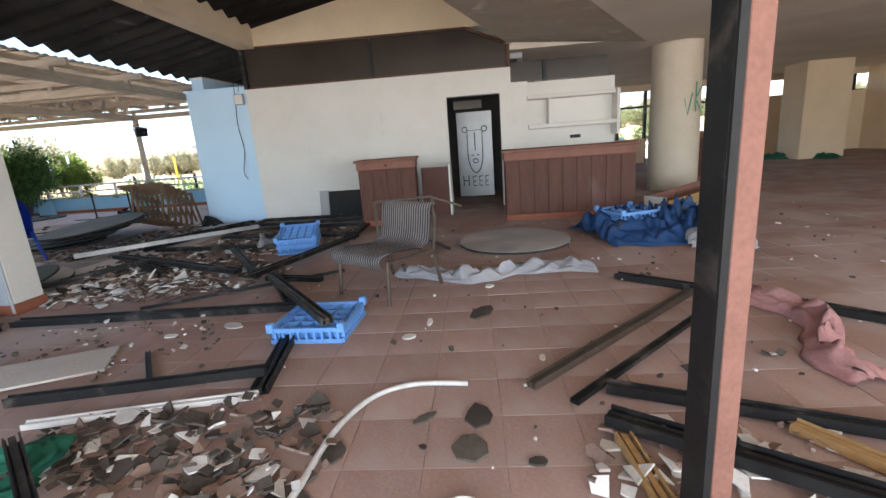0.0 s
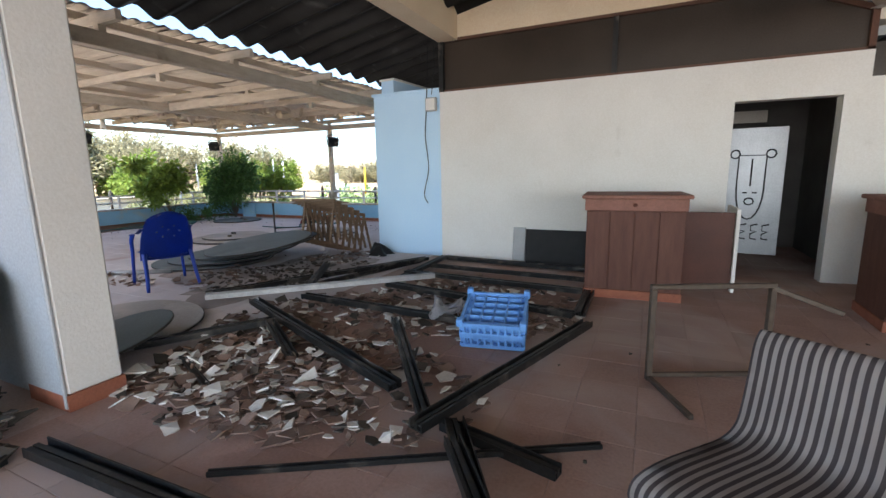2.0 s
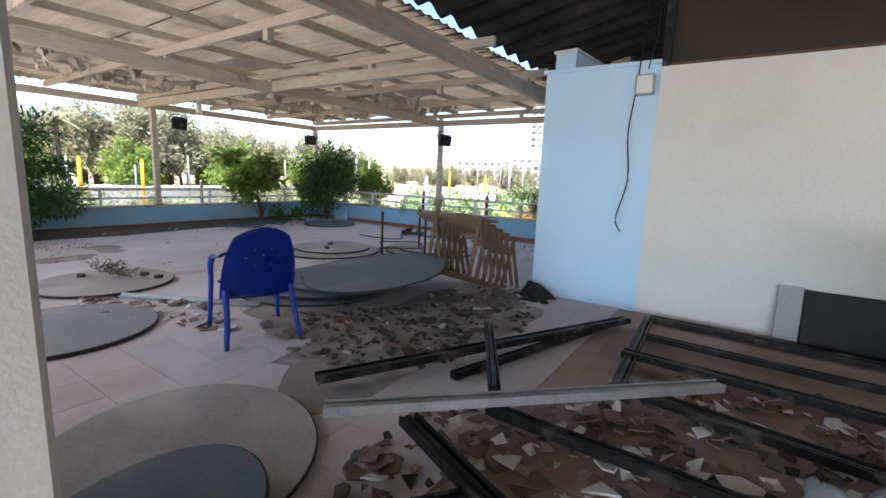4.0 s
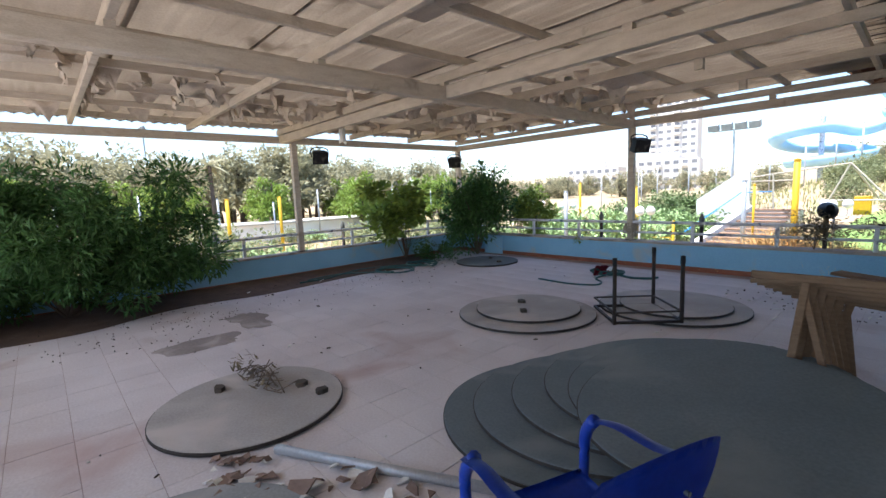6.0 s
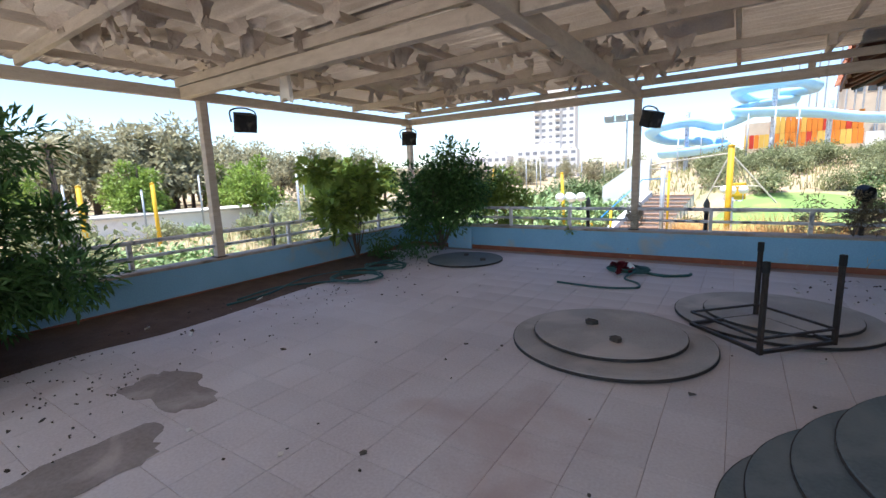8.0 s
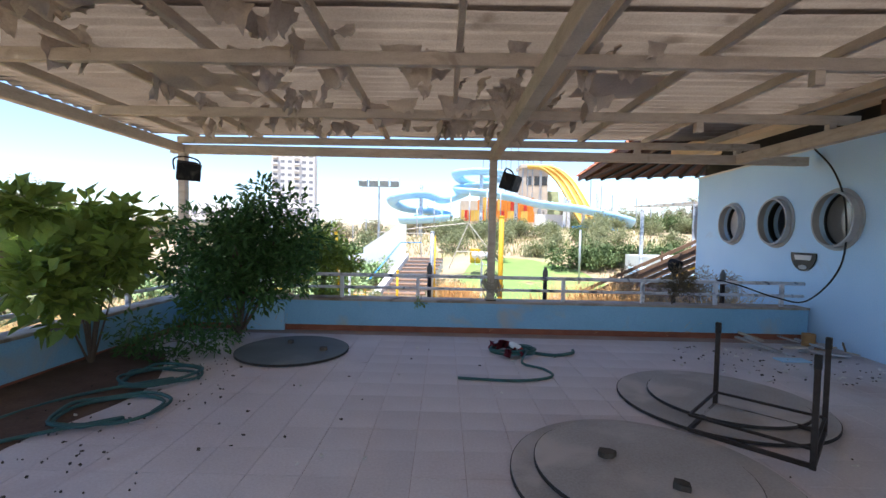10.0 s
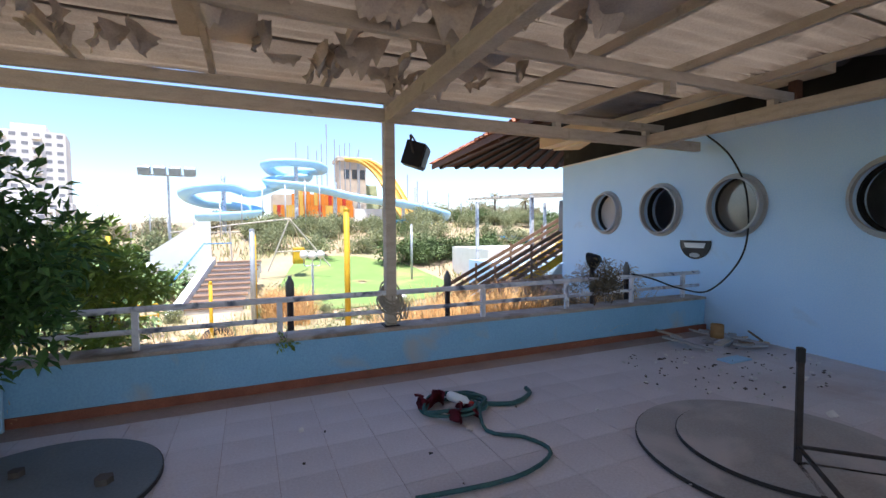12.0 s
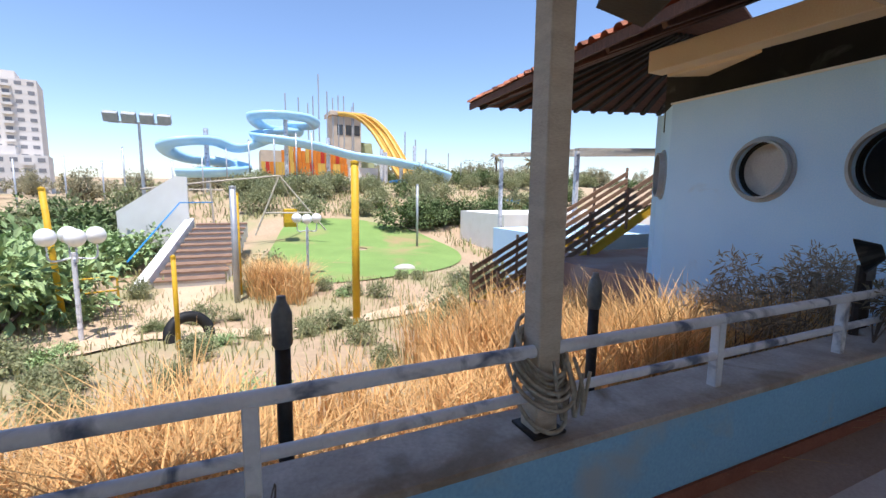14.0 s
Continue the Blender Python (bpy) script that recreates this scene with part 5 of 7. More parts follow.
def rubble_pieces(host_label, material, spots, n, smin, smax, seed, name):
    t = thing("rubble_heap", host_label, "rubble")
    rnd = random.Random(seed)
    meshes = []
    for k in range(8):
        bm = B()
        cnt = rnd.choice((4, 5, 5, 6))
        prism(bm, [(rnd.uniform(0.7, 1.2) * math.cos(j * math.tau / cnt), rnd.uniform(0.7, 1.2) * math.sin(j * math.tau / cnt)) for j in range(cnt)], -0.06, 0.06)
        ob = part(name, bm, material, t)
        meshes.append(ob.data)
        s = rnd.uniform(smin, smax)
        sp = spots[k % len(spots)]
        ob.matrix_basis = pose(sp[0], sp[1], 0.02, rnd.gauss(0, 8), rnd.gauss(0, 8), rnd.uniform(0, 360)) @ Matrix.Diagonal((s, s, s, 1))
    for k in range(n):
        ob = new(name, rnd.choice(meshes))
        ob.parent = t
        cx, cy, rx_, ry_, base = spots[rnd.randrange(len(spots))]
        a, rr = rnd.uniform(0, math.tau), math.sqrt(rnd.random())
        s = rnd.uniform(smin, smax)
        ob.matrix_basis = pose(cx + rx_ * rr * math.cos(a), cy + ry_ * rr * math.sin(a), base + rnd.uniform(0.01, 0.05), rnd.gauss(0, 13), rnd.gauss(0, 13), rnd.uniform(0, 360)) @ Matrix.Diagonal((s, s * rnd.uniform(0.6, 1), s, 1))
    return t


rubble_pieces("broken brown tiles lying under the fallen frames", M_SHARD, MAIN, 150, 0.03, 0.085, 31, "tile_piece")
rubble_pieces("broken white plates lying under the fallen frames", M_CHINA, MAIN, 60, 0.04, 0.08, 32, "plate_piece")
rubble_pieces("broken white pieces lying by the entrance", M_CHINA, ENTRY + ENTRY_R, 14, 0.03, 0.07, 33, "plate_piece")
# ---- terrace things ----
disc((-10.67, 6.47, 0.004), 0.67, "round pale tabletop lying on the terrace")
disc((-10.6, 9.78, 0.004), 0.83, "large round pale tabletop under a smaller one")
disc((-10.63, 9.85, 0.041), 0.64, "round pale tabletop lying on a larger one")
disc((-9.38, 11.1, 0.004), 0.84, "large round pale tabletop under a steel frame")
disc((-9.34, 11.08, 0.041), 0.62, "round pale tabletop under a steel frame")
disc((-13.68, 12.5, 0.004), 0.66, "round dark tabletop lying near the corner", M_DISCDARK)
disc((-9.2, 5.64, 0.004), 0.68, "round grey tabletop lying by the hall opening", M_DISCMID)
disc((-6.75, 5.4, 0.03), 0.62, "round grey tabletop lying at the hall edge", M_DISC, 0.025, 2, 3)
disc((-6.3, 4.98, 0.09), 0.5, "curved grey tabletop tilted on the rubble", M_DISCDARK, 0.025, 12, -8)
for x, y, r, z, a, b in ((-8.86, 7.97, 0.88, 0.004, 0, 0), (-8.76, 8.15, 0.87, 0.06, 1, -2), (-8.6, 8.35, 0.85, 0.12, 2, -3), (-8.42, 8.5, 0.85, 0.19, 2, -4), (-8.2, 8.4, 0.82, 0.25, 4, -5), (-8.0, 8.1, 0.78, 0.29, 6, -4)):
    disc((x, y, z), r, "dark blue-grey round tabletop in a slipped stack", M_DISCDARK, 0.028, a, b)
for x, y in ((-10.65, 6.85), (-10.4, 6.9), (-11.05, 6.35), (-10.8, 9.95), (-10.5, 9.6), (-13.8, 12.75), (-13.3, 12.45)):
    s = 0.05
    ob = single("stone", prism(B(), [(s * random.uniform(0.7, 1.3) * math.cos(j), s * random.uniform(0.7, 1.2) * math.sin(j)) for j in (0, 1, 2.1, 3.2, 4.2, 5.3)], 0, 0.035), M_DARKSHARD, "small dark stone lying on a tabletop", "stone", "stones")
    ob.matrix_basis = pose(x, y, 0.075 if y > 9 and y < 11 else 0.038)


def steel_frame():
    t = thing("table_frame", "upturned black steel table frame with legs in the air", "table frame", (-9.52, 10.4, 0.04), 45)
    w, l = 0.355, 0.355
    for a, b in (((-w, -l), (w, -l)), ((w, -l), (w, l)), ((w, l), (-w, l)), ((-w, l), (-w, -l))):
        part("rail", bar(B(), (*a, 0.02), (*b, 0.02), 0.03, 0.03, 0.003), M_STEEL, t)
        part("brace", bar(B(), (*a, 0.13), (*b, 0.13), 0.018, 0.018), M_STEEL, t)
    for x, y in ((-w, -l), (w, -l), (w, l)):
        leg = part("leg", box(B(), x - 0.017, x + 0.017, y - 0.017, y + 0.017, 0.0, 0.72, bevel=0.003), M_STEEL, t)
        part("leg_cap", box(B(), x - 0.02, x + 0.02, y - 0.02, y + 0.02, 0.64, 0.73, bevel=0.004), M_BLACK, leg)
    return t


steel_frame()


def plastic_chair():
    t = thing("armchair", "dark blue moulded plastic garden armchair", "chair", (-8.03, 6.62, 0), -109)
    # local: front is -y, back is +y
    def seat(u, v):
        x = lerp(-0.23, 0.23, u) * (1 - 0.1 * v)
        return (x, lerp(-0.25, 0.22, v), 0.42 - 0.03 * math.sin(math.pi * u) * math.sin(math.pi * v) - 0.02 * v)
    part("seat", sheet(B(), seat, 10, 10, 0.012), M_PLBLUE, t, smooth=True)
    def back(u, v):
        w = 0.285 * (1 - 0.28 * v ** 3)
        x = lerp(-w, w, u)
        c = 1 - (2 * u - 1) ** 2
        return (x, 0.2 + 0.18 * v + 0.07 * c - 0.05, 0.36 + (0.5 + 0.08 * c) * v)
    part("backrest", sheet(B(), back, 12, 12, 0.012), M_PLBLUE, t, smooth=True)
    for s in (-1, 1):
        part("front_leg", tube(B(), smooth_pts([(s * 0.26, -0.2, 0.64), (s * 0.27, -0.26, 0.55), (s * 0.27, -0.27, 0.4), (s * 0.29, -0.31, 0)], 4), 0.026, 8, r_end=0.018), M_PLBLUE, t, smooth=True)
        part("back_leg", tube(B(), smooth_pts([(s * 0.25, 0.2, 0.44), (s * 0.26, 0.27, 0.2), (s * 0.28, 0.33, 0)], 4), 0.026, 8, r_end=0.018), M_PLBLUE, t, smooth=True)
        def arm(u, v, s=s):
            p = smooth_pts([(s * 0.27, -0.24, 0.62), (s * 0.28, -0.1, 0.66), (s * 0.28, 0.08, 0.67), (s * 0.25, 0.26, 0.74)], 4)
            k = u * (len(p) - 1)
            i = min(int(k), len(p) - 2)
            q = p[i].lerp(p[i + 1], k - i)
            return q + Vector((lerp(-0.028, 0.028, v), 0, 0.008 * math.sin(math.pi * v)))
        part("armrest", sheet(B(), arm, 12, 4, 0.014), M_PLBLUE, t, smooth=True)
    for x, y, z in ((-0.12, 0.33, 0.7), (0, 0.345, 0.72), (0.12, 0.33, 0.7), (-0.06, 0.34, 0.76), (0.06, 0.34, 0.76), (-0.06, 0.32, 0.64), (0.06, 0.32, 0.64)):
        part("hole", lathe(B(), [(0, -0.02), (0.007, -0.02), (0.007, 0.02), (0, 0.02)], 8), M_DISCDARK, t).matrix_basis = pose(x, y - 0.005, z, 90, 0, 0)
    return t


plastic_chair()


def chair_stack():
    """Nested wooden chair frames lying on their sides, each a little further back and leaning more."""
    for k in range(6):
        m = Matrix.Translation((-7.86 + 0.018 * k, 8.86 + 0.105 * k, 0.22 - 0.035 * k)) @ pose(0, 0, 0, 3 * k - 6, 1.5 * k - 3, -4 + 3 * k)
        t = thing("wooden_chair", "weathered bare wooden chair frame nested in a tipped stack", "chair", group="tipped wooden chairs")
        t.matrix_basis = m
        w, h = 0.64, 0.68
        for x in (0.0, w):
            lean = 0.1 if x else 0.09
            part("leg", bar(B(), (x, 0, 0), (x + lean, 0.02, h), 0.03, 0.045, 0.005), M_CHAIRWOOD, t)
            part("leg", bar(B(), (x + 0.2, 0.03, 0.03), (x + lean - 0.02, 0.03, h - 0.04), 0.028, 0.04, 0.005), M_CHAIRWOOD, t)
        part("bottom_rail", bar(B(), (-0.02, 0, 0.02), (w + 0.02, 0, -0.02), 0.03, 0.05, 0.005), M_CHAIRWOOD, t)
        part("top_rail", bar(B(), (-0.2, 0.0, h + 0.02), (w + 0.12, 0.0, h - 0.02), 0.035, 0.05, 0.005), M_CHAIRWOOD, t)
        part("arm", bar(B(), (-0.22, 0.05, h - 0.03), (0.16, 0.05, h - 0.01), 0.03, 0.03, 0.004), M_CHAIRWOOD, t)
        part("foot_rail", bar(B(), (-0.24, 0.03, 0.05 + 0.008 * k), (0.05, 0.03, 0.06), 0.025, 0.028, 0.004), M_CHAIRWOOD, t)
        part("stretcher", bar(B(), (w - 0.18, -0.02, h * 0.68), (w + 0.1, 0.0, h * 0.7), 0.025, 0.03, 0.004), M_CHAIRWOOD, t)


chair_stack()
lb = single("loose_board", bar(B(), (-7.7, 9.3, 0.9), (-7.05, 9.05, 0.87), 0.12, 0.02, 0.003), M_CHAIRWOOD, "weathered loose board on top of the chair frames", "board")
single("black_bag", sheet(B(), lambda u, v: (-6.6 + 0.35 * (u - 0.5) + 0.04 * math.sin(9 * v), 9.3 + 0.35 * (v - 0.5), 0.24 * math.sin(math.pi * u) * math.sin(math.pi * v) * (0.8 + 0.6 * noise.noise(Vector((u * 4, v * 4, 2))))), 14, 14), M_BLACK, "crumpled black plastic bag by the blue wall", "bag", smooth=True)
single("metal_tube", tube(B(), [(-9.9, 6.35, 0.03), (-8.6, 7.05, 0.03)], 0.03, 10), M_GALV, "grey metal tube lying on the terrace", "tube", smooth=True)


def twig_pile(at, seed):
    rnd = random.Random(seed)
    t = thing("dry_branch", "dry palm twigs heaped on a tabletop", "branch", at)
    bm = B()
    for k in range(26):
        a = rnd.uniform(-0.4, 0.4)
        x0 = rnd.uniform(-0.35, 0.2)
        L = rnd.uniform(0.15, 0.45)
        tube(bm, smooth_pts([(x0, rnd.uniform(-0.08, 0.08), 0.03), (x0 + L * 0.5, rnd.uniform(-0.1, 0.1), rnd.uniform(0.04, 0.12)), (x0 + L * math.cos(a), L * math.sin(a), rnd.uniform(0.03, 0.2))], 3), 0.005, 4)
    part("twigs", bm, M_BARK, t)
    bm = B()
    for k in range(60):
        p = Vector((rnd.uniform(-0.4, 0.4), rnd.uniform(-0.12, 0.12), rnd.uniform(0.03, 0.16)))
        d = Vector((rnd.uniform(-1, 1), rnd.uniform(-1, 1), rnd.uniform(0, 0.8))).normalized() * rnd.uniform(0.05, 0.11)
        n = d.cross(Vector((0, 0, 1))).normalized() * 0.008
        bm.faces.new([bm.verts.new(q) for q in (p - n, p + d * 0.5 - n, p + d, p + d * 0.5 + n, p + n)])
    part("dry_leaves", bm, M_DRYLEAF, t, "brown curled leaves")
    return t


M_DEADWEED = mat("dead_weed_stalk", (0.42, 0.34, 0.25), (0.3, 0.23, 0.16), 0.9, scale=6, tint=0.3, bump=0)
M_DRYLEAF = mat("dry_leaf", (0.2, 0.16, 0.1), (0.12, 0.095, 0.06), 0.9, scale=6, tint=0.3)
twig_pile((-11.0, 6.64, 0.03), 5)


def coil(name, centre, turns, r, material, label, tail, seed, thick=0.014):
    rnd = random.Random(seed)
    pts = []
    for k in range(int(turns * 9)):
        a = k * math.tau / 9
        rr = r * rnd.uniform(0.75, 1.15)
        pts.append((centre[0] + rr * math.cos(a), centre[1] + rr * 0.85 * math.sin(a), 0.02 + 0.006 * k / 3 * rnd.uniform(0.6, 1.2)))
    pts += tail
    return single(name, tube(B(), smooth_pts(pts, 4), thick, 6), material, label, "hose", smooth=True)


coil("garden_hose", (-11.0, 12.62), 4, 0.26, M_HOSEG, "coiled green garden hose with a loose tail", [(-10.95, 12.15, 0.02), (-10.75, 11.95, 0.015), (-10.72, 11.7, 0.015), (-11.1, 11.55, 0.015), (-11.7, 11.6, 0.015)], 4)
coil("garden_hose", (-14.6, 11.4), 3, 0.35, M_HOSEG, "grey-green hose loops by the parapet", [(-15.0, 10.9, 0.02), (-15.2, 10.2, 0.02), (-14.9, 9.4, 0.02), (-14.9, 8.8, 0.02)], 6)
coil("garden_hose", (-14.5, 10.6), 2, 0.4, M_HOSEG, "dark hose loops by the parapet", [(-14.9, 10.0, 0.02), (-15.1, 9.6, 0.02), (-15.0, 9.0, 0.02)], 7)
single("garden_hose", tube(B(), smooth_pts([(-10.75, 12.6, 0.02), (-10.5, 12.5, 0.02), (-10.25, 12.62, 0.02), (-10.2, 12.75, 0.02)], 6), 0.02, 6), M_HOSEG, "green hose end on the tiles", "hose", smooth=True)
bt = thing("bottle", "white plastic bottle lying on the hose coil", "bottle", (-10.95, 12.6, 0.09), 20, rx=90, ry=0)
part("body", lathe(B(), [(0, -0.12), (0.035, -0.12), (0.04, -0.1), (0.04, 0.06), (0.018, 0.1), (0.018, 0.12)], 16), M_LAMPW, bt, smooth=True)
part("cap", lathe(B(), [(0.02, 0.12), (0.02, 0.145), (0, 0.145)], 12), M_RED, bt)
M_MAROON = mat("maroon_cloth", (0.22, 0.03, 0.05), (0.14, 0.02, 0.03), 0.9, scale=8)
cloth("red_rag", (-11.25, 12.8, 0.02), (-11.05, 12.7, 0.02), 0.16, 0.14, M_MAROON, "dark red rag tangled in the hose", 40, (16, 10))
cloth("red_rag", (-11.1, 12.5, 0.02), (-10.88, 12.45, 0.02), 0.16, 0.14, M_MAROON, "dark red rag tangled in the hose", 41, (16, 10))
# wooden rubbish heap in the corner under the blue wall
rnd = random.Random(9)
for k in range(16):
    x, y = rnd.uniform(-7.6, -6.6), rnd.uniform(12.6, 13.5)
    a, L = rnd.uniform(0, 3.1), rnd.uniform(0.15, 0.6)
    single("scrap_piece", bar(B(), (x, y, rnd.uniform(0.02, 0.1)), (min(x + L * math.cos(a), -6.5), min(y + L * math.sin(a), 13.6), rnd.uniform(0.02, 0.12)), rnd.uniform(0.02, 0.1), 0.02, 0.002), rnd.choice((M_GREY, M_CHAIRWOOD, M_DISC, M_TIMBER)), "scrap board in the heap by the parapet corner", "scrap", "corner scrap")
single("paper_scrap", box(B(), -7.75, -7.4, 12.45, 12.62, 0.004, 0.02, bevel=0.002), M_SLIDEB, "pale blue board scrap on the terrace floor", "scrap")
single("paint_can", lathe(B(), [(0, 0), (0.08, 0), (0.08, 0.18), (0.07, 0.18), (0.07, 0.02), (0, 0.02)], 20, (-6.75, 13.3, 0.0)), M_YELLOWWOOD, "pale yellow can in the corner", "can")
single("weathered_lump", sheet(B(), lambda u, v: (-15.5 + 0.2 * math.cos(u * 6.28) * math.sin(3.14 * v), 4.36 + 0.1 * math.sin(u * 6.28) * math.sin(3.14 * v), 0.56 - 0.09 * math.cos(3.14 * v)), 12, 8), M_CONC, "pale stone lump on the parapet ledge", "stone", smooth=True)


# torn lining hanging from the terrace roof
def rags(seed, n):
    rnd = random.Random(seed)
    t = thing("roof_lining", "torn brown lining hanging from the terrace roof", "lining")
    for k in range(n):
        if k % 3:
            x, y = rnd.uniform(-15.2, -12.6), rnd.uniform(5.5, 13.4)
        else:
            x, y = rnd.uniform(-12.5, -10.2), rnd.uniform(10.5, 13.4)
        w, L = rnd.uniform(0.1, 0.42), rnd.uniform(0.07, 0.3)
        a = rnd.choice((0, math.pi / 2)) + rnd.gauss(0, 0.3)
        z = terrace_z(x) + 0.12
        sd = rnd.random() * 50
        def f(u, v, x=x, y=y, w=w, L=L, a=a, z=z, sd=sd):
            d = (u - 0.5) * w * (1 - 0.5 * v)
            ln = L * (0.55 + 0.9 * abs(noise.noise(Vector((u * 4, sd, 0)))))
            off = 0.07 * noise.noise(Vector((u * 5, v * 3, sd))) + 0.05 * v
            return (x + d * math.cos(a) - off * math.sin(a), y + d * math.sin(a) + off * math.cos(a), z - ln * v)
        part("rag", sheet(B(), f, 6, 5), M_PAPER, t, smooth=True)
    for k in range(16):
        x, y = rnd.uniform(-15.0, -8.5), rnd.uniform(5.0, 13.0)
        w, d = rnd.uniform(0.4, 0.9), rnd.uniform(0.3, 0.8)
        sd = rnd.random() * 50
        def g(u, v, x=x, y=y, w=w, d=d, sd=sd):
            return (x + (u - 0.5) * w, y + (v - 0.5) * d, terrace_z(x) + 0.115 - 0.12 * math.sin(math.pi * u) * math.sin(math.pi * v) * abs(noise.noise(Vector((u * 2, v * 2, sd)))) * 2)
        part("sagging_patch", sheet(B(), g, 8, 8), M_PAPER, t, smooth=True)
    def plastic(u, v):
        a = u * 2.2
        return (-14.45 + 0.16 * math.cos(a) * (1 + 0.3 * v), 9.5 + 0.14 * math.sin(a), terrace_z(-14.4) + 0.1 - 0.55 * v * (0.8 + 0.3 * noise.noise(Vector((u * 3, v, 1)))))
    part("plastic_strip", sheet(B(), plastic, 10, 10), M_LAMPW, t, "pale torn plastic strip", smooth=True)
    return t


rags(4, 190)
brown_post = single("roof_strut", box(B(), -6.6, -6.5, 12.5, 12.6, 2.87, 3.6), M_BROWNW, "dark brown strut between wall and roof", "strut")


# ---- plants ----
def leaf_cloud(bm, centres, n, size, seed, flat=0.5, droop=0.2, width=0.42):
    """Small folded leaves spread over soft clumps (centre, radii)."""
    rnd = random.Random(seed)
    verts, faces = [], []
    for k in range(n):
        c, r = centres[rnd.randrange(len(centres))]
        d = Vector((rnd.gauss(0, 1), rnd.gauss(0, 1), rnd.gauss(0, 1))).normalized() * (rnd.random() ** 0.45)
        p = Vector(c) + Vector((d.x * r[0], d.y * r[1], d.z * r[2]))
        out = (d + Vector((rnd.gauss(0, 0.6), rnd.gauss(0, 0.6), rnd.gauss(0.1, 0.5) - droop))).normalized()
        s = size * rnd.uniform(0.6, 1.4)
        side = out.cross(Vector((rnd.gauss(0, 0.4), rnd.gauss(0, 0.4), 1))).normalized() * s * width
        up = side.cross(out).normalized() * s * 0.12
        a, b, c2, d2 = p, p + out * s * 0.5 - side * 0.5 + up, p + out * s, p + out * s * 0.5 + side * 0.5 + up
        v = [bm.verts.new(q) for q in (a, b, c2, d2)]
        bm.faces.new((v[0], v[1], v[2]))
        bm.faces.new((v[0], v[2], v[3]))


def branches(bm, root, tips, r):
    for tip in tips:
        a, b = Vector(root), Vector(tip)
        mid = a.lerp(b, 0.5) + Vector((random.uniform(-0.1, 0.1), random.uniform(-0.1, 0.1), 0.1))
        tube(bm, smooth_pts([a, mid, b], 5), r, 5, r_end=r * 0.25)


def shrub(name, label, root, centres, n, size, seed, material, stems=7, width=0.42, stem_r=0.018):
    t = thing(name, label, "shrub", root)
    R = Vector(root)
    bm = B()
    random.seed(seed)
    branches(bm, (0, 0, 0), [Vector(c) - R for c, r in centres[:stems]], stem_r)
    part("stem", bm, M_BARK, t)
    bm = B()
    leaf_cloud(bm, [(Vector(c) - R, r) for c, r in centres], n, size, seed, width=width)
    part("crown", bm, material, t)
    return t


def clumps(cx, cy, cz, rx_, ry_, rz_, n, seed, cr):
    rnd = random.Random(seed)
    out = []
    for k in range(n):
        d = Vector((rnd.gauss(0, 1), rnd.gauss(0, 1), rnd.gauss(0, 1))).normalized() * rnd.random() ** 0.4
        s = cr * rnd.uniform(0.6, 1.3)
        out.append(((cx + d.x * rx_, cy + d.y * ry_, cz + d.z * rz_), (s, s, s * 0.85)))
    return out


shrub("oleander_bush", "large dark green oleander bush spilling over the parapet", (-15.3, 5.6, 0), clumps(-14.95, 5.95, 1.12, 0.85, 1.65, 1.12, 60, 3, 0.33), 22000, 0.12, 3, M_LEAF, 16, 0.25, 0.025)
shrub("bougainvillea_bush", "dense dark green bush in the terrace corner", (-14.7, 13.3, 0), clumps(-14.65, 13.15, 1.2, 1.0, 0.5, 0.95, 40, 5, 0.3), 8500, 0.11, 5, M_LEAF, 14, 0.42, 0.02)
shrub("light_bush", "light green leafy bush behind the corner parapet", (-14.2, 14.5, -0.5), clumps(-14.1, 14.45, 0.95, 0.75, 0.35, 0.75, 22, 8, 0.25), 3800, 0.1, 8, M_LEAFL, 9, 0.45)
shrub("climbing_vine", "yellow-green climbing vine with broad leaves", (-15.55, 11.75, 0), clumps(-15.4, 11.5, 1.3, 0.25, 1.1, 0.8, 20, 9, 0.26), 1500, 0.17, 9, M_LEAFL, 9, 0.75, 0.014)
shrub("low_weeds", "low dark weeds along the foot of the parapet", (-14.9, 12.6, 0), clumps(-14.9, 12.4, 0.25, 0.6, 0.9, 0.25, 14, 10, 0.2), 1500, 0.08, 10, M_LEAF, 4, 0.35, 0.008)
shrub("dry_weed", "dry brown weed hanging over the railing", (-8.4, 13.83, 0.475), clumps(-8.35, 13.7, 0.75, 0.22, 0.12, 0.3, 8, 12, 0.14), 700, 0.07, 12, M_DRYLEAF, 5, 0.2, 0.006)
for wx, wy, ws in ((-8.7, 14.55, 0.3), (-8.2, 14.6, 0.34), (-7.7, 14.5, 0.32), (-7.2, 14.55, 0.3)):
    shrub("dead_weed", "dead grey-brown weeds standing behind the railing", (wx, wy, -0.6), clumps(wx, wy, 0.62, ws, 0.2, 0.4, 10, int(-wx * 10), 0.16), 900, 0.07, int(-wx * 10), M_DEADWEED, 8, 0.16, 0.006)
shrub("small_weed", "small green weed on the parapet ledge", (-12.2, 13.74, 0.46), clumps(-12.2, 13.7, 0.45, 0.08, 0.03, 0.06, 3, 14, 0.06), 60, 0.05, 14, M_LEAFL, 2, 0.5, 0.004)
single("graffiti_board", box(B(), -14.75, -14.2, 13.62, 13.66, 0.0, 0.42, bevel=0.003), M_SLIDEB, "pale blue board with black scrawls under the bush", "board")
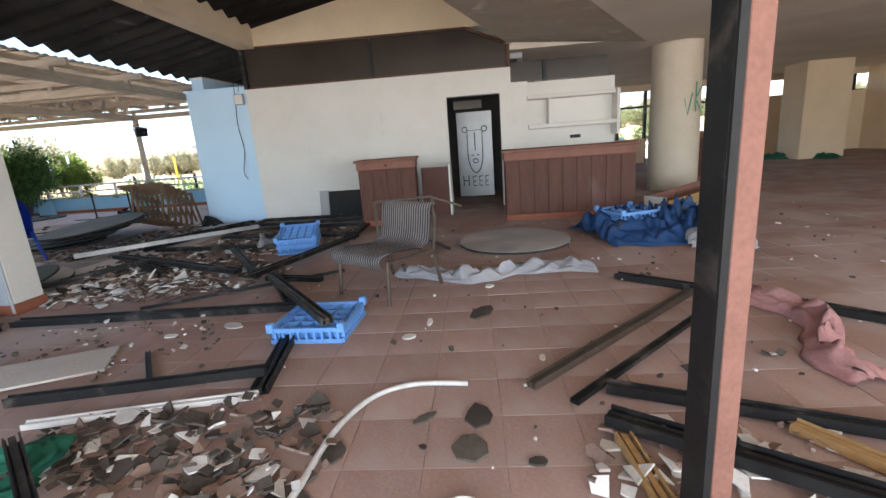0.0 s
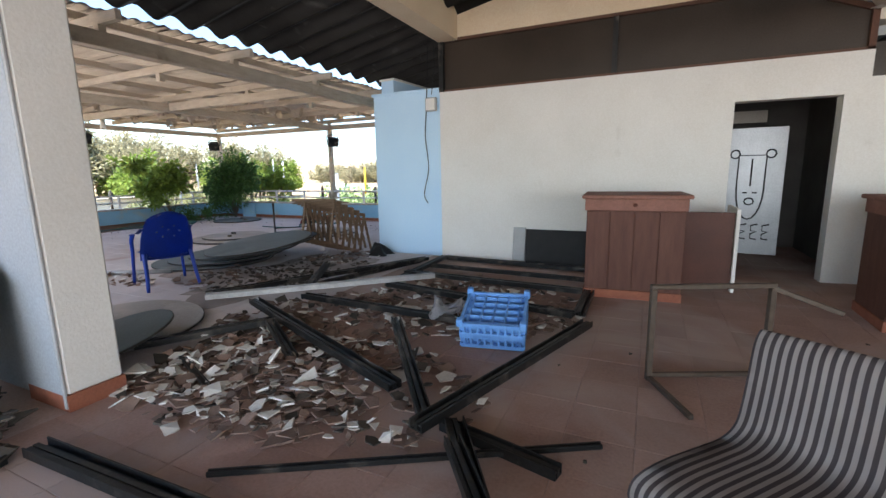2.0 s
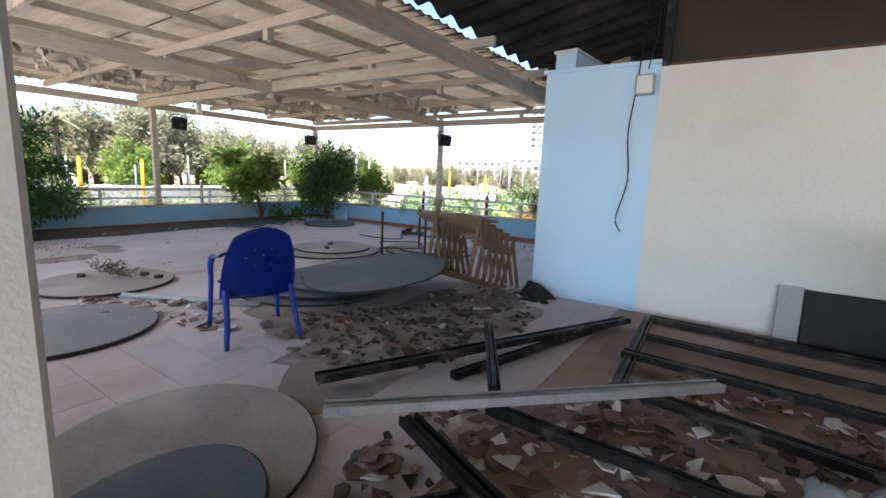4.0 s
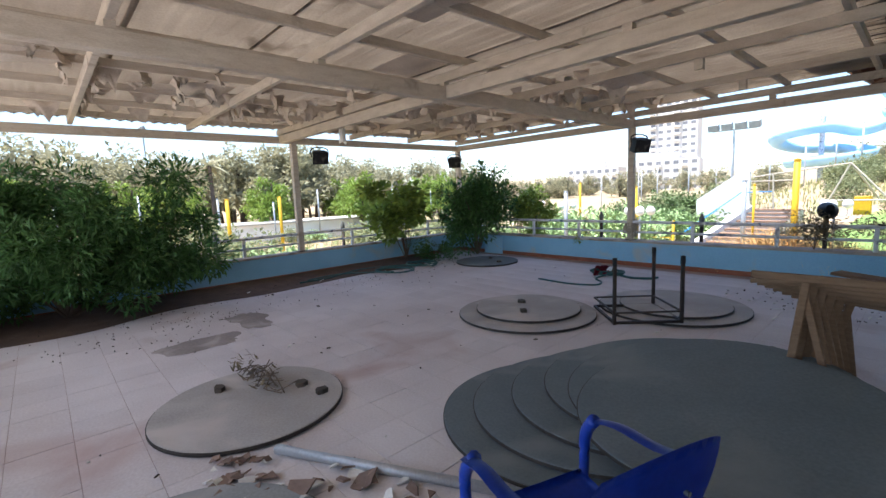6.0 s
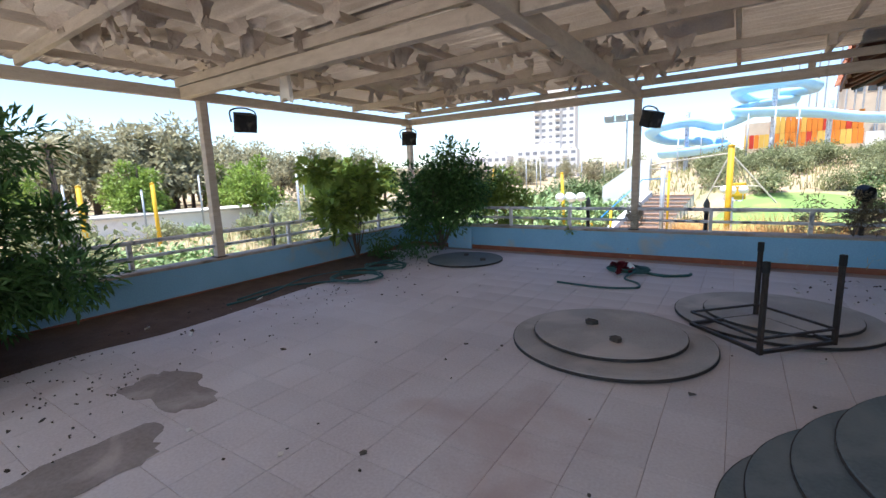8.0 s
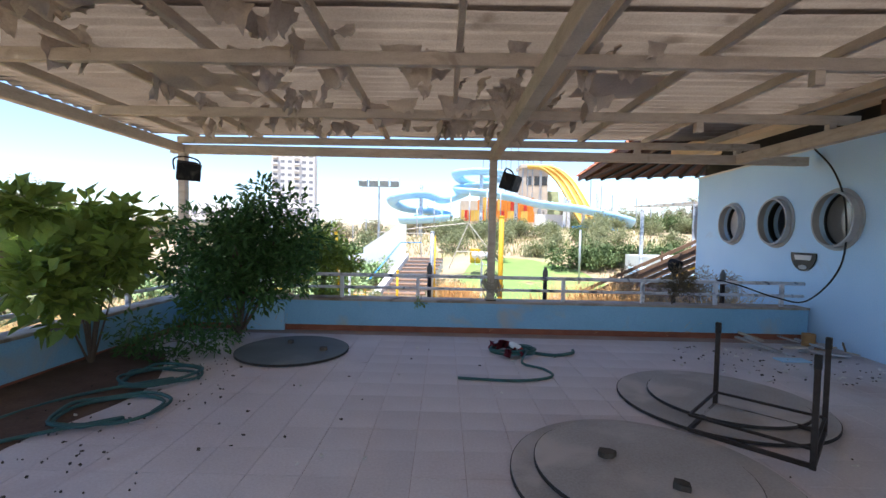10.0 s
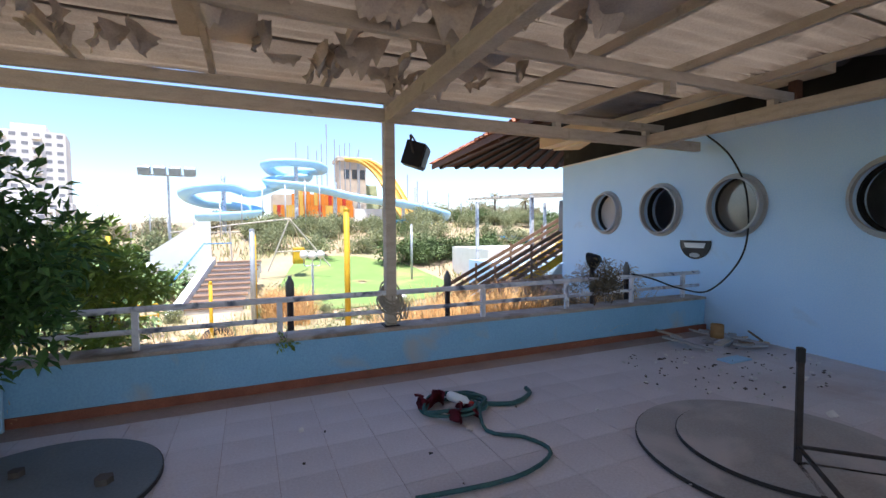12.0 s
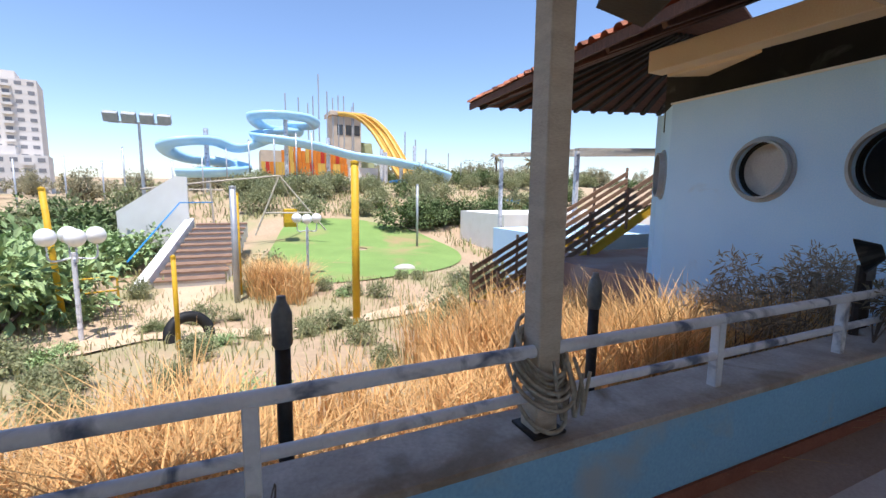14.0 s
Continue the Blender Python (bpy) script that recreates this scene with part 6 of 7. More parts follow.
def dirt_drift():
    bm = B()
    def f(u, v):
        y = lerp(4.5, 12.4, u)
        w = 2.1 * (0.55 + 0.5 * noise.noise(Vector((y * 0.5, 1, 7)))) * (1.3 - 0.7 * u)
        x = WX + 0.03 + w * v
        return (x, y, 0.002 + 0.06 * (1 - v) ** 2 * (1 + 0.5 * noise.noise(Vector((x * 3, y * 3, 2)))))
    sheet(bm, f, 60, 10)
    return single("soil_drift", bm, M_SOIL, "dark soil and leaf litter drifted along the parapet", "soil", kind="stuff", smooth=True)


M_ASH = mat("sooty_dust", (0.34, 0.3, 0.285), (0.24, 0.21, 0.195), 0.95, scale=3, fine=40, bump=0.4, dirt=(0.44, 0.39, 0.37), dirt_scale=3, dirt_at=0.56)
def dust_patch(cx, cy, rx_, ry_, seed):
    n = 40
    def f(u, v):
        a = u * math.tau
        k = v * (0.8 + 0.4 * noise.noise(Vector((math.cos(a) * 1.6, math.sin(a) * 1.6, seed))) + 0.15 * noise.noise(Vector((math.cos(a) * 6, math.sin(a) * 6, seed))))
        return (cx + rx_ * k * math.cos(a), cy + ry_ * k * math.sin(a), 0.002 + 0.008 * (1 - v))
    single("dust_drift", sheet(B(), f, n, 6), M_ASH, "sooty dust and grit on the terrace tiles", "dust", kind="stuff", smooth=True)


dust_patch(-7.0, 7.9, 0.9, 1.9, 3)
dust_patch(-7.9, 7.2, 1.1, 0.6, 5)
dust_patch(-12.6, 6.6, 0.35, 0.5, 8)
dust_patch(-13.2, 7.3, 0.5, 0.3, 9)
M_SOIL = mat("dark_soil", (0.13, 0.085, 0.06), (0.08, 0.05, 0.035), 0.95, scale=5, fine=40, bump=0.5)
dirt_drift()
# ---- outside ----
def lawn():
    bm = B()
    rnd = random.Random(2)
    out = [(-11.2, 29.6), (-8.5, 28.6), (-5.0, 29.4), (-2.5, 31.5), (-1.2, 35), (-1.8, 40), (-5.0, 43.5), (-9.0, 43), (-10.6, 38), (-11.3, 33)]
    pts = smooth_pts([(x, y, 0) for x, y in out], 6, True)
    c = Vector((-6.2, 36, 0))
    rings = []
    for s in [0.05] + [k / 9 for k in range(1, 10)]:
        rings.append([bm.verts.new((p.x * s + c.x * (1 - s), p.y * s + c.y * (1 - s), ground_height(p.x * s + c.x * (1 - s), p.y * s + c.y * (1 - s)) + 0.05)) for p in pts])
    for a, b in zip(rings, rings[1:]):
        for k in range(len(a)):
            j = (k + 1) % len(a)
            bm.faces.new((a[k], a[j], b[j], b[k]))
    return single("lawn", bm, M_LAWN, "green lawn with bare earthy patches", "lawn", kind="structure", smooth=True)


lawn()


def path_strip():
    bm = B()
    c = smooth_pts([(-22, 20.0, 0), (-17, 22.5, 0), (-14.2, 25, 0), (-13.9, 29.8, 0)], 10)
    d = smooth_pts([(-14.5, 24.5, 0), (-12, 23.2, 0), (-9, 23.6, 0), (-6, 24.8, 0)], 10)
    for line, w in ((c, 1.6), (d, 1.1)):
        prev = None
        for i, p in enumerate(line):
            t = (line[min(i + 1, len(line) - 1)] - line[max(i - 1, 0)]).normalized()
            s = Vector((-t.y, t.x, 0)) * w / 2 * (1 + 0.2 * noise.noise(p))
            row = [bm.verts.new((q.x, q.y, ground_height(q.x, q.y) + 0.05)) for q in (p - s, p, p + s)]
            if prev:
                bm.faces.new((prev[0], row[0], row[1], prev[1]))
                bm.faces.new((prev[1], row[1], row[2], prev[2]))
            prev = row
    return single("path", bm, M_SAND, "trodden sandy path between the weeds", "path", kind="structure", smooth=True)


M_SAND = mat("sandy_path", (0.62, 0.46, 0.3), (0.5, 0.36, 0.23), 0.95, scale=0.8, fine=20, bump=0.3)
path_strip()


def blades(name, material, label, areas, n, h, seed, lean=0.5, wide=0.006):
    rnd = random.Random(seed)
    verts, faces = [], []
    for k in range(n):
        x0, x1, y0, y1 = areas[rnd.randrange(len(areas))]
        x, y = rnd.uniform(x0, x1), rnd.uniform(y0, y1)
        cl = noise.noise(Vector((x * 0.9, y * 0.9, seed)))
        if rnd.random() > 0.65 + cl * 0.9:
            continue
        z = ground_height(x, y) - 0.03
        L = h * rnd.uniform(0.5, 1.25) * (0.9 + 0.5 * cl)
        a = rnd.uniform(0, math.tau)
        dx, dy = math.cos(a) * lean * L * rnd.random(), math.sin(a) * lean * L * rnd.random()
        px, py = -math.sin(a) * wide, math.cos(a) * wide
        b = len(verts)
        verts += [(x - px, y - py, z), (x + px, y + py, z), (x + dx * 0.4 + px, y + dy * 0.4 + py, z + L * 0.65), (x + dx * 0.4 - px, y + dy * 0.4 - py, z + L * 0.65), (x + dx * 1.2, y + dy * 1.2, z + L * 0.95)]
        faces += [(b, b + 1, b + 2, b + 3), (b + 3, b + 2, b + 4)]
    me = bpy.data.meshes.new(name)
    me.from_pydata(verts, [], faces)
    me.materials.append(material)
    return tagged(new(name, me), label, "grass", kind="stuff")


blades("dry_grass", M_STRAW, "tall golden dry grass below the terrace", [(-20, -6.6, 14.1, 15.6), (-20, -7.5, 14.1, 17.0)], 40000, 0.72, 3, 0.9, 0.006)
blades("dry_grass", M_STRAW, "dry grass tufts among the weeds", [(-11.9, -10.9, 26.2, 28.6), (-11.6, -10.5, 25.6, 27.6), (-12.1, -11.2, 27, 29.2), (-11.2, -10.2, 26.8, 28.0)], 2200, 1.15, 5, 1.0, 0.01)
blades("dry_grass", M_STRAW, "dry grass along the blue wall", [(-10.2, -6.5, 14.6, 18.5), (-9.4, -6.6, 14.4, 16.5)], 16000, 1.05, 6, 0.6, 0.006)
blades("weeds", M_WEED, "grey-green weeds on the open ground", [(-24, -4, 17, 29), (-34, -17, 12, 30)], 20000, 0.32, 7, 0.8, 0.01)
blades("weeds", M_WEED, "weeds on the hillside", [(-30, -12, 30, 60), (-1, 12, 30, 60), (-12, 0, 44, 62)], 16000, 0.5, 8, 0.8, 0.03)
blades("weeds", M_WEED, "weeds west of the terrace", [(-45, -17, -5, 30)], 16000, 0.5, 9, 0.8, 0.018)

# shrubs over the hillside: a few shapes, many copies
def wild_shrub(seed, material, label, n=1500, size=0.16):
    return shrub("wild_shrub", label, (0, 0, 0), clumps(0, 0, 0.7, 1.1, 1.1, 0.55, 16, seed, 0.5), n, size, seed, material, 6, 0.5, 0.03)


M_HEDGE = mat("dark_hedge_leaf", (0.15, 0.2, 0.07), (0.08, 0.12, 0.04), 0.7, scale=1.5, tint=0.4, bump=0)
M_FEATHER = mat("feathery_green_leaf", (0.34, 0.44, 0.2), (0.22, 0.31, 0.12), 0.7, scale=1.5, tint=0.3, bump=0)
PROTO = [wild_shrub(21, M_SHRUB, "grey-green wild shrub on the slope"), wild_shrub(22, M_HEDGE, "dark green dense shrub on the slope"), wild_shrub(23, M_FEATHER, "feathery light green tamarisk shrub")]
for p in PROTO:
    p["group"] = "wild shrubs"
used = [False] * 3
def plant(kind, x, y, s):
    m = pose(x, y, ground_height(x, y) - 0.05, 0, 0, random.uniform(0, 360))
    ob = PROTO[kind]
    if used[kind]:
        ob = copy_thing(PROTO[kind], m)
    used[kind] = True
    ob.matrix_basis = m @ Matrix.Diagonal((s, s, s * random.uniform(0.8, 1.15), 1))
    return ob


random.seed(77)
for k in range(46):
    plant(random.choice((0, 0, 0, 1)), random.uniform(-14, 22), random.uniform(43, 58), random.uniform(0.8, 1.3))
for x in range(-2, 9):
    plant(1, x + random.uniform(-0.3, 0.3), 42 + random.uniform(-0.8, 0.8) - 0.3 * abs(x - 2), random.uniform(1.1, 1.5))
for k in range(20):
    plant(2, random.uniform(-24, -16.0), random.uniform(25.5, 35), random.uniform(1.0, 1.9))
for k in range(14):
    plant(random.choice((0, 1)), random.uniform(-26, -16), random.uniform(36, 50), random.uniform(1.2, 2.0))
for k in range(26):
    plant(random.choice((0, 2)), random.uniform(-48, -24), random.uniform(-2, 34), random.uniform(0.9, 1.7))
for x, y, s in ((-6.4, 22.4, 0.8), (-8.0, 21.6, 0.5), (-11.4, 30.0, 0.8), (-16.0, 21.5, 0.45), (-11.0, 22.0, 0.35), (-8.3, 26.0, 0.4), (-5.0, 26.5, 0.5), (-13.0, 21.0, 0.35)):
    plant(0, x, y, s)


for k in range(60):
    plant(random.choice((0, 0, 2)), random.uniform(-20, -4), random.uniform(17.5, 29), random.uniform(0.18, 0.42))
for k in range(40):
    plant(random.choice((0, 1)), random.uniform(4, 48), random.uniform(56, 90), random.uniform(1.0, 1.8))


def tree(x, y, h, seed, material=None):
    z = ground_height(x, y)
    t = thing("tree", "tall dusty grey-green tree in the distance", "tree", (x, y, z), group="distant trees")
    bm = B()
    rnd = random.Random(seed)
    tube(bm, smooth_pts([(0, 0, 0), (0.1, 0.1, h * 0.3), (-0.1, 0, h * 0.6), (0, 0.1, h * 0.8)], 4), 0.03 * h, 7, r_end=0.01 * h)
    cl = clumps(0, 0, h * 0.58, h * 0.42, h * 0.42, h * 0.36, 20, seed, h * 0.13)
    for c, r in cl[:8]:
        tube(bm, [(0, 0, h * 0.4), Vector((0, 0, h * 0.4)).lerp(Vector(c), 0.5) + Vector((0, 0, -0.1)), c], 0.012 * h, 5, r_end=0.003 * h)
    part("trunk", bm, M_BARK, t)
    bm = B()
    leaf_cloud(bm, cl, 2200, h * 0.055, seed, width=0.5)
    part("crown", bm, material or M_TREE, t)
    return t


T1, T2, T3 = tree(-62, 22, 9.5, 31), tree(-58, 12, 8, 32), tree(-50, 30, 6, 33, M_LEAFL)
random.seed(5)
for k in range(110):
    x, y = random.uniform(-95, -52), random.uniform(-12, 60)
    copy_thing(random.choice((T1, T2)), pose(x, y, ground_height(x, y), 0, 0, random.uniform(0, 360)))
for k in range(26):
    x, y = random.uniform(-58, -40), random.uniform(-5, 55)
    copy_thing(T3, pose(x, y, ground_height(x, y), 0, 0, random.uniform(0, 360)))
for k in range(90):
    x, y = random.uniform(-130, 110), random.uniform(105, 150)
    copy_thing(T2, pose(x, y, ground_height(x, y) - 2, 0, 0, random.uniform(0, 360)))


def palm(x, y, h, s=1.0):
    z = ground_height(x, y)
    t = thing("palm_tree", "tall palm tree with a shaggy crown", "palm", (x, y, z), group="palms")
    part("trunk", tube(B(), [(0, 0, 0), (0.1, 0, h * 0.5), (0, 0, h)], 0.22 * s, 8, r_end=0.15 * s), M_BARK, t)
    bm = B()
    rnd = random.Random(int(x * 7))
    for k in range(26):
        a, e = rnd.uniform(0, math.tau), rnd.uniform(-0.7, 1.1)
        L = rnd.uniform(1.3, 1.9) * s
        pr = None
        for i in range(7):
            u = i / 6
            r, zz = L * u, h + L * (math.sin(e) * u - 0.5 * u * u)
            w = 0.16 * s * math.sin(math.pi * min(1, 0.15 + u * 0.85))
            p = Vector((r * math.cos(e * 0.6) * math.cos(a), r * math.cos(e * 0.6) * math.sin(a), zz))
            sd = Vector((-math.sin(a), math.cos(a), 0)) * w
            row = [bm.verts.new(p - sd + Vector((0, 0, -w * 0.5))), bm.verts.new(p), bm.verts.new(p + sd + Vector((0, 0, -w * 0.5)))]
            if pr:
                bm.faces.new((pr[0], row[0], row[1], pr[1]))
                bm.faces.new((pr[1], row[1], row[2], pr[2]))
            pr = row
    part("fronds", bm, M_TREE, t)
    return t


palm(-48, 16.5, 6.5)
palm(26, 75, 5, 0.9)
palm(22, 60, 3.2, 0.9)


# stair of broad steps
def garden_stair():
    t = thing("garden_stair", "broad outdoor stair with brown treads and pale risers", "stairs", kind="structure")
    a, b = Vector((-13.9, 30.0, -1.9)), Vector((-12.9, 36.5, -0.2))
    n = 10
    w = 2.2
    for k in range(n):
        p = a.lerp(b, k / n)
        q = a.lerp(b, (k + 1) / n)
        part("riser", box(B(), p.x - w / 2, p.x + w / 2, p.y, q.y + 0.3, p.z - 0.5, q.z - 0.03), M_CONC, t)
        part("tread", box(B(), p.x - w / 2, p.x + w / 2, p.y - 0.03, q.y + 0.02, q.z - 0.03, q.z + 0.02), M_STEP, t)
    bm = B()
    for x in (-w / 2 - 0.2,):
        vs = [(a.x + x, a.y - 0.8, -3.0), (b.x + x, b.y, -3.0), (b.x + x, b.y, 0.05), (a.x + x, a.y - 0.8, -1.75)]
        l = [bm.verts.new(v) for v in vs]
        r = [bm.verts.new((v[0] - 0.35, v[1], v[2])) for v in vs]
        bm.faces.new(l)
        bm.faces.new(r[::-1])
        for k in range(4):
            j = (k + 1) % 4
            bm.faces.new((l[k], r[k], r[j], l[j]))
    part("side_wall", bm, M_WHITE, t, "white side wall")
    part("handrail", tube(B(), [(-15.7, 30.0, -1.0), (-14.7, 36.0, 0.8), (-13.4, 36.8, 0.8)], 0.03, 6), M_SLIDEC, t, "blue handrail")
    return t


garden_stair()
wk = thing("white_ramp_wall", "white triangular wall beside the garden stair", "wall", (-15.0, 36.5, 0))
part("wall_body", prism(B(), [(-2.2, -1.2), (0.6, -1.2), (0.6, 2.0), (0.1, 2.0), (-2.2, 0.4)], -0.15, 0.15), M_WHITE, wk).rotation_euler = (radians(90), 0, 0)


def globe_lamp(x, y, h, globes, s=1.0):
    z = ground_height(x, y)
    t = thing("globe_lamp", "white post lamp with pale glass globes", "street lamp", (x, y, z), group="globe lamps")
    part("pole", tube(B(), [(0, 0, 0), (0, 0, h - 0.35)], 0.05 * s, 8), M_RAIL, t)
    for k in range(globes):
        a = k * math.tau / globes + 0.4
        p = (0.42 * s * math.cos(a), 0.42 * s * math.sin(a), h)
        arm = part("arm", tube(B(), smooth_pts([(0, 0, h - 0.45), (p[0] * 0.9, p[1] * 0.9, h - 0.5), (p[0], p[1], h - 0.2)], 4), 0.022, 6), M_RAIL, t)
        part("globe", lathe(B(), [(0.19 * s * math.sin(math.pi * j / 10), -0.19 * s * math.cos(math.pi * j / 10)) for j in range(11)], 18, p), M_LAMPW, arm, "white glass globe", True)
    return t


globe_lamp(-15.5, 24.2, 2.35, 4)
globe_lamp(-9.9, 30.0, 2.3, 3)
globe_lamp(-22, 29, 2.4, 3)
globe_lamp(-27, 33, 2.4, 3)


def pole(x, y, h, r, material, label, name="pole", lean=0):
    z = ground_height(x, y)
    t = thing(name, label, "pole", (x, y, z - 0.05), group=name + "s", ry=lean)
    part("shaft", tube(B(), [(0, 0, 0), (0, 0, h)], r, 10), material, t, smooth=True)
    part("cap", lathe(B(), [(r * 1.1, h - 0.02), (r * 1.1, h + 0.03), (0, h + 0.06)], 10), material, t)
    return t


pole(-9.95, 22.0, 3.75, 0.085, M_YELLOW, "thick yellow painted steel pole", "yellow_pole")
pole(-12.4, 26.9, 3.5, 0.09, M_GALV, "grey steel pole with flaking paint")
pole(-16.3, 26.0, 3.4, 0.07, M_YELLOW, "yellow painted steel pole", "yellow_pole", -3)
pole(-13.45, 22.3, 1.9, 0.045, M_YELLOW, "short yellow painted post", "yellow_pole")
pole(-12.3, 28.0, 3.3, 0.05, M_YELLOW, "yellow painted steel pole", "yellow_pole")
pole(-18.6, 23.5, 3.3, 0.09, M_GALV, "plain grey galvanised steel pole")
pole(-3.0, 36.0, 3.6, 0.07, M_GALV, "grey steel pole by the hedge")
pole(-30, 22, 4.0, 0.06, M_GALV, "plain grey galvanised steel pole")
pole(-26, 27, 4.2, 0.06, M_GALV, "plain grey galvanised steel pole")
pole(-33, 16, 3.6, 0.09, M_YELLOW, "yellow painted steel pole", "yellow_pole")
pole(-31, 12.5, 3.6, 0.09, M_YELLOW, "yellow painted steel pole", "yellow_pole")
pole(-24, 34, 3.8, 0.08, M_YELLOW, "yellow painted steel pole", "yellow_pole")
for k in range(16):
    pole(-34 + k * 1.9, 56 + 3 * math.sin(k * 1.3), random.uniform(3.5, 5.5), 0.06, M_GALV, "thin fence pole in the distance", "fence_pole")
for k in range(10):
    pole(-40 - 1.0 * (k % 3), 2 + k * 4.2, random.uniform(3.0, 5.0), 0.06, M_GALV, "thin fence pole in the distance", "fence_pole")


def flood_mast(x, y, h, s=1.0):
    z = ground_height(x, y)
    t = thing("flood_light", "tall floodlight mast with a row of lamps", "flood light", (x, y, z), group="flood lights")
    part("mast", tube(B(), [(0, 0, 0), (0, 0, h)], 0.11 * s, 8, r_end=0.07 * s), M_GALV, t)
    part("cross_arm", bar(B(), (-1.5 * s, 0, h), (1.5 * s, 0, h), 0.1, 0.1), M_GALV, t)
    for k in range(4):
        x0 = (-1.35 + 0.9 * k) * s
        part("lamp_head", box(B(), x0 - 0.36 * s, x0 + 0.36 * s, -0.25, 0.2, 0.05, 0.6 * s, pose(0, 0, h, 25, 0, 0), 0.03), M_GREY, t)
    return t


flood_mast(-17.5, 45, 6.4)
flood_mast(-72, 16, 12, 1.2)


def bollard(x, y, top):
    z = ground_height(x, y)
    t = thing("bollard_lamp", "grey metal bollard lamp standing in the dry grass", "bollard", (x, y, z), group="bollard lamps")
    h = top - z
    part("post", tube(B(), [(0, 0, 0), (0, 0, h - 0.22)], 0.035, 10), M_STEEL, t, smooth=True)
    part("head", lathe(B(), [(0.035, h - 0.24), (0.046, h - 0.22), (0.046, h - 0.08), (0.035, h - 0.05), (0.02, h - 0.02), (0.02, h), (0, h)], 14), M_GREYDARK, t, smooth=True)
    return t


M_GREYDARK = mat("dull_grey_metal", (0.2, 0.2, 0.19), (0.14, 0.14, 0.13), 0.6, 0.4, scale=10)
for x, y, top in ((-12.1, 14.5, 0.98), (-10.15, 14.6, 0.94), (-7.35, 14.3, 0.98), (-16.4, 10.6, 0.98), (-16.5, 7.9, 0.98), (-13.9, 14.6, 0.98)):
    bollard(x, y, top)
sp = thing("spot_lamp", "round black spotlight on a stand at the railing", "spotlight", (-8.3, 13.98, 0.475))
part("stand", tube(B(), [(0, 0, 0), (0, 0, 0.5)], 0.03, 8), M_STEEL, sp)
part("head", lathe(B(), [(0, 0.08), (0.05, 0.08), (0.12, -0.03), (0.13, -0.05), (0.12, -0.05)], 20), M_FRAME, sp).matrix_basis = pose(0.02, -0.02, 0.58, 70, 0, 20)
part("lens", lathe(B(), [(0, -0.045), (0.118, -0.045), (0, -0.048)], 20), M_GALV, sp, "pale lens").matrix_basis = pose(0.02, -0.02, 0.58, 70, 0, 20)
ty = thing("tyre", "half-buried black tyre on the sandy path", "tyre", (-13.35, 23.3, ground_height(-13.35, 23.3) + 0.12), 20, rx=70)
part("tread", lathe(B(), [(0.4 + 0.12 * math.cos(a), 0.12 * math.sin(a)) for a in [j * math.tau / 10 for j in range(11)]], 24), M_BLACK, ty, smooth=True)
for x, y in ((-5.7, 30.6), (-4.4, 27.5)):
    ob = single("boulder", sheet(B(), lambda u, v: (0.5 * math.cos(u * math.tau) * math.sin(math.pi * v), 0.35 * math.sin(u * math.tau) * math.sin(math.pi * v), -0.2 * math.cos(math.pi * v)), 14, 8), M_CONC, "pale flat boulder on the ground", "rock", "rocks", smooth=True)
    ob.matrix_basis = pose(x, y, ground_height(x, y) + 0.05)
yf = thing("yellow_fence", "low yellow tubular fence by the path", "fence", (0, 0, 0))
for k in range(7):
    x, y = -20 + k * 0.75, 25.5 + 0.35 * k
    part("fence_post", tube(B(), [(x, y, ground_height(x, y)), (x, y, ground_height(x, y) + 0.9)], 0.03, 6), M_YELLOW, yf)
for h in (0.5, 0.9):
    part("fence_rail", tube(B(), [(-20 + k * 0.75, 25.5 + 0.35 * k, ground_height(-20 + k * 0.75, 25.5 + 0.35 * k) + h) for k in range(7)], 0.028, 6), M_YELLOW, yf)
cf = thing("jungle_gym", "bare white steel climbing frame on the slope", "frame", (0, 0, 0))
for a, b in (((-11.5, 38, -1), (-10.2, 38, 2.2)), ((-10.2, 38, 2.2), (-7.8, 38, -0.8)), ((-10.2, 38, 2.2), (-13.5, 37.5, 1.8)), ((-13.5, 37.5, 1.8), (-16.5, 38, 1.4)), ((-10.2, 38, 2.2), (-9.0, 40, 0)), ((-13.5, 37.5, 1.8), (-13.4, 37.5, -0.8)), ((-16.5, 38, 1.4), (-13.0, 40, 1.4)), ((-11.0, 38, 0.2), (-8.6, 38, 0.2))):
    part("strut", tube(B(), [a, b], 0.05, 6), M_TIMBER, cf)
part("yellow_bin", box(B(), -10.0, -9.3, 38.2, 38.8, -0.6, 0.4, bevel=0.03), M_YELLOW, cf, "yellow box")


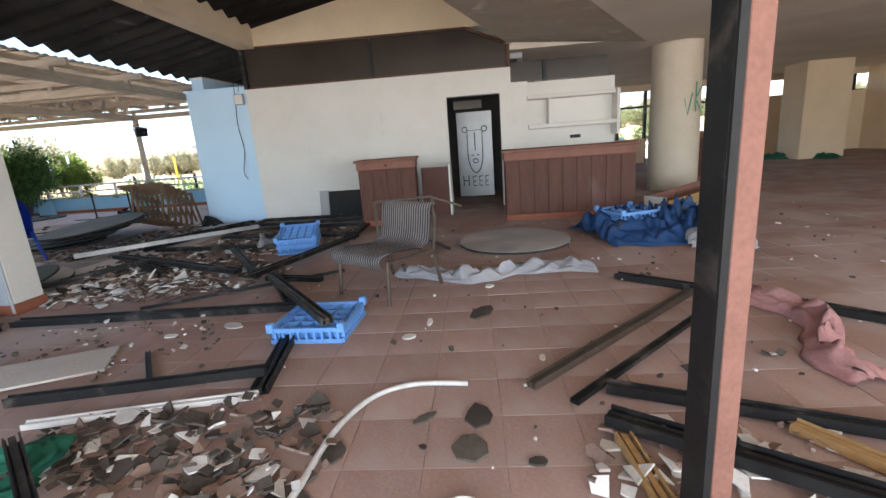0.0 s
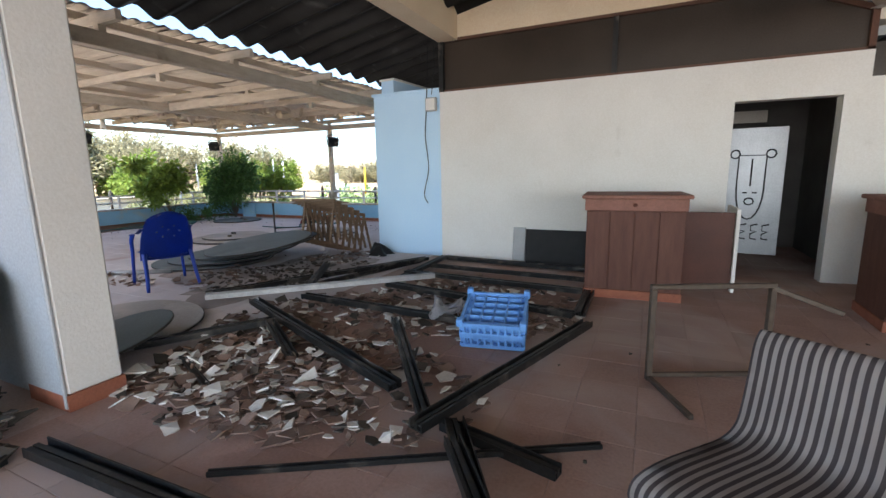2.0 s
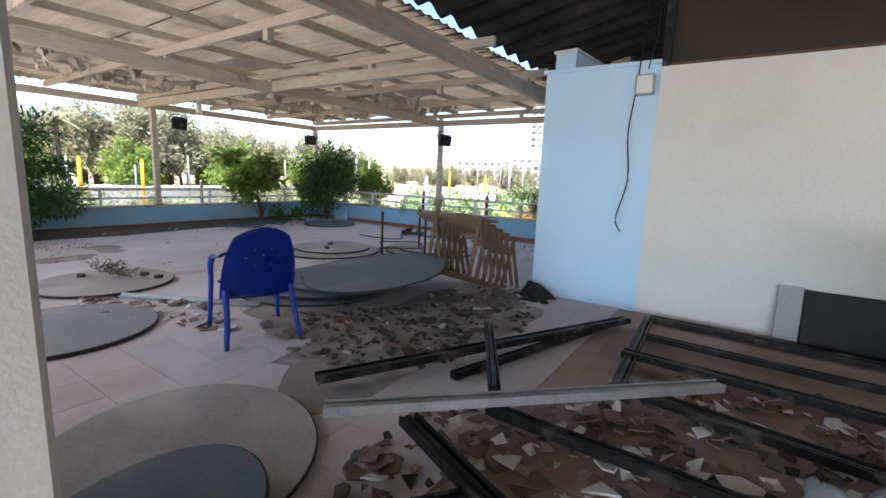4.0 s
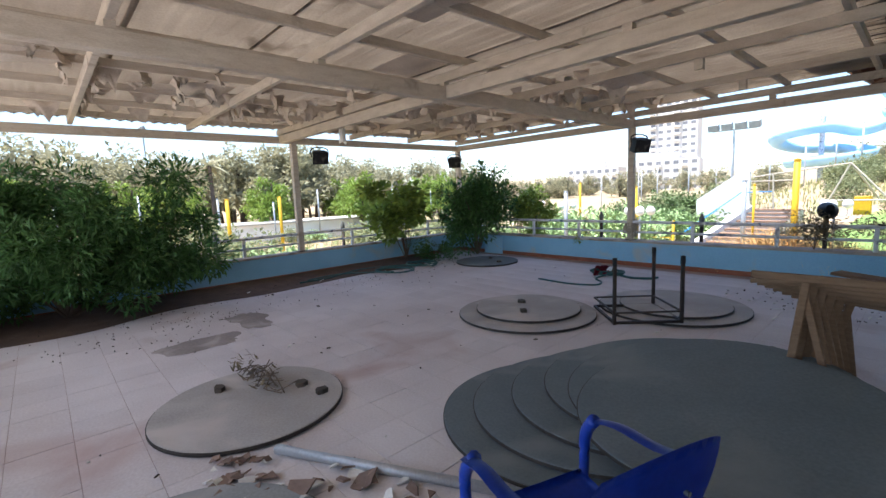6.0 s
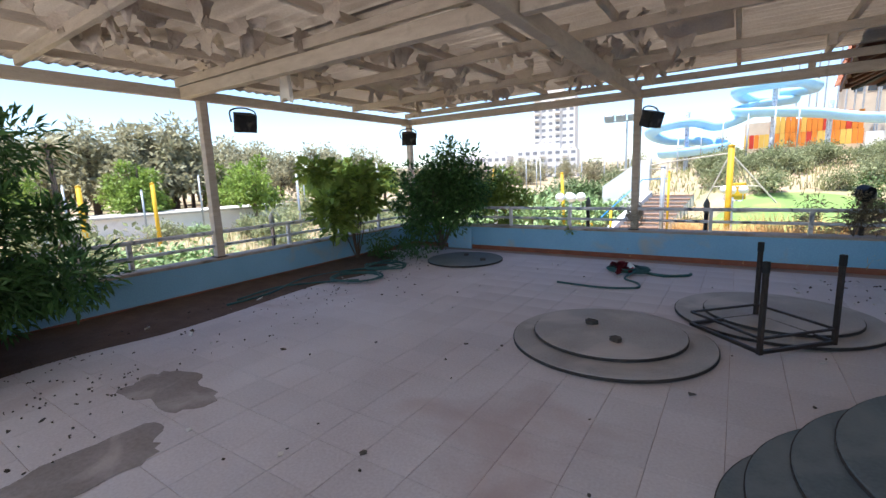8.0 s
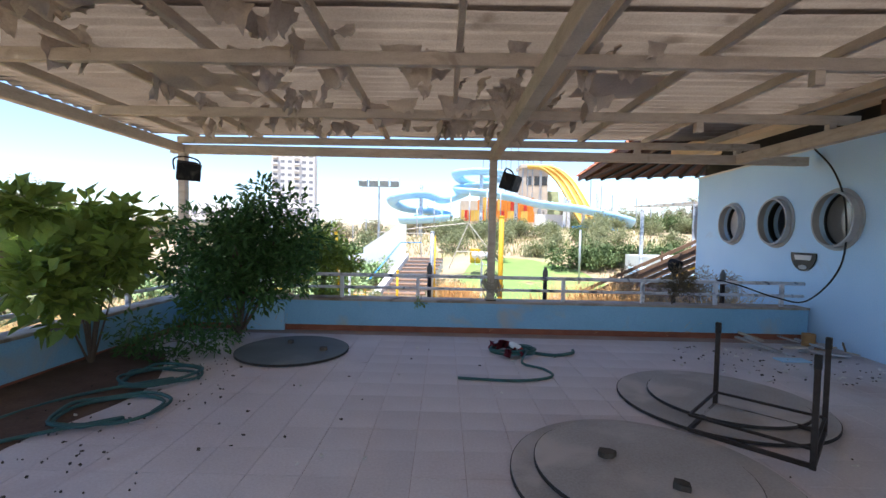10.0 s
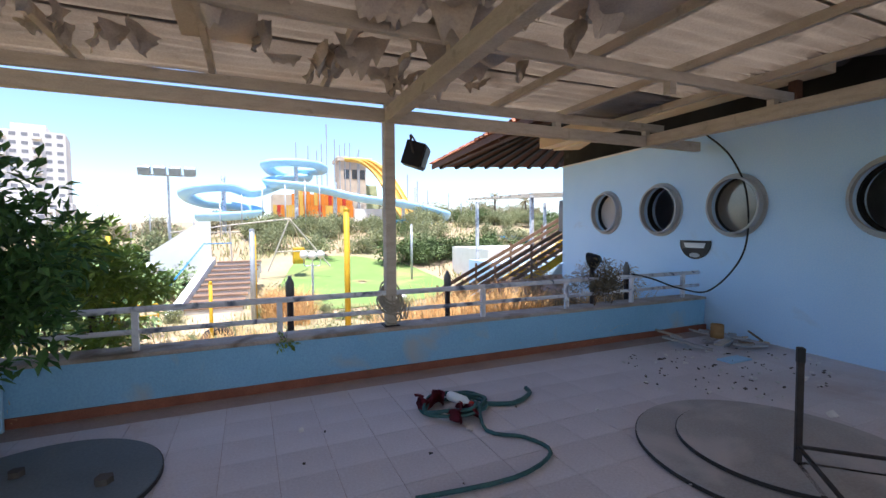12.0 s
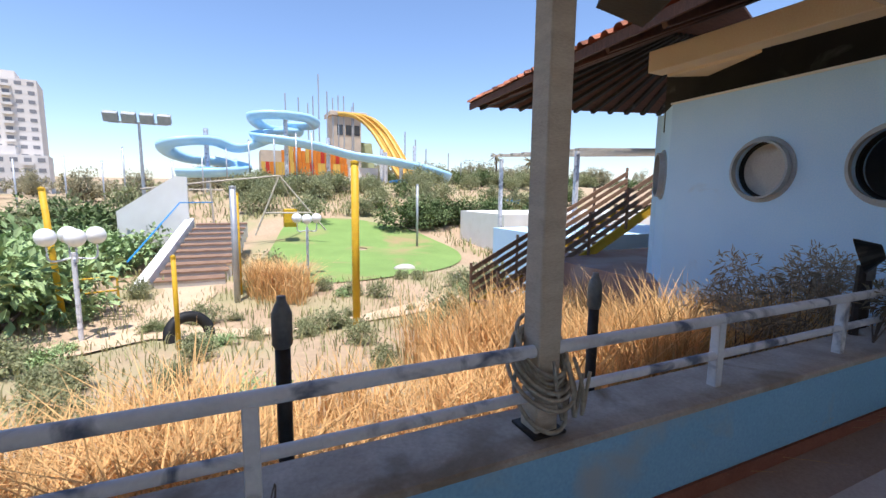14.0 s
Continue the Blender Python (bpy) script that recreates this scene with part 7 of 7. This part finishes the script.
# outdoor stair of the neighbouring building and canopy behind
def side_stair():
    t = thing("steel_stair", "steel stair with yellow stringers, brown treads and slatted rails", "stairs", kind="structure")
    a, b = Vector((-7.5, 20.6, -1.2)), Vector((-2.0, 21.4, 1.15))
    n = 13
    for off in (-0.5, 0.5):
        part("stringer", bar(B(), a + Vector((0, off, 0)), b + Vector((0, off, 0)), 0.05, 0.24), M_YELLOW, t)
    for k in range(n):
        p = a.lerp(b, (k + 0.5) / n)
        part("tread", box(B(), p.x - 0.14, p.x + 0.14, p.y - 0.5, p.y + 0.5, p.z + 0.06, p.z + 0.1), M_STEP, t)
    for off in (-0.55, 0.55):
        for h in (0.3, 0.5, 0.7, 0.9):
            part("rail_board", bar(B(), a + Vector((0, off, h)), b + Vector((0, off, h)), 0.03, 0.11), M_STEP, t)
        for k in range(5):
            p = a.lerp(b, k / 4) + Vector((0, off * 1.05, 0))
            part("rail_post", bar(B(), p, p + Vector((0, 0, 1.05)), 0.05, 0.05), M_STEP, t)
    part("landing", box(B(), -2.2, 0.5, 20.6, 22.2, 1.05, 1.15), M_STEP, t)
    return t


side_stair()
pv = thing("white_pavilion", "white plastered low building beyond the stair", "building", (0, 0, 0))
part("wall", box(B(), 0.8, 14, 32.8, 38, -3, 0.25), M_WHITE, pv)
part("wall", box(B(), -4.0, 3.0, 22.4, 26, -2.2, 0.2), M_BLUE, pv, "pale blue base wall")
part("door", box(B(), 1.6, 2.4, 32.75, 32.8, -2.4, -0.5), M_GREY, pv)
cn = thing("canopy", "white slatted canopy on posts beyond the stair", "canopy", (0, 0, 0))
for k in range(8):
    part("slat", bar(B(), (-3.0, 23 + k * 0.7, 2.75 + 0.02 * k), (9, 23 + k * 0.7, 3.3 + 0.02 * k), 0.2, 0.08), M_TIMBER, cn)
for x, y in ((-2.8, 23.2), (1.0, 23.2), (4.5, 23.2), (-2.8, 27.5), (1.0, 27.5)):
    part("post", bar(B(), (x, y, -1.5), (x, y, 2.75), 0.12, 0.12), M_RAIL, cn)


# water slides and tower on the hill
def S(px, py, y=68.0):
    k = (y - 12.4) / 55.6
    return Vector((-12.2 + (-10.0 + (px - 450) * 0.066 + 12.2) * k, y, 1.45 + (10.1 - (py - 200) * 0.068 - 1.45) * k))


def trough(name, pts, r, material, label, parent):
    c = smooth_pts(pts, 6)
    bm = B()
    rings = []
    for i, p in enumerate(c):
        d = (c[min(i + 1, len(c) - 1)] - c[max(i - 1, 0)]).normalized()
        s = d.cross(Vector((0, 0, 1))).normalized()
        u = s.cross(d)
        ring = []
        for j in range(9):
            a = math.pi * (1.12 * j / 8 - 0.06)
            ring.append(bm.verts.new(p - s * r * math.cos(a) - u * r * math.sin(a)))
        for j in range(8, -1, -1):
            a = math.pi * (1.12 * j / 8 - 0.06)
            ring.append(bm.verts.new(p - s * r * 0.9 * math.cos(a) - u * r * 0.9 * math.sin(a)))
        rings.append(ring)
    for a, b in zip(rings, rings[1:]):
        for k in range(18):
            j = (k + 1) % 18
            bm.faces.new((a[k], a[j], b[j], b[k]))
    ob = part(name, bm, material, parent, label, True)
    return ob


ws = thing("water_slide", "winding pale blue and yellow water slides on tall supports", "water slide", (0, 0, 0))
trough("flume", [S(505, 215, 72), S(545, 212, 70), S(530, 200, 68), S(480, 198, 67), S(445, 205, 68), S(465, 222, 71), S(520, 225, 72)], 0.75, M_SLIDEB, "pale blue flume", ws)
trough("flume", [S(520, 225, 72), S(470, 228, 69), S(450, 236, 67), S(500, 240, 66), S(560, 248, 66), S(620, 260, 65), S(700, 268, 64), S(770, 280, 63), S(808, 292, 63), S(790, 303, 65), S(720, 302, 66)], 0.8, M_SLIDEB, "pale blue flume", ws)
trough("flume", [S(470, 238, 68), S(420, 256, 67), S(380, 246, 66), S(330, 250, 65), S(312, 262, 66), S(340, 275, 68), S(400, 280, 68), S(428, 290, 66), S(380, 296, 64), S(330, 298, 65)], 0.8, M_SLIDEB, "pale blue flume", ws)
trough("flume", [S(690, 310, 66), S(740, 305, 64), S(800, 318, 60), S(870, 332, 55), S(960, 343, 50), S(1050, 352, 46)], 0.6, M_SLIDEC, "deep blue flume", ws)
trough("flume", [S(335, 302, 66), S(370, 294, 65), S(410, 299, 66)], 0.6, M_SLIDEC, "deep blue flume", ws)
for o in (-0.9, 0.0, 0.9):
    trough("fast_lane", [S(605, 190, 74) + Vector((o, 0, 0)), S(635, 192, 72) + Vector((o, 0, 0)), S(665, 212, 70) + Vector((o, 0, 0)), S(690, 245, 68) + Vector((o, 0, 0)), S(715, 285, 66) + Vector((o, 0, 0)), S(750, 330, 64) + Vector((o, 0, 0))], 0.45, M_SLIDEY, "yellow straight slide lane", ws)
for px, top, y in ((372, 232, 66), (497, 200, 68), (570, 235, 67), (672, 250, 66), (712, 265, 65), (740, 240, 65), (680, 255, 67), (800, 290, 63)):
    p = S(px, top, y)
    part("support", tube(B(), [(p.x, p.y, ground_height(p.x, p.y) - 0.5), p], 0.24, 8), M_RAIL, ws, "white steel support")

tw = thing("slide_tower", "beige slide tower over an orange panelled facade", "tower", (0, 0, 0))
a, b = S(578, 195, 76), S(632, 255, 76)
part("wall", box(B(), a.x, b.x, 76, 80, 2.5, a.z, bevel=0.05), M_BEIGE, tw)
part("parapet", box(B(), a.x - 0.3, b.x + 0.8, 75.6, 80.2, a.z, a.z + 0.6, bevel=0.05), M_BEIGE, tw)
for k in range(3):
    x = a.x + 0.7 + k * 1.2
    part("window", box(B(), x, x + 0.8, 75.95, 76.05, a.z - 2.6, a.z - 1.2), M_GLASSD, tw)
lo, hi = S(455, 302, 74), S(606, 252, 74)
mats = (M_ORANGE, M_SLIDEY, M_RED, M_ORANGE, M_ORANGE, M_SLIDEY, M_RED)
random.seed(8)
n = 22
for k in range(n):
    x0, x1 = lerp(lo.x, hi.x, k / n), lerp(lo.x, hi.x, (k + 1) / n)
    h0 = lerp(lo.z, hi.z, 0.45)
    part("facade_panel", box(B(), x0 + 0.02, x1 - 0.02, 74, 74.15, lo.z, h0 - 0.05), random.choice(mats), tw)
    if k > 4:
        part("facade_panel", box(B(), x0 + 0.02, x1 - 0.02, 74.6, 74.75, h0, hi.z - (0.5 if k % 5 == 0 else 0)), random.choice(mats[:4]), tw)
part("facade_core", box(B(), lo.x, hi.x, 74.8, 80, lo.z - 2, hi.z - 0.6), M_BEIGE, tw)
part("base_wall", box(B(), hi.x, hi.x + 4, 73, 78, lo.z - 1.5, lo.z + 1.2), M_WHITE, tw, "white base wall")
for px, top in ((555, 128), (498, 165), (520, 170), (536, 178), (545, 165), (570, 155), (580, 165), (590, 160), (600, 160), (618, 170), (615, 178), (720, 215), (742, 228), (765, 245), (815, 250), (845, 268), (870, 278)):
    p = S(px, top, 76)
    part("mast", tube(B(), [(p.x, 76, 3), p], 0.09, 5), M_GALV, tw)
part("hill_rock", sheet(B(), lambda u, v: (S(lerp(610, 660, u), 0, 77).x, 77 + v * 2, lerp(3, 8.5, v) + 0.5 * noise.noise(Vector((u * 4, v * 4, 0)))), 10, 10), M_SHRUB, tw)


# window panes of the far blocks, lightened to paint the haze
M_HAZEPANE = mat("hazed_window_pane", (0.26, 0.26, 0.27), (0.2, 0.2, 0.21), 0.3, scale=0.5, bump=0)
# apartment blocks far off
def block(x, y, w, d, h, storeys, bays, label, z0=-1):
    t = thing("apartment_building", label, "building", (x, y, z0), 12, "apartment buildings")
    part("wall", box(B(), 0, w, 0, d, 0, h), M_TOWERW, t)
    part("roof", box(B(), w * 0.2, w * 0.7, d * 0.2, d * 0.8, h, h + 2.2), M_TOWERW, t)
    sh, bw = h / storeys, w / bays
    for s in range(storeys):
        for k in range(bays):
            part("window", box(B(), (k + 0.22) * bw, (k + 0.78) * bw, -0.06, 0.0, (s + 0.35) * sh, (s + 0.75) * sh), M_HAZEPANE, t)
        for k in range(0, bays, 3):
            part("balcony", box(B(), (k + 0.1) * bw, (k + 0.95) * bw, -1.2, -0.07, (s + 0.02) * sh, (s + 0.3) * sh), M_TOWERW, t)
    return t


block(-71, 158, 14, 14, 29, 13, 6, "tall pale apartment tower in the distance")
block(-74, 150, 20, 12, 10, 4, 8, "low pale apartment block below the tower")
block(-98, 152, 18, 12, 9, 3, 7, "low pale apartment block in the distance")
wt = thing("service_building", "long low white building beyond the fence", "building", (-44, 14, ground_height(-44, 14)), 80)
part("wall", box(B(), 0, 16, 0, 4, 0, 1.5), M_WHITE, wt)
part("roof", box(B(), -0.2, 16.2, -0.2, 4.2, 1.5, 1.65), M_CONC, wt)
# ---- floor tiles ----
TILE = 0.333
def tile_mesh():
    bm = B()
    s = TILE / 2 - 0.0012
    lo = [bm.verts.new((x * s, y * s, -0.008)) for x, y in ((-1, -1), (1, -1), (1, 1), (-1, 1))]
    mid = [bm.verts.new((x * s, y * s, -0.002)) for x, y in ((-1, -1), (1, -1), (1, 1), (-1, 1))]
    hi = [bm.verts.new((x * (s - 0.0015), y * (s - 0.0015), 0)) for x, y in ((-1, -1), (1, -1), (1, 1), (-1, 1))]
    for a, b in ((lo, mid), (mid, hi)):
        for k in range(4):
            j = (k + 1) % 4
            bm.faces.new((a[k], a[j], b[j], b[k]))
    bm.faces.new(hi)
    return bm


def lay_tiles(x0, x1, y0, y1, near, material, label):
    rnd = random.Random(1)
    proto = None
    verts, faces = [], []
    s = TILE / 2 - 0.0012
    nx, ny = int((x1 - x0) / TILE), int((y1 - y0) / TILE)
    for i in range(nx):
        for j in range(ny):
            x, y = x0 + (i + 0.5) * TILE, y0 + (j + 0.5) * TILE
            z = rnd.uniform(-0.002, 0)
            if near[0] < x < near[1] and near[2] < y < near[3]:
                if proto is None:
                    proto = part("tile", tile_mesh(), material, floor)
                    ob = proto
                else:
                    ob = new("tile", proto.data)
                    ob.parent = floor
                ob.location = (x, y, z)
            else:
                b = len(verts)
                for r, zz in ((s, -0.012), (s, -0.002), (s - 0.0015, 0)):
                    verts += [(x - r, y - r, z + zz), (x + r, y - r, z + zz), (x + r, y + r, z + zz), (x - r, y + r, z + zz)]
                for o in (0, 4):
                    faces += [(b + o + k, b + o + (k + 1) % 4, b + o + 4 + (k + 1) % 4, b + o + 4 + k) for k in range(4)]
                faces.append((b + 8, b + 9, b + 10, b + 11))
    me = bpy.data.meshes.new("tile_field")
    me.from_pydata(verts, [], faces)
    me.materials.append(material)
    ob = tagged(new("tile_field", me), label, kind="stuff")
    ob.parent = floor


lay_tiles(-5.55, 12.99, -3.0, 13.95, (-2.9, 0.5, 1.6, 4.9), M_TILE_IN, "dusty terracotta floor tiles of the hall")
lay_tiles(WX, -5.56, SY, NY, (-12.6, -9.2, 10.0, 13.7), M_TILE_OUT, "dusty pale floor tiles of the terrace")
